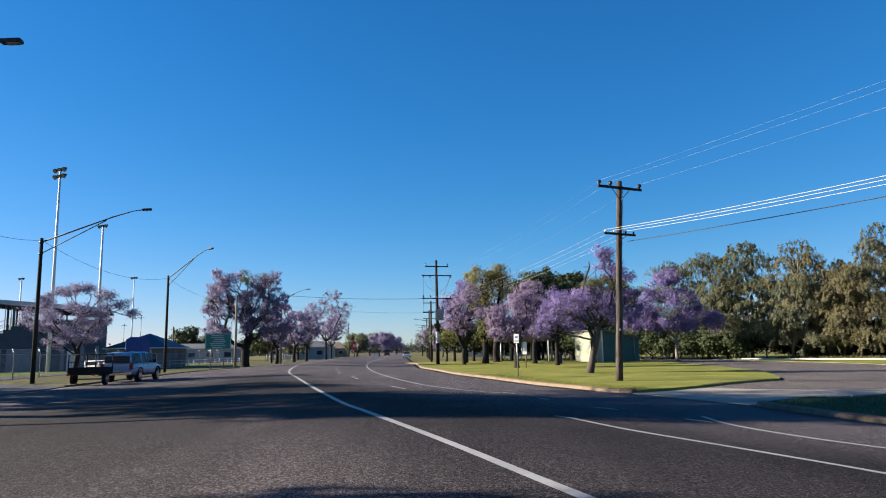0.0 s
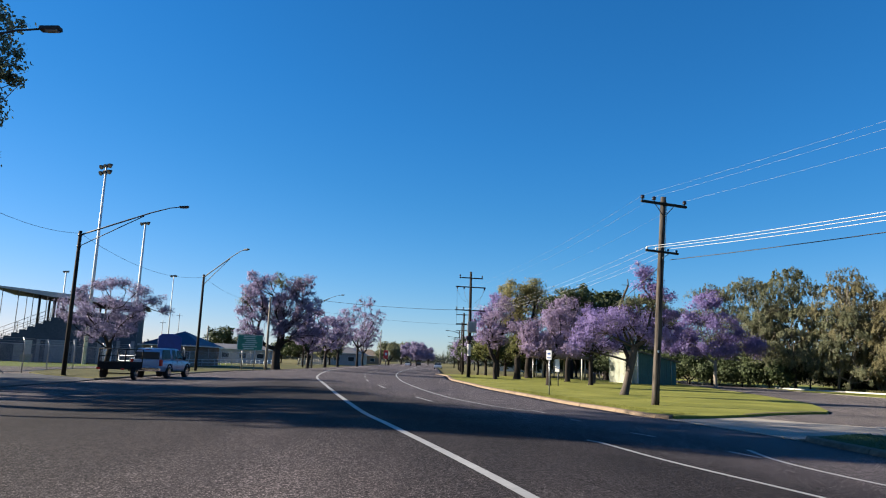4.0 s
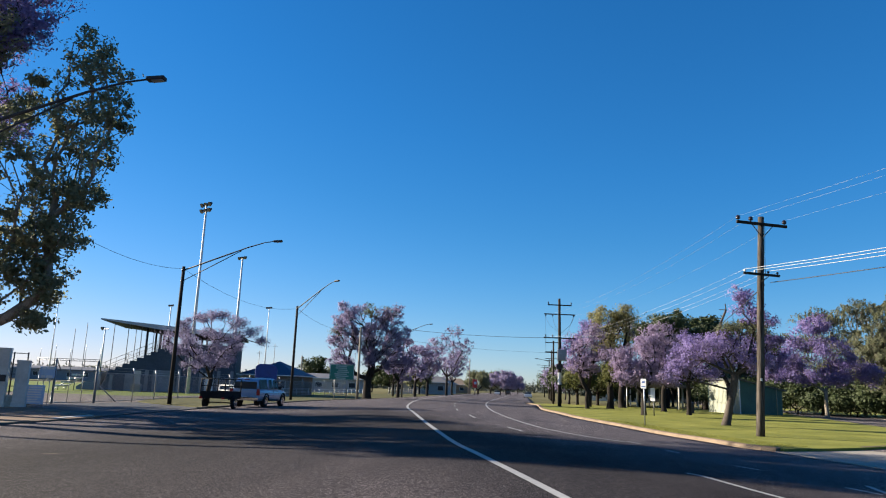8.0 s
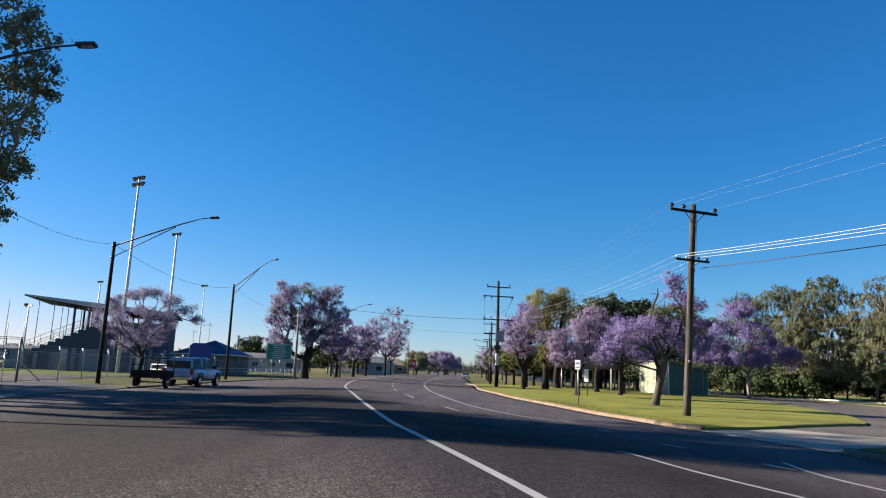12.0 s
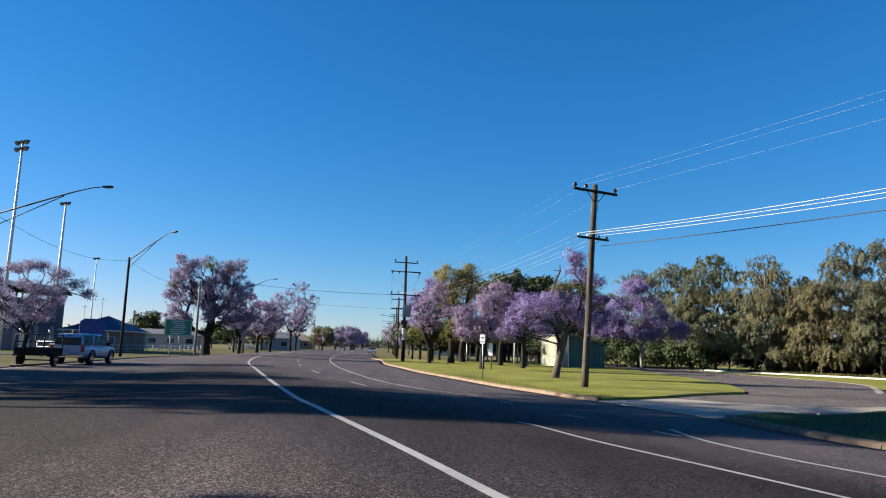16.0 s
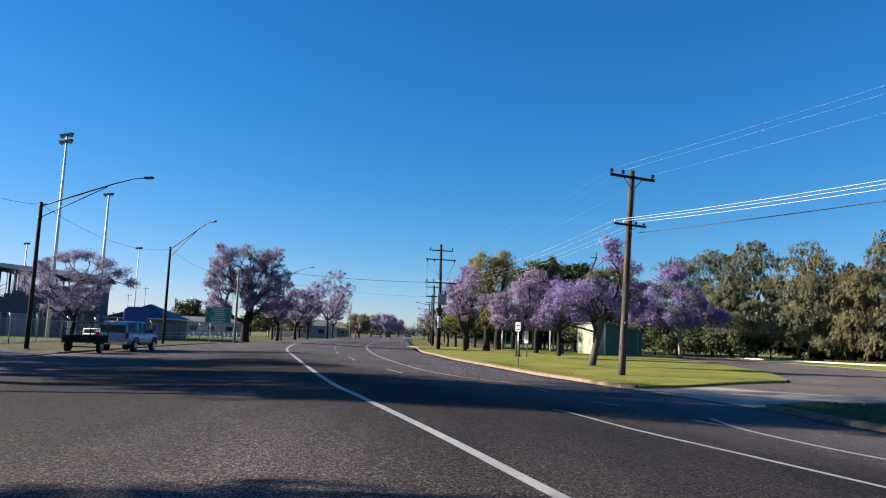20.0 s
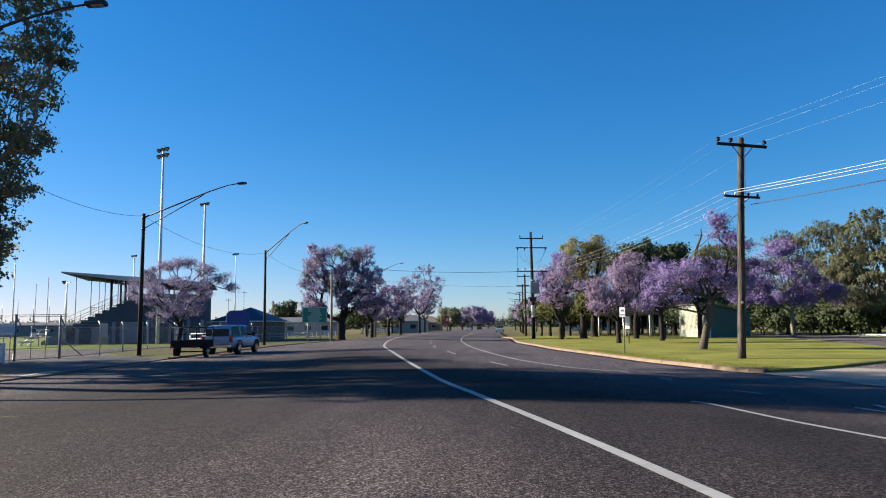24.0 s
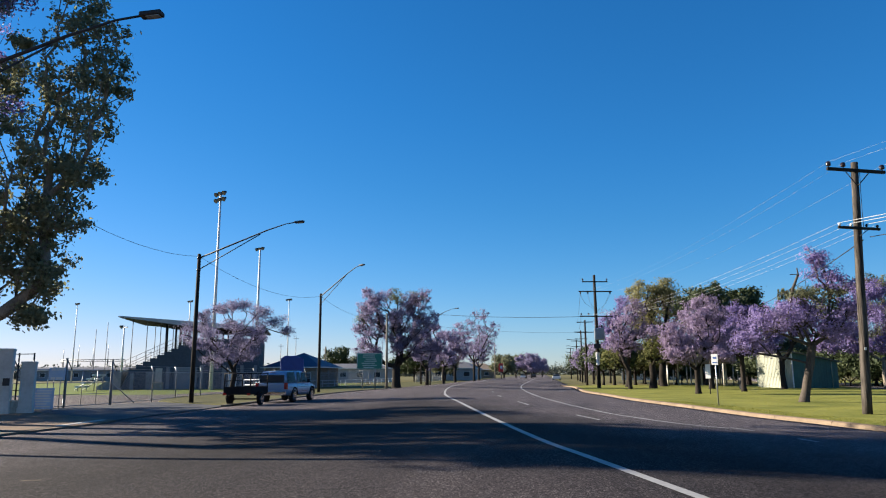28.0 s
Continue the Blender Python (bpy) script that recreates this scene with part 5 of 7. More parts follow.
far_pole(-2.0, 178, 9.6, (9.3, 8))
far_pole(-4.0, 230, 9.6, (9.3, 8))
pole_c = far_pole(25.5, -10, 9.6, (9.2, 7.0))
for x, y, h in ((-22.2, 78.0, 8.1), (-22.8, 104, 9.0), (-23.5, 160, 10), (-24.5, 200, 10), (-44.6, 120, 6.3)):
    base = thing("timber_pole", "plain wooden utility pole at the kerb", "pole", pose(x, y, LEFT_Z))
    rod("pole", [(0, 0, -0.2), (0, 0, h)], [0.15, 0.11], BARK_PALE, base, 10)
    block("cap", (0, 0, h + 0.01), (0.24, 0.24, 0.03), STEEL, base, 0.005)


def wire(a, b, sag, r, material, label):
    a, b = Vector(a), Vector(b)
    pts = [a.lerp(b, k / 24) - Vector((0, 0, 4 * sag * (k / 24) * (1 - k / 24))) for k in range(25)]
    ob = rod("wire", pts, r, material, None, 5)
    return tagged(ob, label, "wire", "overhead wires")


A0 = Vector((8.4, 32.05, 0.13))
C0 = Vector((25.5, -10, 0))
B0 = Vector((0.25, 80.1, 0.1))
C_DIR = Vector((0.93, 0.37, 0)).normalized()
for s, c in ((-1.08, -1.08), (-0.5, -0.45), (1.05, 1.05)):
    wire(A0 + m_up @ Vector((s, 0, 0.27)), C0 + C_DIR * c + Vector((0, 0, 9.4)), 0.35, 0.003, WIRE_THIN, "bare overhead power wire")
    wire(A0 + m_up @ Vector((s, 0, 0.27)), B0 + B_DIR * c * 1.5 + Vector((0, -0.15, 10.1)), 0.8, 0.0026, WIRE_THIN, "thin bare overhead power wire")
for s in (-0.76, -0.3, 0.3):
    wire(A0 + m_low @ Vector((s, 0, 0.17)), C0 + C_DIR * s + Vector((0, 0, 7.0)), 0.75, 0.0125, WIRE_BRIGHT, "thick bare aluminium overhead wire catching the sun")
for s in (-0.76, -0.3, 0.3, 0.72):
    wire(A0 + m_low @ Vector((s, 0, 0.17)), B0 + B_DIR * s * 2 + Vector((0, -0.15, 7.65)), 0.75, 0.0052, WIRE_BRIGHT, "bare aluminium overhead wire")
wire(A0 + LOWER + Vector((0.35, 0, -0.35)), C0 + Vector((0, 0, 6.2)), 0.5, 0.017, WIRE_DARK, "black overhead service cable")
wire(A0 + LOWER + Vector((0.1, 0, -0.45)), (14.5, 85, 7.6), 0.5, 0.02, WIRE_DARK, "black overhead service cable")
wire(B0 + Vector((-1.7, -0.15, 7.5)), (-23.3, 86, 9.2), 0.35, 0.022, WIRE_DARK, "black overhead cable across the road")
wire(Vector((-0.7, 110, 7.6)), (-22.8, 104, 8.6), 0.4, 0.012, WIRE_DARK, "black overhead cable across the road")
wire((-23.7, 41.2, 8.6), (-18.5, 17.6, 8.6), 1.0, 0.011, WIRE_DARK, "thin slack cable between the street lamps")
wire((-23.7, 41.2, 8.6), (-24.4, 63.4, 8.6), 0.9, 0.011, WIRE_DARK, "thin slack cable between the street lamps")
wire((-24.4, 63.4, 8.6), (-22.2, 78.0, 8.0), 0.9, 0.011, WIRE_DARK, "thin slack cable between the street lamps")
for z, s in ((10.1, 1.0), (10.1, -1.0), (7.5, 1.0), (7.5, -1.0)):
    wire(B0 + B_DIR * 1.6 * s + Vector((0, 0, z)), (-0.6 + 1.1 * s, 110, 9.2 if z > 9 else 7.7), 0.5, 0.014, WIRE_DARK, "overhead wire along the road")

# ---- the stadium side ----
PALE_BLOCK = surface("pale_grey_block_wall", (0.34, 0.34, 0.33), (0.52, 0.51, 0.49), 6, 0.3, 0.85, bump=0.15)
BRICK_GREY = surface("grey_block_wall", (0.16, 0.18, 0.20), (0.28, 0.30, 0.33), 6, 0.3, 0.85, bump=0.15)
STAND_BLUE = surface("blue_grey_stand_paint", (0.05, 0.065, 0.09), (0.09, 0.11, 0.145), 5, 0.3, 0.8, bump=0.1)
ROOF_SHEET = surface("weathered_roof_sheet", (0.11, 0.11, 0.115), (0.19, 0.19, 0.195), 6, 0.3, 0.6, 0.2, bump=0.1)
PLASTER = surface("cream_plaster", (0.42, 0.40, 0.33), (0.66, 0.64, 0.56), 7, 0.9, 0.85, bump=0.2)
PLASTER_DIRTY = surface("stained_plaster", (0.30, 0.28, 0.23), (0.60, 0.58, 0.50), 5, 1.4, 0.9, bump=0.3)
BRICK_BROWN = surface("brown_brick", (0.17, 0.12, 0.08), (0.32, 0.24, 0.17), 5, 0.4, 0.85, bump=0.3)
ROOF_NAVY = surface("navy_roof_sheet", (0.012, 0.018, 0.06), (0.022, 0.032, 0.10), 6, 0.4, 0.6, bump=0.1)
ROOF_TILE = surface("brown_roof_tile", (0.13, 0.11, 0.09), (0.26, 0.21, 0.17), 6, 0.4, 0.85, bump=0.3)
SIGN_BLUE = surface("blue_sign_paint", (0.006, 0.035, 0.20), (0.010, 0.055, 0.28), 4, 0.5, 0.5, bump=0.03)
SIGN_GREEN = surface("green_sign_sheet", (0.008, 0.15, 0.11), (0.012, 0.21, 0.155), 4, 0.5, 0.45, bump=0.03)
SIGN_WHITE = surface("white_sign_sheet", (0.68, 0.68, 0.68), (0.82, 0.82, 0.82), 5, 0.7, 0.5, bump=0.02)
SIGN_RED = surface("red_sign_sheet", (0.45, 0.02, 0.015), (0.65, 0.04, 0.03), 4, 0.5, 0.45, bump=0.02)
PRINT_BLUE = surface("blue_print", (0.05, 0.12, 0.35), (0.08, 0.18, 0.45), 6, 0.8, 0.6, bump=0)
BLACK = surface("black_rubber", (0.008, 0.008, 0.009), (0.022, 0.022, 0.024), 12, 1.0, 0.8, bump=0.1)
GLASS = glass_material("dark_glass")
SHED_CREAM = surface("cream_shed_sheet", (0.26, 0.28, 0.21), (0.38, 0.40, 0.32), 5, 0.5, 0.6, bump=0.05)
SHED_GREEN = surface("green_shed_sheet", (0.035, 0.10, 0.085), (0.06, 0.16, 0.13), 5, 0.5, 0.6, bump=0.05)


def flood_tower(x, y, h, lamps, r=0.18, label="tall white floodlight mast beside the sports field"):
    base = thing("floodlight_mast", label, "floodlight", pose(x, y, 0), "floodlight masts")
    rod("mast", [(0, 0, -0.2), (0, 0, h * 0.5), (0, 0, h)], [r, r * 0.75, r * 0.5], STEEL_WHITE, base, 12)
    bar = block("lamp_bar", (0, 0, h - 0.25), (2.0, 0.14, 0.14), STEEL, base, 0.02, turn=-28)
    if lamps > 3:
        block("lamp_bar", (0, 0, h - 1.0), (2.0, 0.14, 0.14), STEEL, base, 0.02, turn=-28)
    d = Vector((math.cos(radians(-28)), math.sin(radians(-28)), 0))
    for k in range(lamps):
        row, col = divmod(k, 3) if lamps > 3 else (0, k)
        p = d * (-0.8 + 0.8 * col) + Vector((0, 0, h - 0.1 - 0.75 * row))
        m = Matrix.Translation(p) @ Euler((radians(-35), 0, radians(150))).to_matrix().to_4x4()
        lamp = part("floodlight", tube(bmesh.new(), [m @ Vector(q) for q in ((0, -0.25, 0), (0, -0.1, 0), (0, 0.15, 0), (0, 0.2, 0))], [0.1, 0.16, 0.3, 0.3], 10), STEEL_DARK, base)
    return base


flood_tower(-43.0, 78.5, 23.1, 6, 0.22)
flood_tower(-51.8, 108.1, 21.9, 3, 0.27)
flood_tower(-72, 167.8, 20.2, 3)
flood_tower(-129.3, 165, 20.2, 3)
flood_tower(-96.8, 164.3, 20, 3, 0.25)
flood_tower(-68.4, 98.3, 9.0, 1, 0.16, "short dark floodlight mast beside the grandstand")
for x, y, h in ((-131.7, 168, 15), (-139, 186, 15), (-128, 176, 16)):
    base = thing("goal_post", "tall thin white post on the sports field", "post", pose(x, y, 0), "field posts")
    rod("post", [(0, 0, -0.1), (0, 0, h)], 0.085, RAIL_GREY, base, 8)


# roof underside coloured darker than the sheet above, as painted shade
SOFFIT = surface("shade_dark_soffit_sheet", (0.030, 0.035, 0.052), (0.058, 0.066, 0.092), 6, 0.3, 0.8, bump=0.1)
FASCIA = surface("pale_fascia_sheet", (0.30, 0.34, 0.40), (0.42, 0.46, 0.53), 6, 0.3, 0.7, bump=0.05)


def grandstand():
    """Built with its back wall on x = 0, its tiers falling towards -x, its near end on y = 0."""
    base = thing("grandstand", "shaded blue-grey concrete grandstand with a thin cantilever roof", "grandstand", pose(-40.4, 85, 0, 0, 0, 22))
    length, steps, top, low = 13.6, 10, 6.0, 2.1
    foot, crest = -15.65, -7.9
    tread = (crest - foot) / steps
    section = [(0, 0), (0, top)]
    for k in range(steps):
        x, z = crest - tread * k, top - (top - low) * k / steps
        section += [(x, z), (x, z - (top - low) / steps)]
    section += [(foot, 0)]
    part("tiered_seating", prism(bmesh.new(), section, 0, length), STAND_BLUE, base)
    for k in range(steps):
        x, z = crest - tread * k, top - (top - low) * (k + 1) / steps
        block("bench", (x - 0.4, length / 2, z + 0.22), (0.3, length - 1.6, 0.06), RAIL_GREY, base)
    # the roof rises towards the field on tapered beams
    part("roof", prism(bmesh.new(), [(-16.15, 8.60), (-16.15, 8.53), (-8, 7.90), (0.8, 7.24), (0.8, 7.36), (-8, 8.02)], -0.8, length + 0.8), ROOF_SHEET, base, "thin pale cantilever roof sheet")
    part("soffit", prism(bmesh.new(), [(-16.0, 8.49), (-16.0, 8.46), (-8, 7.84), (0.7, 7.19), (0.7, 7.22), (-8, 7.87)], -0.7, length + 0.7), SOFFIT, base, "roof underside with shade put into its dark colour")
    part("fascia", prism(bmesh.new(), [(-16.2, 8.63), (-16.2, 8.50), (-9.5, 7.60), (0.82, 6.90), (0.82, 7.39), (-8, 8.05)], -0.86, -0.81), FASCIA, base, "pale folded edge sheet")
    part("fascia", box(bmesh.new(), (-16.22, length / 2, 8.54), (0.04, length + 1.7, 0.18), 0, 0.01), FASCIA, base, "pale folded edge sheet")
    for y in (0.0, 4.5, 9.0, 13.5):
        part("roof_beam", prism(bmesh.new(), [(-14.6, 8.32), (-9.3, 7.52), (0.2, 6.82), (0.2, 7.14), (-8, 7.82)], y, y + 0.14), STEEL_DARK, base)
    for x, zr in ((-10.9, 7.8), (-9.25, 7.56), (-5.0, 7.3), (-0.3, 6.9)):
        zt = min(top, low + (x - foot) * (top - low) / (crest - foot))
        for y in (0.25, 6.8, 13.3):
            rod("column", [(x, y, zt - 0.6), (x, y, zr)], 0.13, STEEL_DARK, base, 10)
    # slim posts of the side screen stand on the steps of each end
    for y in (0.08, length - 0.08):
        for x, zr in ((-14.75, 8.35), (-13.1, 8.22), (-11.55, 8.1), (-10.1, 7.98), (-8.25, 7.84)):
            zt = low + (x - foot) * (top - low) / (crest - foot)
            rod("screen_post", [(x, y, zt - 0.5), (x, y, zr)], 0.045, RAIL_GREY, base, 8)
    for x, h in ((-14.4, 1.9), (-10.4, 2.6), (-6.6, 2.8), (-4.0, 2.8), (-1.9, 2.8), (-0.3, 2.8)):
        block("pilaster", (x, -0.12, h / 2), (0.4, 0.22, h), BRICK_GREY, base, 0.03)
    for x, w, h, mtl in ((-12.4, 1.0, 2.1, BRICK_GREY), (-8.4, 2.6, 2.6, BRICK_GREY), (-3.0, 1.0, 2.3, SIGN_WHITE)):
        block("side_door", (x, -0.05, h / 2), (w, 0.08, h), mtl, base, 0.01)
    # handrails up the tiers and along the top
    for y in (0.16, length / 2, length - 0.16):
        for dz in (0.55, 1.05):
            rod("handrail", [(foot - 1.2, y, low + dz - 0.5), (crest + 0.1, y, top + dz)], 0.03, RAIL_GREY, base, 6)
        for k in range(8):
            x = foot - 0.8 + 1.15 * k
            zz = low - 0.5 + (x - foot + 1.2) * (top - low + 0.5) / (crest - foot + 1.3)
            rod("baluster", [(x, y, zz), (x, y, zz + 1.05)], 0.025, RAIL_GREY, base, 6)
    part("ramp", prism(bmesh.new(), [(foot - 0.02, 0), (foot - 0.02, low - 0.05), (-18.3, 0.35), (-18.3, 0)], 0.2, 3.4), BRICK_GREY, base, "pale concrete ramp at the foot of the tiers")
    rod("back_rail", [(-0.2, 0, top + 0.9), (-0.2, length, top + 0.9)], 0.04, RAIL_GREY, base, 6)
    return base


grandstand()
plinth = thing("plinth", "small pale concrete block with an upright panel by the grandstand", "plinth", pose(-49.6, 78.4, 0, 0, 0, 22))
block("base_block", (0, 0, 0.4), (1.1, 1.0, 0.9), CONCRETE, plinth, 0.03)
block("panel", (-0.1, 0.7, 1.2), (0.75, 0.12, 2.5), PALE_BLOCK, plinth, 0.02)
# players' shelter and steps by the field
steps_thing = thing("bleacher", "small white stepped bench stand beside the field", "bench", pose(-56.0, 74, 0, 0, 0, 20))
for k in range(4):
    part("plank", box(bmesh.new(), (0.55 * k, 0, 0.45 + 0.42 * k), (0.5, 3.4, 0.2), 0, 0.01), STEEL_WHITE, steps_thing)
for y in (-1.4, 1.4):
    rod("stringer", [(-0.3, y, 0.1), (1.9, y, 1.7)], 0.06, STEEL_WHITE, steps_thing, 6)
    rod("post", [(1.65, y, -0.1), (1.65, y, 1.75)], 0.05, STEEL, steps_thing, 6)
    rod("post", [(0, y, -0.1), (0, y, 0.45)], 0.05, STEEL, steps_thing, 6)
# fence, gate and pillars
CHAIN = surface("chain_wire", (0.30, 0.31, 0.32), (0.45, 0.46, 0.47), 20, 1, 0.5, 0.7, bump=0)


def fence(label, points, height=1.9, crank=True, spacing=3.0, rails=(0.15, 1.85), mesh=True, post_r=0.035, material=None, name="wire_fence"):
    base = thing(name, label, "fence")
    material = material or STEEL
    line = smooth_line(points, 0.5)
    run, posts = spacing, []
    for i, p in enumerate(line):
        if i:
            run += (p - line[i - 1]).length
        if run >= spacing:
            posts.append(p)
            run = 0.0
            pts = [(p.x, p.y, -0.1), (p.x, p.y, height)]
            if crank:
                pts += [(p.x + 0.12, p.y, height + 0.12), (p.x - 0.14, p.y + 0.02, height + 0.34)]
                pts = pts[:2] + [pts[3]]
            rod("post", pts, post_r, material, base, 7)
    for z in rails:
        rod("rail", [(p.x, p.y, z) for p in line[::4] + [line[-1]]], 0.022 if mesh else 0.04, material, base, 6)
    if crank:
        for k in (0.1, 0.3):
            rod("top_wire", [(p.x - 0.14 * k / 0.34, p.y, height + k) for p in line[::4] + [line[-1]]], 0.006, CHAIN, base, 4)
    if mesh:
        bm = bmesh.new()
        step, r = 0.16, 0.004
        length = sum((b - a).length for a, b in zip(line, line[1:]))
        acc, along = 0.0, []
        for a, b in zip(line, line[1:]):
            along.append((acc, a, b))
            acc += (b - a).length

        def at(s):
            s = min(max(s, 0), length - 0.001)
            for st, a, b in reversed(along):
                if s >= st:
                    return a.lerp(b, (s - st) / max(1e-6, (b - a).length))
        for k in range(int(length / step)):
            for way in (-1, 1):
                a, b = at(k * step), at(k * step + way * height)
                tube(bm, [(a.x, a.y, 0.1), (b.x, b.y, height - 0.05)], r, 3, caps=False)
        part("chain_mesh", bm, CHAIN, base, "fine galvanised chain mesh")["kind"] = "stuff"
    return base


fence("galvanised chain-wire fence with cranked posts beside the verge", [(-27.4, 39.2), (-27.7, 42.2), (-28.6, 46), (-30.1, 52), (-30.6, 58), (-30.8, 66), (-31.4, 76), (-32.6, 88), (-33.4, 110)], spacing=4.7)
gate = thing("wire_gate", "closed galvanised double gate of pipe and chain wire", "gate")
g0, g1 = Vector((-27.8, 32.4, 0)), Vector((-27.4, 39.1, 0))
for a, b in ((g0, g0.lerp(g1, 0.49)), (g0.lerp(g1, 0.51), g1)):
    leaf = rod("gate_frame", [a + Vector((0, 0, 0.12)), b + Vector((0, 0, 0.12)), b + Vector((0, 0, 1.95)), a + Vector((0, 0, 1.95)), a + Vector((0, 0, 0.12))], 0.03, STEEL, gate, 6)
    for z in (0.7, 1.3):
        rod("gate_bar", [a + Vector((0, 0, z)), b + Vector((0, 0, z))], 0.018, STEEL, leaf, 6)
    for k in (1, 2):
        q = a.lerp(b, k / 3)
        rod("gate_upright", [q + Vector((0, 0, 0.12)), q + Vector((0, 0, 1.95))], 0.018, STEEL, leaf, 6)
for q in (g0, g0.lerp(g1, 0.5), g1):
    rod("gate_post", [q + Vector((0, 0, -0.1)), q + Vector((0, 0, 2.55))], 0.055, RAIL_GREY, gate, 8)
    rod("brace", [q + Vector((0, 0, 2.5)), q + Vector((-0.2, 0.7, 1.9))], 0.03, STEEL_DARK, gate, 6)
rod("stay", [g1 + Vector((0, 0, 1.3)), g1 + Vector((0.2, 1.9, 0.1))], 0.03, STEEL, gate, 6)


PILLAR_PAINT = surface("weathered_white_paint", (0.50, 0.49, 0.45), (0.80, 0.79, 0.75), 7, 1.3, 0.8, bump=0.2, spread=0.5)
SIGN_PALE_BLUE = surface("pale_blue_sign_sheet", (0.36, 0.52, 0.74), (0.46, 0.62, 0.82), 5, 0.7, 0.5, bump=0.02)


def gate_pillar(x, y, w, h, label):
    base = thing("gate_pillar", label, "pillar", pose(x, y, 0.05, 0, 0, 32), "gate pillars")
    part("shaft", box(bmesh.new(), (0, 0, h / 2 - 0.05), (w, w, h), 0, 0.025), PILLAR_PAINT, base)
    part("cap", box(bmesh.new(), (0, 0, h - 0.02), (w + 0.04, w + 0.04, 0.1), 0, 0.02), PILLAR_PAINT, base)
    part("plinth", box(bmesh.new(), (0, 0, 0.08), (w + 0.05, w + 0.05, 0.3), 0, 0.02), PILLAR_PAINT, base)
    return base


block("latch_box", (0.1, -0.3, 1.35), (0.26, 0.06, 0.32), STEEL_DARK, gate_pillar(-26.3, 30.4, 0.55, 2.75, "tall weathered white gate pillar with a latch box"), 0.01)
gate_pillar(-25.75, 31.1, 0.55, 2.2, "shorter weathered white gate pillar")
low_wall = thing("low_wall", "low stained cream wall between the gate pillars", "wall", pose(-25.95, 30.8, 0.03, 0, 0, 50))
part("wall_body", box(bmesh.new(), (0, 0, 0.25), (0.5, 0.25, 0.55), 0, 0.02), PLASTER_DIRTY, low_wall)
part("coping", box(bmesh.new(), (0, 0, 0.55), (0.5, 0.3, 0.06), 0, 0.015), PLASTER, low_wall)
wicket = thing("turnstile", "rusty steel turnstile frame behind the gate pillars", "turnstile", pose(-27.3, 32.2, 0.0))
for x in (-0.8, 0, 0.8):
    rod("upright", [(x, 0, -0.1), (x, 0, 2.7)], 0.035, STEEL_DARK, wicket, 6)
for z in (1.0, 1.6, 2.1, 2.65):
    rod("bar", [(-0.8, 0, z), (0.8, 0, z)], 0.022, STEEL_DARK, wicket, 6)
long_wall = thing("boundary_wall", "cream block wall running back from the gate", "wall", pose(-30.5, 29.0, 0, 0, 0, 20))
part("wall_body", box(bmesh.new(), (-3, 0, 0.9), (11, 0.22, 1.9), 0, 0.02), PLASTER_DIRTY, long_wall)
part("coping", box(bmesh.new(), (-3, 0, 1.88), (11.1, 0.3, 0.08), 0, 0.015), PLASTER, long_wall)
tagged(long_wall, kind="structure")


def notice(name, label, x, y, z, w, h, turn, board, bars, rows, posts=(), post_h=0, wide=0.8, category="sign", edge=None):
    """A flat board with bars for its writing."""
    base = thing(name, label, category, pose(x, y, z, 0, 0, turn))
    plate = part("board", box(bmesh.new(), (0, 0, 0), (w, 0.03, h), 0, 0.008), board, base)
    rng = random.Random(name + str(x))
    for k in range(rows):
        zz = h * (0.38 - 0.76 * k / max(1, rows - 1))
        ww = w * wide * rng.uniform(0.6, 1.0)
        block("text_bar", (rng.uniform(-0.06, 0.06) * w, -0.019, zz), (ww, 0.006, h * 0.45 / rows), bars, plate)
    for px in posts:
        rod("post", [(px, 0.05, h / 2 - 0.1), (px, 0.05, -z - 0.1)], post_h, STEEL, base, 8)
    return base


notice("notice_board", "pale blue gate notice with lines of white print", -26.1, 32.5, 0.62, 0.98, 0.95, 12, SIGN_PALE_BLUE, SIGN_WHITE, 7, (-0.4, 0.4), 0.02)
notice("entry_sign", "pale blue entry sign with a white panel on the gate", -27.0, 34.6, 1.75, 0.5, 0.6, 6, SIGN_PALE_BLUE, SIGN_WHITE, 2, (0.0,), 0.02)
notice("entry_sign", "pale blue entry sign with a white panel on the gate", -27.45, 34.7, 1.75, 0.5, 0.6, 6, SIGN_PALE_BLUE, SIGN_WHITE, 2, (0.0,), 0.02)

PRINT_MINT = surface("aged_sign_print", (0.30, 0.42, 0.38), (0.42, 0.54, 0.50), 6, 1, 0.5, bump=0)
# white pipe rail, blue name board, direction sign
rail = thing("pipe_rail", "white painted two-rail pipe barrier in the grass", "barrier")
ra, rb = Vector((-33.2, 66.8, 0)), Vector((-28.4, 67.4, 0))
for k in range(5):
    q = ra.lerp(rb, k / 4)
    rod("post", [q + Vector((0, 0, -0.1)), q + Vector((0, 0, 1.25))], 0.065, STEEL_WHITE, rail, 8)
for z in (0.7, 1.18):
    rod("rail", [ra + Vector((0, 0, z)), rb + Vector((0, 0, z))], 0.055, STEEL_WHITE, rail, 8)
board = thing("name_board", "deep blue shaped name board on two steel posts", "sign", pose(-23.5, 55.2, 0.05, 0, 0, 8) @ Matrix.Diagonal((0.85, 0.85, 1.03, 1)))
bm = prism(bmesh.new(), [(-1.05, 1.75), (-1.0, 1.68), (-0.3, 1.62), (0.9, 1.62), (1.05, 1.75), (1.08, 2.5), (0.95, 2.78), (0.3, 2.95), (-0.7, 2.95), (-1.05, 2.75)], -0.06, 0.06)
bmesh.ops.bevel(bm, geom=list(bm.edges), offset=0.02, segments=1, affect="EDGES")
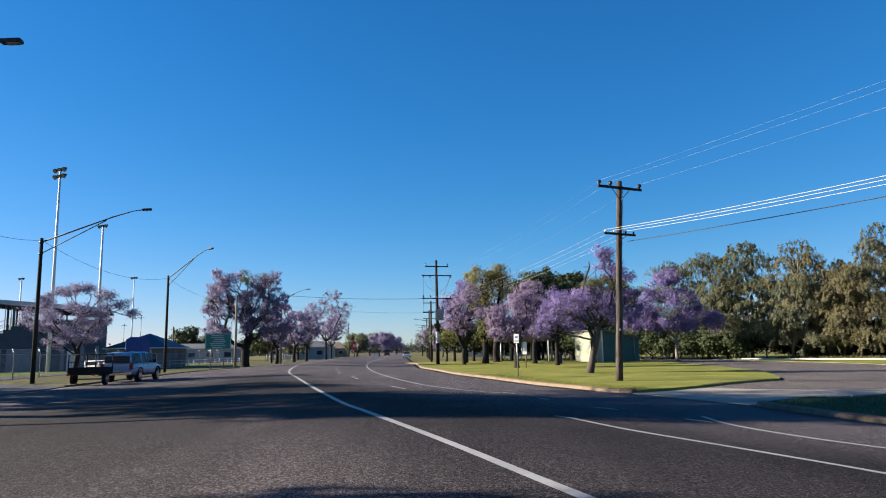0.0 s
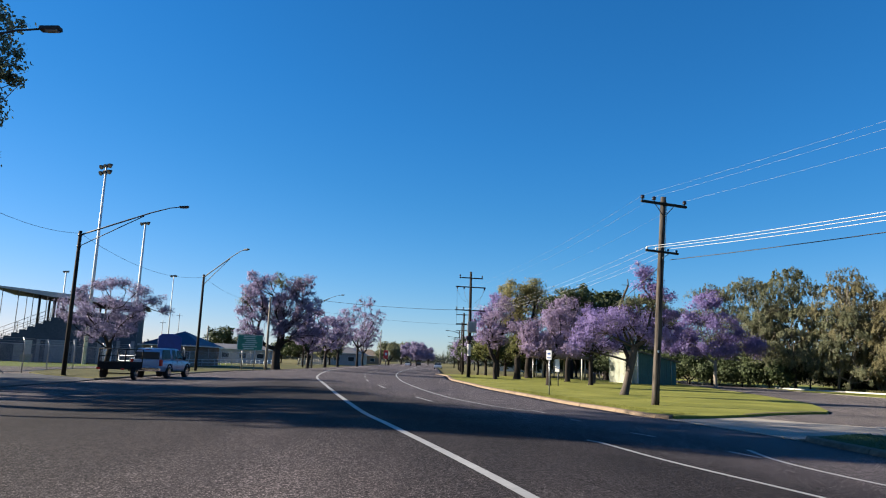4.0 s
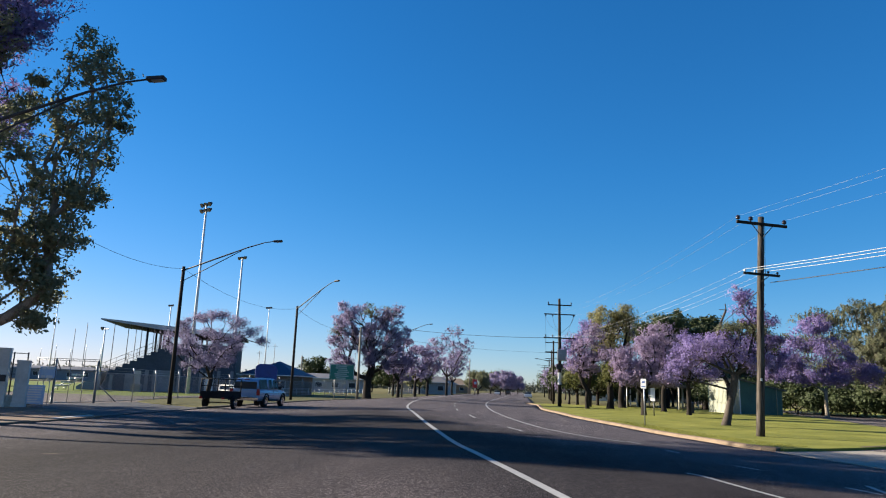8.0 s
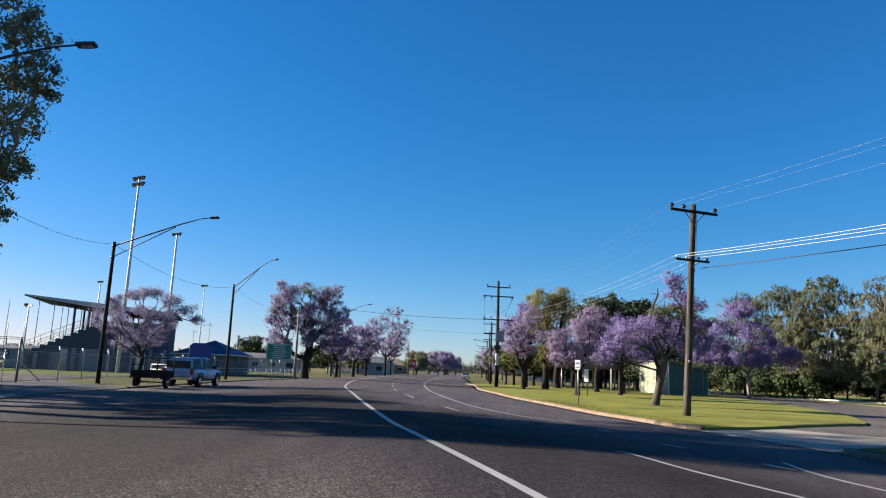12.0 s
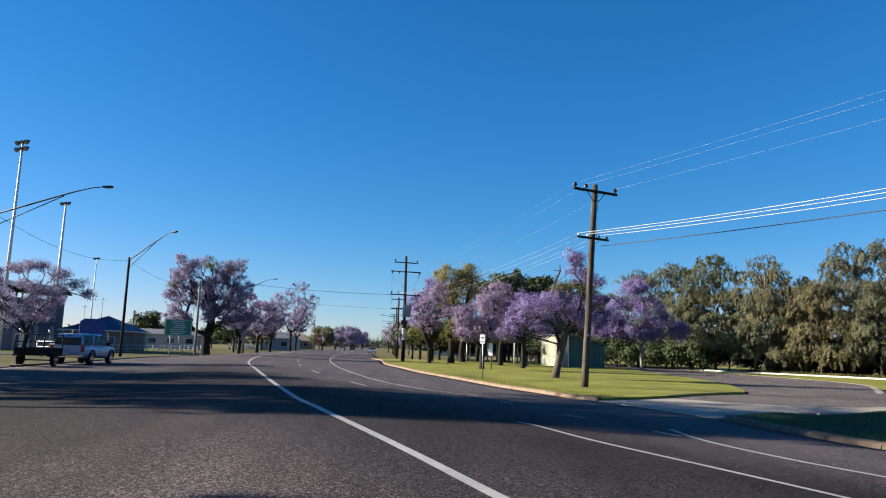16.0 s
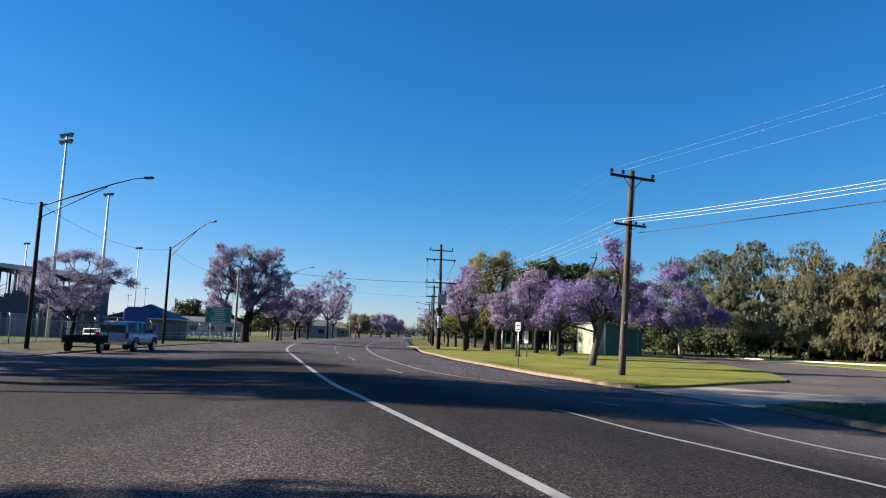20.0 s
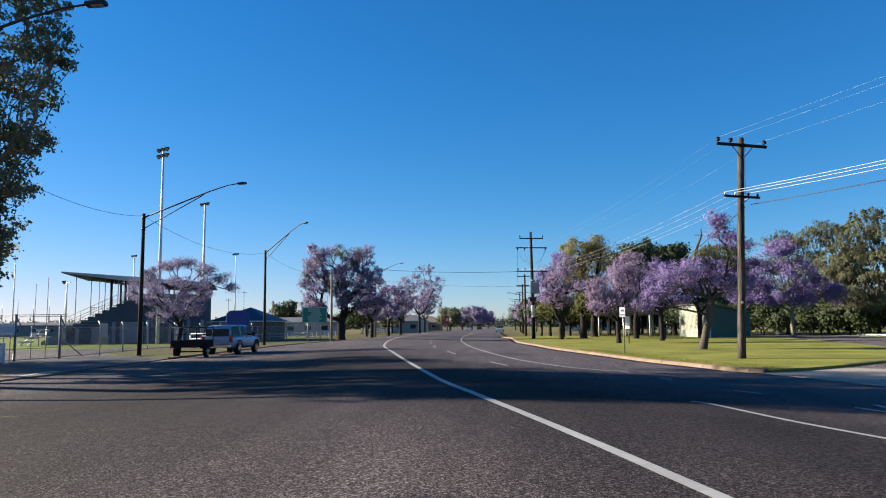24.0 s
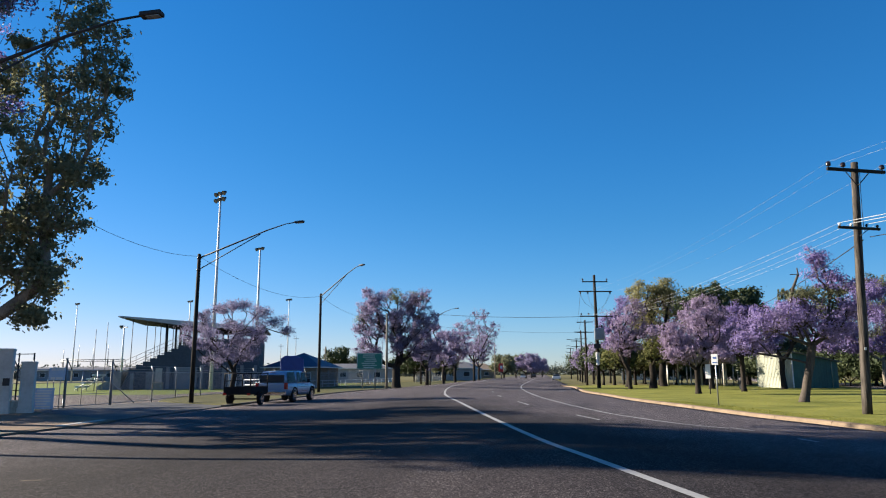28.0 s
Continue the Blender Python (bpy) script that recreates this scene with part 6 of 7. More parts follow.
part("panel", bm, SIGN_BLUE, board)
for x in (-0.6, 0.65):
    rod("post", [(x, 0.1, -0.15), (x, 0.1, 2.6)], 0.045, STEEL, board, 8)
GREEN = notice("direction_sign", "green road direction sign with white lines of text on two posts", -23.4, 75.6, 3.0, 2.75, 1.7, 3, SIGN_GREEN, PRINT_MINT, 7, (-0.75, 0.6), 0.06, 0.6)
bm = bmesh.new()
for x0, z0, sx, sz in ((0, 0.8, 2.6, 0.03), (0, -0.8, 2.6, 0.03), (-1.32, 0, 0.03, 1.6), (1.32, 0, 0.03, 1.6)):
    box(bm, (x0, -0.02, z0), (sx, 0.006, sz))
part("border", bm, SIGN_WHITE, GREEN, "white border line")

# brick club house, sheds and long low buildings beyond the fence


def house(name, label, x, y, turn, w, d, wall_h, rise, walls, roof_mat, windows=3, eave=0.5, category="building"):
    base = thing(name, label, category, pose(x, y, -0.05, 0, 0, turn))
    part("wall", box(bmesh.new(), (0, 0, wall_h / 2), (w, d, wall_h), 0, 0.02), walls, base)
    bm = bmesh.new()
    e = eave
    q = [bm.verts.new(v) for v in ((-w / 2 - e, -d / 2 - e, wall_h), (w / 2 + e, -d / 2 - e, wall_h), (w / 2 + e, d / 2 + e, wall_h), (-w / 2 - e, d / 2 + e, wall_h),
                                   (-w / 2 + d * 0.35, 0, wall_h + rise), (w / 2 - d * 0.35, 0, wall_h + rise))]
    for f in ((0, 1, 5, 4), (1, 2, 5), (2, 3, 4, 5), (3, 0, 4), (3, 2, 1, 0)):
        bm.faces.new([q[i] for i in f])
    part("roof", bm, roof_mat, base)
    for sx, sy, lx, ly in ((0, -d / 2 - e, w + 2 * e, 0.08), (0, d / 2 + e, w + 2 * e, 0.08), (-w / 2 - e, 0, 0.08, d + 2 * e), (w / 2 + e, 0, 0.08, d + 2 * e)):
        block("gutter", (sx, sy, wall_h - 0.02), (lx, ly, 0.14), STEEL_WHITE, base)
    for k in range(windows):
        wx = -w / 2 + w * (k + 0.5) / windows
        frame_ob = part("window", box(bmesh.new(), (wx, -d / 2 - 0.02, wall_h * 0.55), (min(1.6, w / windows * 0.6), 0.08, wall_h * 0.4), 0, 0.01), STEEL_WHITE, base)
        block("pane", (wx, -d / 2 - 0.045, wall_h * 0.55), (min(1.6, w / windows * 0.6) - 0.16, 0.05, wall_h * 0.4 - 0.14), GLASS, frame_ob)
    return base


house("club_house", "brown brick club house with a low navy hip roof", -37.3, 92.0, 4, 6.8, 9.5, 2.6, 1.9, BRICK_BROWN, ROOF_NAVY, 2)
house("amenities_block", "long pale low amenities building with a grey roof", -53, 152, 4, 22, 8, 2.9, 1.1, PALE_BLOCK, ROOF_SHEET, 6)
house("amenities_block", "pale low building with a grey roof behind the street trees", -33.5, 176, 2, 14, 8, 3.0, 1.6, PALE_BLOCK, ROOF_SHEET, 4)
house("cottage", "pale weatherboard house with a grey roof", -36, 208, 0, 12, 9, 3.0, 2.0, PLASTER, ROOF_SHEET, 3)
house("cottage", "distant house with a brown tiled roof", -36, 245, 0, 12, 9, 3.0, 2.2, BRICK_BROWN, ROOF_TILE, 3)
house("field_pavilion", "long grey low pavilion on the far side of the field", -150, 215, 20, 60, 10, 3.4, 1.0, BRICK_GREY, ROOF_SHEET, 12)
house("cottage", "distant pale house past the road junction", 16, 190, -4, 14, 9, 3.0, 1.8, PLASTER, ROOF_SHEET, 3)
house("cottage", "distant pale house past the road junction", 30, 215, -4, 14, 9, 3.0, 1.8, BRICK_BROWN, ROOF_TILE, 3)
fence("low white post-and-rail fence round the field", [(-32.5, 68), (-33, 80), (-34, 100), (-35, 130)], 0.95, False, 2.4, (0.5, 0.9), False, 0.05, STEEL_WHITE, "rail_fence")
fence("pale paling fence in front of the houses", [(-30.5, 128), (-31, 150), (-31.5, 175), (-33, 210), (-36, 250)], 1.5, False, 2.4, (0.3, 0.6, 0.9, 1.2, 1.45), False, 0.06, PLASTER, "paling_fence")
red = thing("shop_sign", "tall red rectangular sign on a dark post", "sign", pose(-21.7, 190, 0))
part("panel", box(bmesh.new(), (0, 0, 3.2), (1.15, 0.3, 2.2), 0, 0.04), SIGN_RED, red)
block("logo_shape", (0.05, -0.17, 3.3), (0.6, 0.04, 0.7), SIGN_WHITE, red, 0.01)
rod("post", [(0, 0, -0.1), (0, 0, 2.3)], 0.14, STEEL_DARK, red, 8)

# ---- ute and trailer ----
CAR_SILVER = node_material("silver_blue_car_paint")
CAR_SILVER[3].inputs["Base Color"].default_value = (0.28, 0.34, 0.45, 1)
CAR_SILVER[3].inputs["Metallic"].default_value = 0.25
CAR_SILVER[3].inputs["Roughness"].default_value = 0.3
CAR_SILVER[3].inputs["Coat Weight"].default_value = 0.6
CAR_SILVER = CAR_SILVER[0]
TAIL_RED = surface("tail_lamp_red", (0.30, 0.01, 0.01), (0.45, 0.02, 0.015), 6, 1, 0.2, bump=0)
CHROME = surface("chrome", (0.7, 0.7, 0.72), (0.85, 0.85, 0.87), 9, 1, 0.12, 1.0, bump=0)


def wheel(parent, x, y, z, r, w, side):
    bm = tube(bmesh.new(), [(x - w / 2, y, z), (x - w / 2 + 0.03, y, z), (x + w / 2 - 0.03, y, z), (x + w / 2, y, z)], [r * 0.86, r, r, r * 0.86], 22)
    tyre = part("wheel", bm, BLACK, parent, smooth=False)
    part("rim", tube(bmesh.new(), [(x + side * (w / 2 - 0.02), y, z), (x + side * (w / 2 + 0.012), y, z), (x + side * (w / 2 + 0.02), y, z)], [r * 0.66, r * 0.64, r * 0.2], 16), CHROME, tyre)
    for k in range(6):
        a = k * math.pi / 3
        block("spoke", (x + side * (w / 2 + 0.018), y + 0.33 * r * math.cos(a), z + 0.33 * r * math.sin(a)), (0.02, 0.12 * r, 0.12 * r), STEEL_DARK, tyre)
    return tyre


def loft(bm, sections):
    """Skins closed rings of points."""
    rings = [[bm.verts.new(p) for p in s] for s in sections]
    n = len(rings[0])
    for a, b in zip(rings, rings[1:]):
        for k in range(n):
            bm.faces.new((a[k], a[(k + 1) % n], b[(k + 1) % n], b[k]))
    bm.faces.new(rings[0])
    bm.faces.new(rings[-1])
    bmesh.ops.recalc_face_normals(bm, faces=bm.faces)
    return bm


def make_ute(m):
    """Built along y: the tail at y = 0, the nose at y = 5.25."""
    base = thing("ute", "silver-blue dual-cab ute with a dark-glazed tray canopy at the kerb", "car", m)

    def ring(y, half, low, high, shoulder=0.88):
        return [(-half * 0.93, y, low), (-half, y, low + 0.22), (-half, y, high - 0.16), (-half * shoulder, y, high), (half * shoulder, y, high), (half, y, high - 0.16), (half, y, low + 0.22), (half * 0.93, y, low)]
    bm = loft(bmesh.new(), [ring(0.0, 0.86, 0.55, 1.08), ring(0.06, 0.9, 0.42, 1.12), ring(1.0, 0.925, 0.4, 1.13), ring(2.4, 0.925, 0.36, 1.12), ring(3.7, 0.925, 0.36, 1.1), ring(4.6, 0.91, 0.36, 1.04), ring(5.05, 0.86, 0.36, 0.95), ring(5.22, 0.74, 0.42, 0.82)])
    bmesh.ops.bevel(bm, geom=[e for e in bm.edges if e.calc_face_angle(0) > 0.5], offset=0.03, segments=2, affect="EDGES")
    body = part("body", bm, CAR_SILVER, base, smooth=True)

    def cab(y, half, z):
        return [(-half, y, 1.08), (-half * 0.92, y, (1.08 + z) / 2), (-half * 0.8, y, z), (half * 0.8, y, z), (half * 0.92, y, (1.08 + z) / 2), (half, y, 1.08)]
    bm = loft(bmesh.new(), [cab(1.55, 0.84, 1.60), cab(1.75, 0.86, 1.74), cab(2.3, 0.87, 1.79), cab(3.0, 0.87, 1.77), cab(3.3, 0.86, 1.68), cab(4.02, 0.84, 1.12)])
    bmesh.ops.bevel(bm, geom=[e for e in bm.edges if e.calc_face_angle(0) > 0.4], offset=0.025, segments=2, affect="EDGES")
    part("cabin", bm, CAR_SILVER, base, smooth=True)
    bm = loft(bmesh.new(), [cab(0.04, 0.83, 1.52), cab(0.3, 0.85, 1.74), cab(1.5, 0.86, 1.78), cab(1.58, 0.85, 1.72)])
    bmesh.ops.bevel(bm, geom=[e for e in bm.edges if e.calc_face_angle(0) > 0.4], offset=0.03, segments=2, affect="EDGES")
    canopy = part("canopy", bm, CAR_SILVER, base, "body-coloured tray canopy with dark glass", smooth=True)
    for side in (-1, 1):
        bm = bmesh.new()
        bm.faces.new([bm.verts.new(p) for p in ((side * 0.872, 0.12, 1.13), (side * 0.880, 1.50, 1.13), (side * 0.752, 1.48, 1.71), (side * 0.744, 0.33, 1.69))])
        bmesh.ops.solidify(bm, geom=bm.faces[:], thickness=0.02)
        part("canopy_window", bm, GLASS, canopy)
        for z in (0.62, 0.86):
            block("body_crease", (side * 0.926, 2.6, z), (0.012, 4.2, 0.02), STEEL_DARK, body)
        for y in (1.66, 2.46, 3.42):
            block("door_seam", (side * 0.925, y, 0.74), (0.008, 0.012, 0.6), BLACK, body)
    for x in (-0.45, 0.45):
        rod("roof_rail", [(x, 1.75, 1.80), (x, 2.9, 1.82)], 0.018, BLACK, base, 6)
    block("rear_canopy_glass", (0, 0.03, 1.33), (1.42, 0.03, 0.42), GLASS, canopy, 0.01)
    block("brake_light", (0, 0.2, 1.66), (0.34, 0.05, 0.035), TAIL_RED, canopy, 0.008)
    for s in (-1, 1):
        for y0, y1, z1 in ((1.78, 2.4, 1.7), (2.5, 3.15, 1.68)):
            bm = bmesh.new()
            v = [bm.verts.new(p) for p in ((s * 0.893, y0, 1.14), (s * 0.893, y1 + (0.45 if y0 > 2.4 else 0), 1.14), (s * 0.752, y1 - 0.02, z1), (s * 0.752, y0 + 0.1, z1))]
            bm.faces.new(v)
            bmesh.ops.solidify(bm, geom=bm.faces[:], thickness=0.02)
            part("side_window", bm, GLASS, base)
        wheel(base, s * 0.8, 1.22, 0.38, 0.38, 0.26, s)
        wheel(base, s * 0.8, 4.32, 0.38, 0.38, 0.26, s)
        part("wheel_arch", tube(bmesh.new(), [(s * 0.9, 1.22 + 0.46 * math.cos(a), 0.38 + 0.46 * math.sin(a)) for a in np.linspace(0.1, 3.04, 9)], 0.065, 6), BLACK, base)
        part("wheel_arch", tube(bmesh.new(), [(s * 0.9, 4.32 + 0.46 * math.cos(a), 0.38 + 0.46 * math.sin(a)) for a in np.linspace(0.1, 3.04, 9)], 0.065, 6), BLACK, base)
        block("tail_lamp", (s * 0.84, 0.0, 0.93), (0.17, 0.16, 0.36), TAIL_RED, base, 0.02)
        block("mirror", (s * 1.02, 3.35, 1.2), (0.2, 0.12, 0.2), BLACK, base, 0.04)
        block("side_step", (s * 0.93, 2.75, 0.4), (0.14, 1.9, 0.05), BLACK, base, 0.015)
        for y in (2.35, 3.1):
            block("door_handle", (s * 0.935, y, 0.98), (0.03, 0.16, 0.035), CHROME, base, 0.008)
        block("headlight", (s * 0.68, 5.08, 0.82), (0.3, 0.16, 0.16), SIGN_WHITE, base, 0.03)
    block("tailgate_line", (0, -0.012, 0.86), (1.35, 0.02, 0.4), CAR_SILVER, base, 0.008)
    block("number_plate", (0, -0.06, 0.62), (0.36, 0.02, 0.12), SIGN_WHITE, base, 0.004)
    block("rear_bumper", (0, -0.06, 0.55), (1.7, 0.2, 0.18), CHROME, base, 0.03)
    block("front_bumper", (0, 5.22, 0.5), (1.6, 0.16, 0.3), STEEL_DARK, base, 0.05)
    block("windscreen", (0, 3.66, 1.42), (1.3, 0.03, 0.8), GLASS, base, 0.01).rotation_euler = (0, 0, 0)
    return base


UTE = pose(-19.4, 42.5, 0.03, 0, 0, 3) @ Matrix.Diagonal((1.04, 1.04, 1.04, 1))
ute = make_ute(UTE)
for child in ute.children:
    if child.name.startswith("windscreen"):
        child.data.transform(Matrix.Translation((0, 3.68, 1.42)) @ Matrix.Rotation(radians(-52), 4, "X") @ Matrix.Translation((0, -3.66, -1.42)))
trailer = thing("trailer", "black steel box trailer with a mesh cage behind the ute", "trailer", pose(-19.75, 40.0, 0.03, 0, 0, 2))
bed = part("tray", box(bmesh.new(), (0, 0, 0.62), (1.5, 2.3, 0.08), 0, 0.01), BLACK, trailer)
for x, y, sx, sy in ((-0.75, 0, 0.04, 2.3), (0.75, 0, 0.04, 2.3), (0, -1.15, 1.5, 0.04), (0, 1.15, 1.5, 0.04)):
    block("side_board", (x, y, 0.82), (sx, sy, 0.34), BLACK, trailer, 0.008)
for x in (-0.74, 0.74):
    for y in (-1.13, 1.13):
        rod("cage_post", [(x, y, 0.95), (x, y, 1.72)], 0.035, BLACK, trailer, 6)
    for z in (1.3, 1.7):
        rod("cage_rail", [(x, -1.13, z), (x, 1.13, z)], 0.028, BLACK, trailer, 6)
for y in (-1.13, 1.13):
    for z in (1.7,):
        rod("cage_rail", [(-0.74, y, z), (0.74, y, z)], 0.028, BLACK, trailer, 6)
for s in (-1, 1):
    wheel(trailer, s * 0.88, -0.1, 0.33, 0.33, 0.2, s)
    part("mudguard", tube(bmesh.new(), [(s * 0.88, -0.1 + 0.42 * math.cos(a), 0.33 + 0.4 * math.sin(a)) for a in np.linspace(0.2, 2.94, 8)], 0.06, 6), BLACK, trailer)
    block("tail_lamp", (s * 0.68, -1.2, 0.6), (0.18, 0.05, 0.1), TAIL_RED, trailer, 0.01)
rod("drawbar", [(0, 1.1, 0.5), (0, 2.5, 0.5)], 0.04, BLACK, trailer, 6)
block("axle", (0, -0.1, 0.33), (1.6, 0.07, 0.07), BLACK, trailer)

# ---- the island's things ----
stop = thing("bus_stop_sign", "white and blue bus stop flag on a thin steel post", "sign", pose(4.5, 38.65, ISLAND_Z, 0, 0, -26))
rod("post", [(0, 0, -0.1), (-0.02, 0, 2.38)], 0.035, STEEL, stop, 8)
flag = part("flag", box(bmesh.new(), (-0.03, -0.04, 2.12), (0.3, 0.02, 0.5), 0, 0.008), SIGN_WHITE, stop)
block("bus_shape", (-0.03, -0.054, 2.2), (0.16, 0.006, 0.09), PRINT_BLUE, flag)
block("text_bar", (-0.03, -0.054, 1.98), (0.22, 0.006, 0.05), PRINT_BLUE, flag)
info = thing("information_board", "tall white park information board on a dark post", "sign", pose(7.25, 57.0, ISLAND_Z, 0, 0, -26))
part("panel", box(bmesh.new(), (0, 0, 1.6), (0.36, 0.05, 1.0), 0, 0.015), SIGN_WHITE, info)
rod("post", [(0.06, 0.04, -0.1), (0.06, 0.04, 1.3)], 0.04, STEEL_DARK, info, 8)
for x, y, h in ((11.4, 116.4, 2.8), (12.5, 117.6, 2.9), (14.3, 116.5, 2.7), (15.1, 118.0, 2.9), (16.9, 117.0, 2.6), (19.4, 116.8, 2.8), (22.0, 118.5, 2.8)):
    post = thing("white_post", "tall white painted post among the park trees", "post", pose(x, y, ISLAND_Z - 0.05), "white park posts")
    rod("shaft", [(0, 0, -0.2), (0, 0, h)], 0.085, STEEL_WHITE, post, 8)
    block("cap", (0, 0, h + 0.02), (0.22, 0.22, 0.05), STEEL_WHITE, post, 0.01)


def garden_shed():
    base = thing("park_shed", "ribbed metal shed with a cream end and green front", "shed", pose(18.35, 76.8, 0.1, 0, 0, 20))
    w, d, h0, h1 = 4.8, 5.8, 2.55, 3.45
    part("front_wall", prism(bmesh.new(), [(0, 0), (w, 0), (w, h0), (0, h1)], 0, 0.08), SHED_GREEN, base, "shaded green ribbed sheet")
    part("back_wall", prism(bmesh.new(), [(0, 0), (w, 0), (w, h0), (0, h1)], d - 0.08, d), SHED_GREEN, base)
    m = Matrix.Rotation(radians(90), 4, "Z")
    part("end_wall", box(bmesh.new(), (0.04, d / 2, h1 / 2), (0.08, d - 0.17, h1)), SHED_CREAM, base, "sunlit cream ribbed sheet")
    part("end_wall", box(bmesh.new(), (w - 0.04, d / 2, h0 / 2), (0.08, d - 0.17, h0)), SHED_GREEN, base)
    for k in range(23):
        block("rib", (-0.012, 0.2 + k * 0.243, h1 / 2 - 0.02), (0.025, 0.05, h1 - 0.06), SHED_CREAM, base)
    for k in range(16):
        x = 0.18 + k * 0.285
        block("rib", (x, -0.012, (h1 - (h1 - h0) * x / w) / 2 - 0.02), (0.05, 0.025, h1 - (h1 - h0) * x / w - 0.08), SHED_GREEN, base)
    part("roof", prism(bmesh.new(), [(-0.3, h1 + 0.12), (w + 0.3, h0 - 0.02), (w + 0.3, h0 - 0.09), (-0.3, h1 + 0.03)], -0.35, d + 0.35), ROOF_SHEET, base)
    block("corner_trim", (-0.02, -0.02, h1 / 2), (0.08, 0.08, h1), SIGN_WHITE, base)
    rod("downpipe", [(w * 0.86, -0.06, 0), (w * 0.86, -0.06, h0 + 0.1)], 0.05, SHED_CREAM, base, 8)
    door = block("door", (-0.04, 1.4, 1.05), (0.06, 0.95, 2.05), SHED_CREAM, base, 0.01)
    block("door_handle", (-0.08, 1.75, 1.05), (0.05, 0.1, 0.03), STEEL_DARK, door)
    return base


garden_shed()
for k, (x, y) in enumerate(((8.6, 92), (10.2, 95), (11.6, 90), (12.8, 94), (14.2, 88), (9.2, 98), (13.4, 98), (15.4, 93))):
    base = thing("park_post", "pale thin post of the park shelter under the trees", "post", pose(x, y, 0.1), "park posts")
    rod("post", [(0, 0, -0.1), (0, 0, 2.6)], 0.09, PLASTER, base, 8)
    block("cap", (0, 0, 2.6), (0.22, 0.22, 0.05), STEEL, base, 0.01)
picnic = thing("park_shelter", "low dark park shelter roof under the trees", "shelter", pose(12, 94, 0.1))
part("roof", prism(bmesh.new(), [(-4.2, 2.7), (0, 3.4), (4.2, 2.7), (4.2, 2.6), (-4.2, 2.6)], -4.5, 4.5), ROOF_TILE, picnic)
for x in (-3.6, 3.6):
    for y in (-4, 4):
        rod("post", [(x, y, -0.1), (x, y, 2.65)], 0.07, STEEL, picnic, 8)
bin_thing = thing("litter_bin", "dark steel litter bin on the grass", "bin", pose(12.7, 72, ISLAND_Z))
part("drum", tube(bmesh.new(), [(0, 0, -0.05), (0, 0, 0.06), (0, 0, 0.85), (0, 0, 0.9)], [0.27, 0.28, 0.31, 0.28], 14), STEEL_DARK, bin_thing)
part("lid", tube(bmesh.new(), [(0, 0, 0.9), (0, 0, 1.0), (0, 0, 1.06)], [0.33, 0.3, 0.12], 14), STEEL_DARK, bin_thing)


def far_car(x, y, turn, paint, label):
    base = thing("car", label, "car", pose(x, y, 0.02, 0, 0, turn), "distant cars")
    part("body", prism(bmesh.new(), [(-2.1, 0.35), (2.1, 0.35), (2.15, 0.75), (1.5, 0.92), (-2.0, 0.95), (-2.15, 0.7)], -0.86, 0.86, Matrix.Rotation(radians(90), 4, "Z")), paint, base)
    part("cabin", prism(bmesh.new(), [(-1.6, 0.93), (1.0, 0.93), (0.4, 1.42), (-1.1, 1.42)], -0.74, 0.74, Matrix.Rotation(radians(90), 4, "Z")), GLASS, base)
    block("roof_panel", (0, -0.35, 1.43), (1.36, 1.4, 0.04), paint, base, 0.01)
    for sx in (-0.8, 0.8):
        for sy in (-1.3, 1.3):
            wheel(base, sx, sy, 0.31, 0.31, 0.2, 1 if sx > 0 else -1)
    return base


far_car(-6.9, 172, 3, SIGN_WHITE, "distant white car on the road")
far_car(-17.5, 260, 3, STEEL_DARK, "distant dark car parked by the trees")
far_car(-19.5, 236, 3, SIGN_WHITE, "distant pale car parked by the trees")

# low trees that close the horizon, hazy by leaf colour alone
belt = thing("far_tree_belt", "belt of far trees with haze in their leaf colour", "trees", kind="stuff")
rng_far = np.random.default_rng(9)
pts = []
for k in range(620):
    a = radians(-80 + 160 * k / 620 + rng_far.uniform(-0.1, 0.1))
    r = rng_far.uniform(420, 560) if abs(math.degrees(a) + 4) > 5 else rng_far.uniform(700, 800)
    h = rng_far.uniform(3.5, 8.5) * r / 480
    c = np.array((r * math.sin(a), r * math.cos(a), h * 0.45))
    pts.append(c + rng_far.normal(size=(260, 3)) * np.array((h * 0.6, h * 0.3, h * 0.2)))
pts = np.concatenate(pts)
pts[:, 2] = np.maximum(pts[:, 2], 0.3)
crown = new("crown", leaf_mesh("far_belt", pts, 1.0, 1.7, rng_far, 0.0, FAR_LEAF))
crown.parent = belt
for k, (x, y, h) in enumerate(((-62, 175, 8.5), (-56, 178, 6.5), (-50, 190, 6), (-78, 190, 6), (-44, 185, 7), (-66, 200, 6), (-90, 185, 5.5), (-31, 160, 6), (-40, 168, 7))):
    make_tree("shade_tree", "round green tree behind the low buildings", (x, y, 0), shell(200 + k, 5, (0, 0, h * 0.6), (h * 0.45, h * 0.45, h * 0.36), h * 0.28), 200 + k, fork=h * 0.25, girth=0.2,
              leaves=(DARK_LEAF, OLIVE_LEAF)[k % 2], per_lobe=700, size=(0.35, 0.5), group="trees behind the club house")
for k in range(7):
    x = -215 + 13 * k
    base = thing("power_pole", "far thin power pole on the plain", "power pole", pose(x, 330 + 6 * (k % 3), 0), "far power poles")
    rod("pole", [(0, 0, -0.2), (0, 0, 14 + 3 * (k % 4))], 0.13, STEEL_DARK, base, 6)
    block("cross_arm", (0, 0, 13 + 3 * (k % 4)), (3.0, 0.15, 0.15), STEEL_DARK, base)

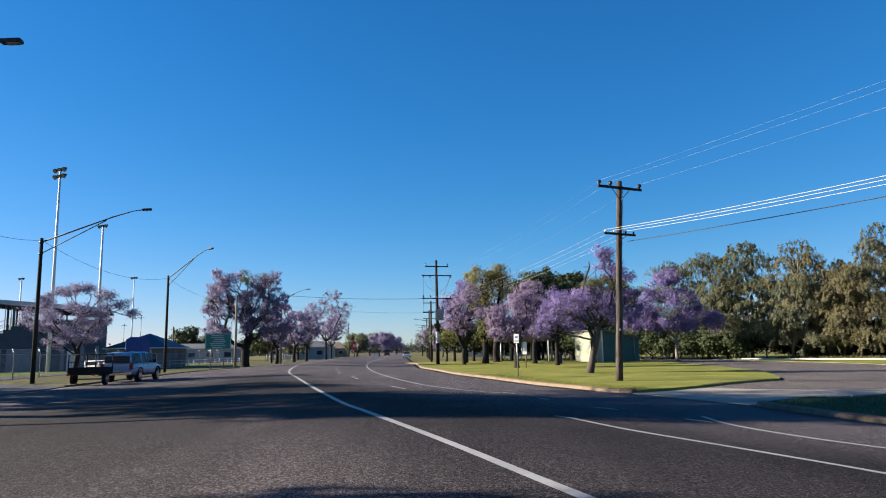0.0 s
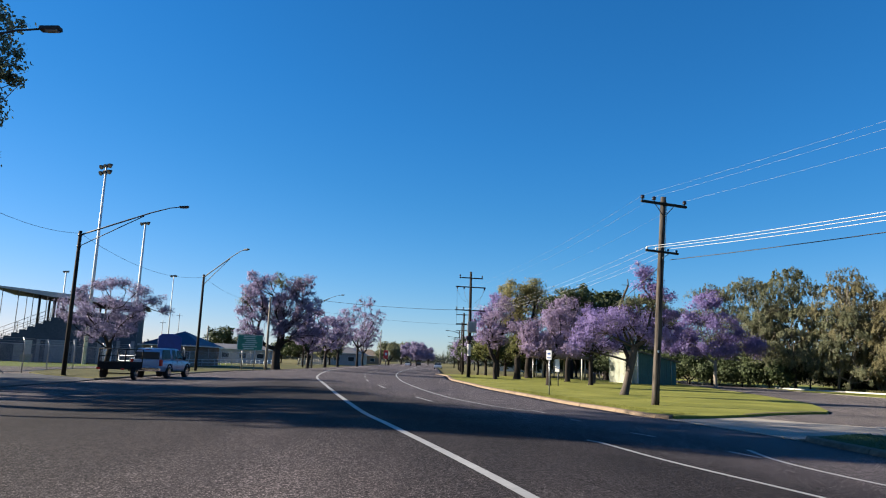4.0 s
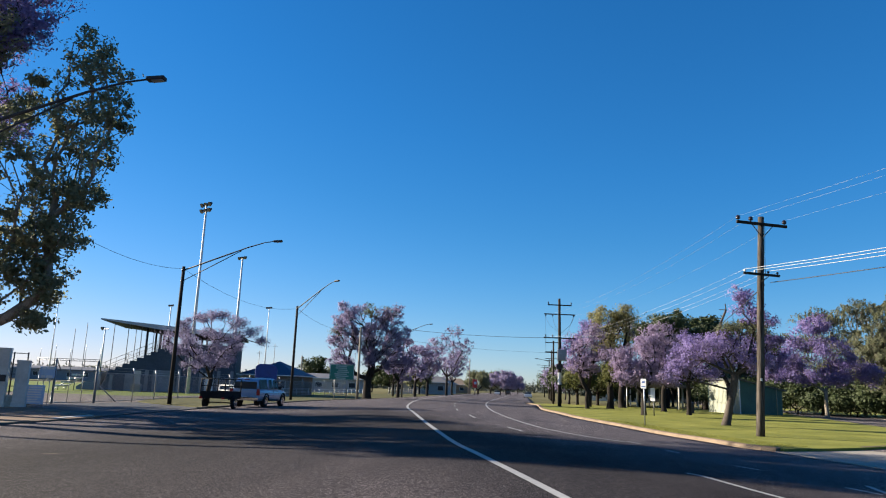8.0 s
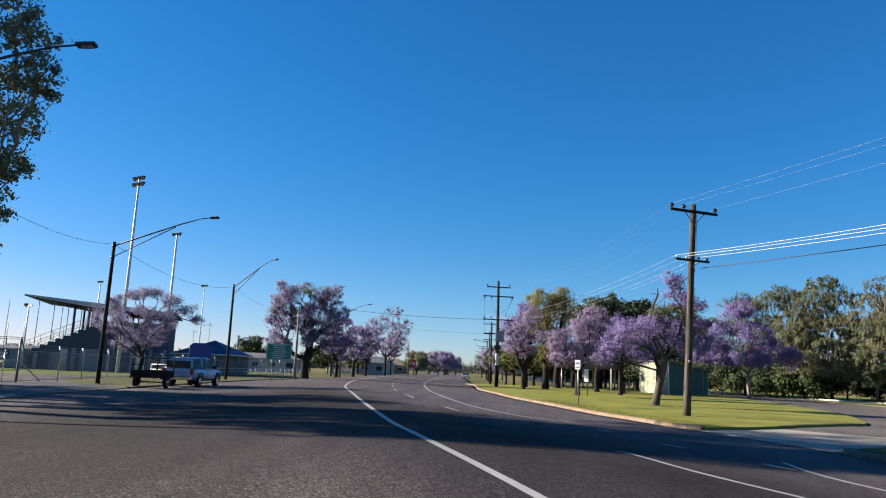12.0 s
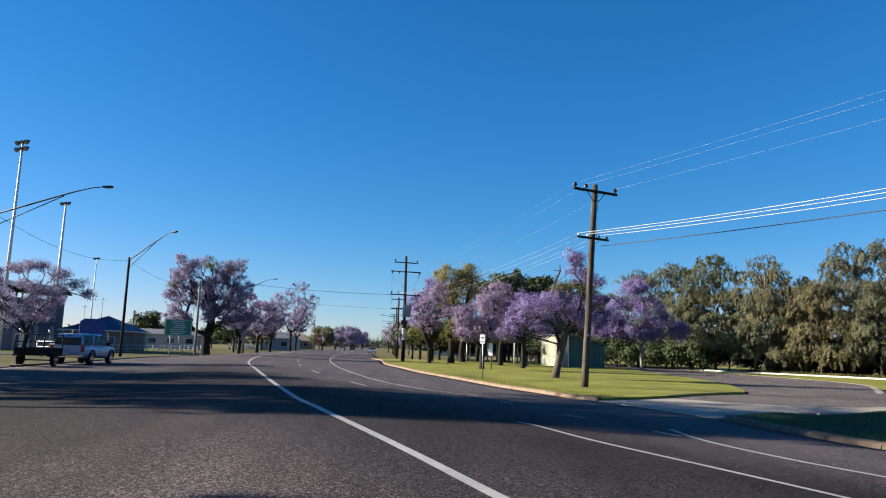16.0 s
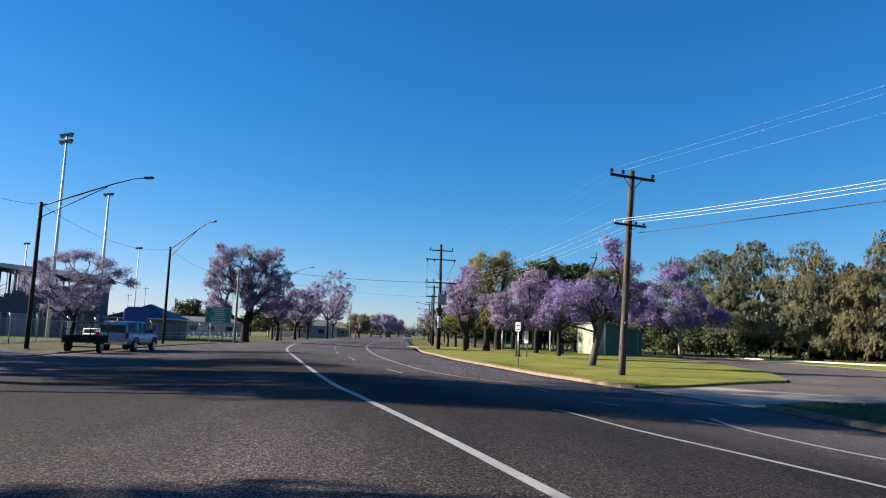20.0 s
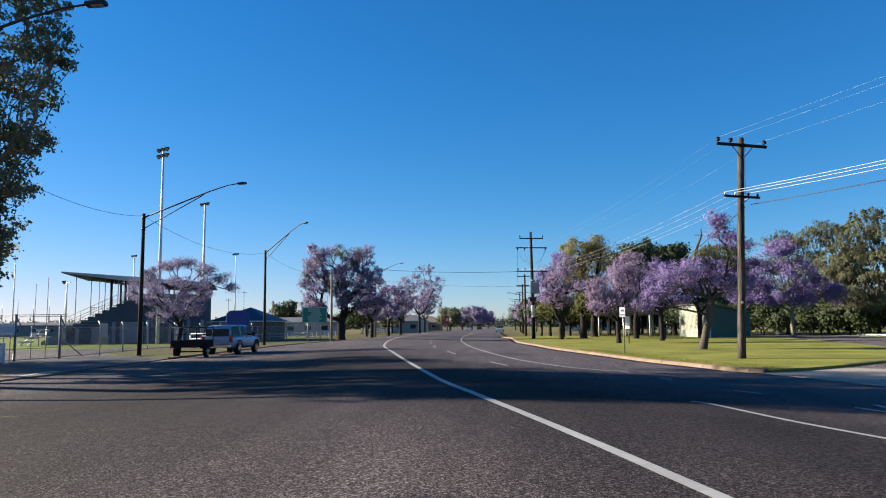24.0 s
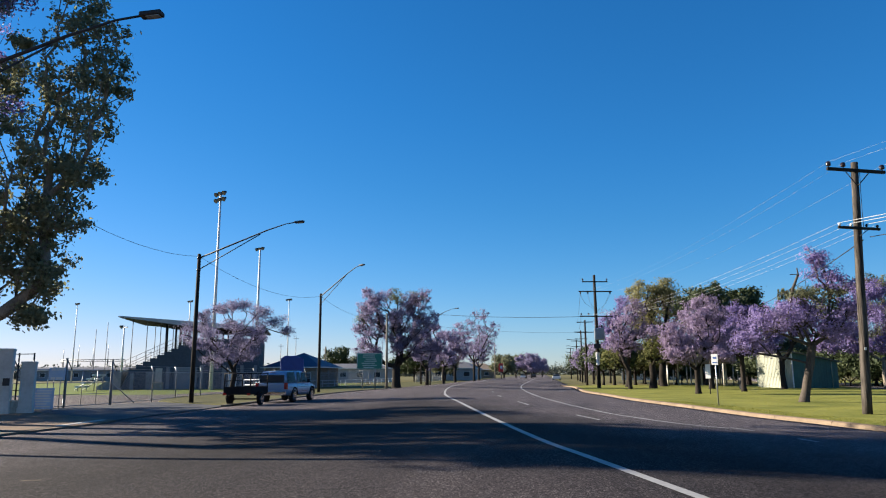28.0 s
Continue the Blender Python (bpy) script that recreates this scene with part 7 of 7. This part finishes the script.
# ---- grass blades and fallen litter ----


def blades(name, label, outline, count, height, seed, material, z):
    rng = np.random.default_rng(seed)
    xs, ys = [p[0] for p in outline], [p[1] for p in outline]
    got = []
    while len(got) < count:
        x, y = rng.uniform(min(xs), max(xs)), rng.uniform(min(ys), max(ys))
        inside = False
        for (x0, y0), (x1, y1) in zip(outline, outline[1:] + outline[:1]):
            if (y0 > y) != (y1 > y) and x < (x1 - x0) * (y - y0) / (y1 - y0) + x0:
                inside = not inside
        if inside:
            got.append((x, y, z + height * 0.4))
    me = leaf_mesh(name, np.array(got), height * 0.22, height, rng, 2.0, material)
    tagged(new(name, me), label, "grass", kind="stuff")

for k, (x, y, h) in enumerate(((8.6, 125, 4.2), (11.6, 127, 4.6), (14.8, 126, 4.2), (18.0, 128, 4.8), (21.4, 126, 4.4), (24.6, 128, 4.8))):
    make_tree("shrub", "dense dark shrub behind the white park posts", (x, y, 0), shell(460 + k, 6, (0, 0, h * 0.5), (2.2, 1.8, h * 0.42), 1.2), 460 + k, fork=0.5, girth=0.1,
              leaves=DARK_LEAF, per_lobe=600, size=(0.2, 0.36), clump=0.4, category="shrub", group="park shrubs")


# verge blades share that green, with shade worked into it
GRASS_BLADE = leaf_material("shade_dark_grass_blade", [(0.022, 0.048, 0.017), (0.045, 0.080, 0.026), (0.080, 0.115, 0.040)], 0.6, 0.3)
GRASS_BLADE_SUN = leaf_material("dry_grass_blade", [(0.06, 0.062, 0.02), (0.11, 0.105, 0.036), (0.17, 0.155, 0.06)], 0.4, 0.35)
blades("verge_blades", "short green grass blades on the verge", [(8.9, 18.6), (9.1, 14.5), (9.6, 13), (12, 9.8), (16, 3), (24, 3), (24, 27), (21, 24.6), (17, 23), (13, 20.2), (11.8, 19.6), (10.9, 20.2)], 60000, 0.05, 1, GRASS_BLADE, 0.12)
blades("bush_blades", "tufted grass along the bush edge", [(52, 61), (49.2, 64.4), (46.6, 69.2), (42.6, 75.5), (39, 81), (42, 83), (48, 77), (53, 67), (66, 59), (64, 57.5)], 9000, 0.45, 4, GRASS_BLADE_SUN, 0.0)

LAWN_BLADE = leaf_material("lawn_blade", [(0.09, 0.11, 0.018), (0.185, 0.19, 0.035), (0.29, 0.28, 0.06)], 0.4, 0.35)
blades("lawn_fringe", "uneven grass tips along the island kerb", [(7.3, 25.2), (6.6, 26.2), (5.8, 28.6), (4.8, 32), (3.4, 39.2), (2.4, 44), (3.4, 44.4), (4.6, 39.6), (6.0, 32.5), (7.0, 28.8), (8.4, 26.2)], 6000, 0.05, 6, LAWN_BLADE, 0.135)
blades("lawn_tufts", "scattered longer tufts over the mown island", [(7.6, 26.5), (5.2, 34), (3.0, 46), (14, 58), (20, 46), (16.5, 36), (12, 31.5)], 2500, 0.05, 7, LAWN_BLADE, 0.135)
mark = strip("survey_mark", smooth_line([(-10.4, 13.42), (-10.28, 13.5), (-10.1, 13.52)], 0.05), 0.05, KERB_SHADE_DIRT)
tagged(mark, "small worn white paint mark on the asphalt", "road marking", kind="structure")

# the substation on the plain
station = thing("substation_gantry", "far steel substation gantry with a lattice beam", "gantry", pose(-174, 232, 0, 0, 0, 8))
for k in range(5):
    x = -11 + 5.5 * k
    for d in (-0.7, 0.7):
        rod("leg", [(x + d, 0, -0.2), (x, 0, 7.4)], 0.12, STEEL_DARK, station, 6)
    rod("mast", [(x, 0, 7.3), (x, 0, 11.0 + 1.5 * (k % 2))], 0.09, STEEL, station, 6)
for z in (6.7, 7.4):
    rod("beam", [(-12, 0, z), (12, 0, z)], 0.1, STEEL_DARK, station, 6)
for k in range(12):
    rod("lattice", [(-12 + 2 * k, 0, 6.7), (-11 + 2 * k, 0, 7.4), (-10 + 2 * k, 0, 6.7)], 0.06, STEEL_DARK, station, 5)
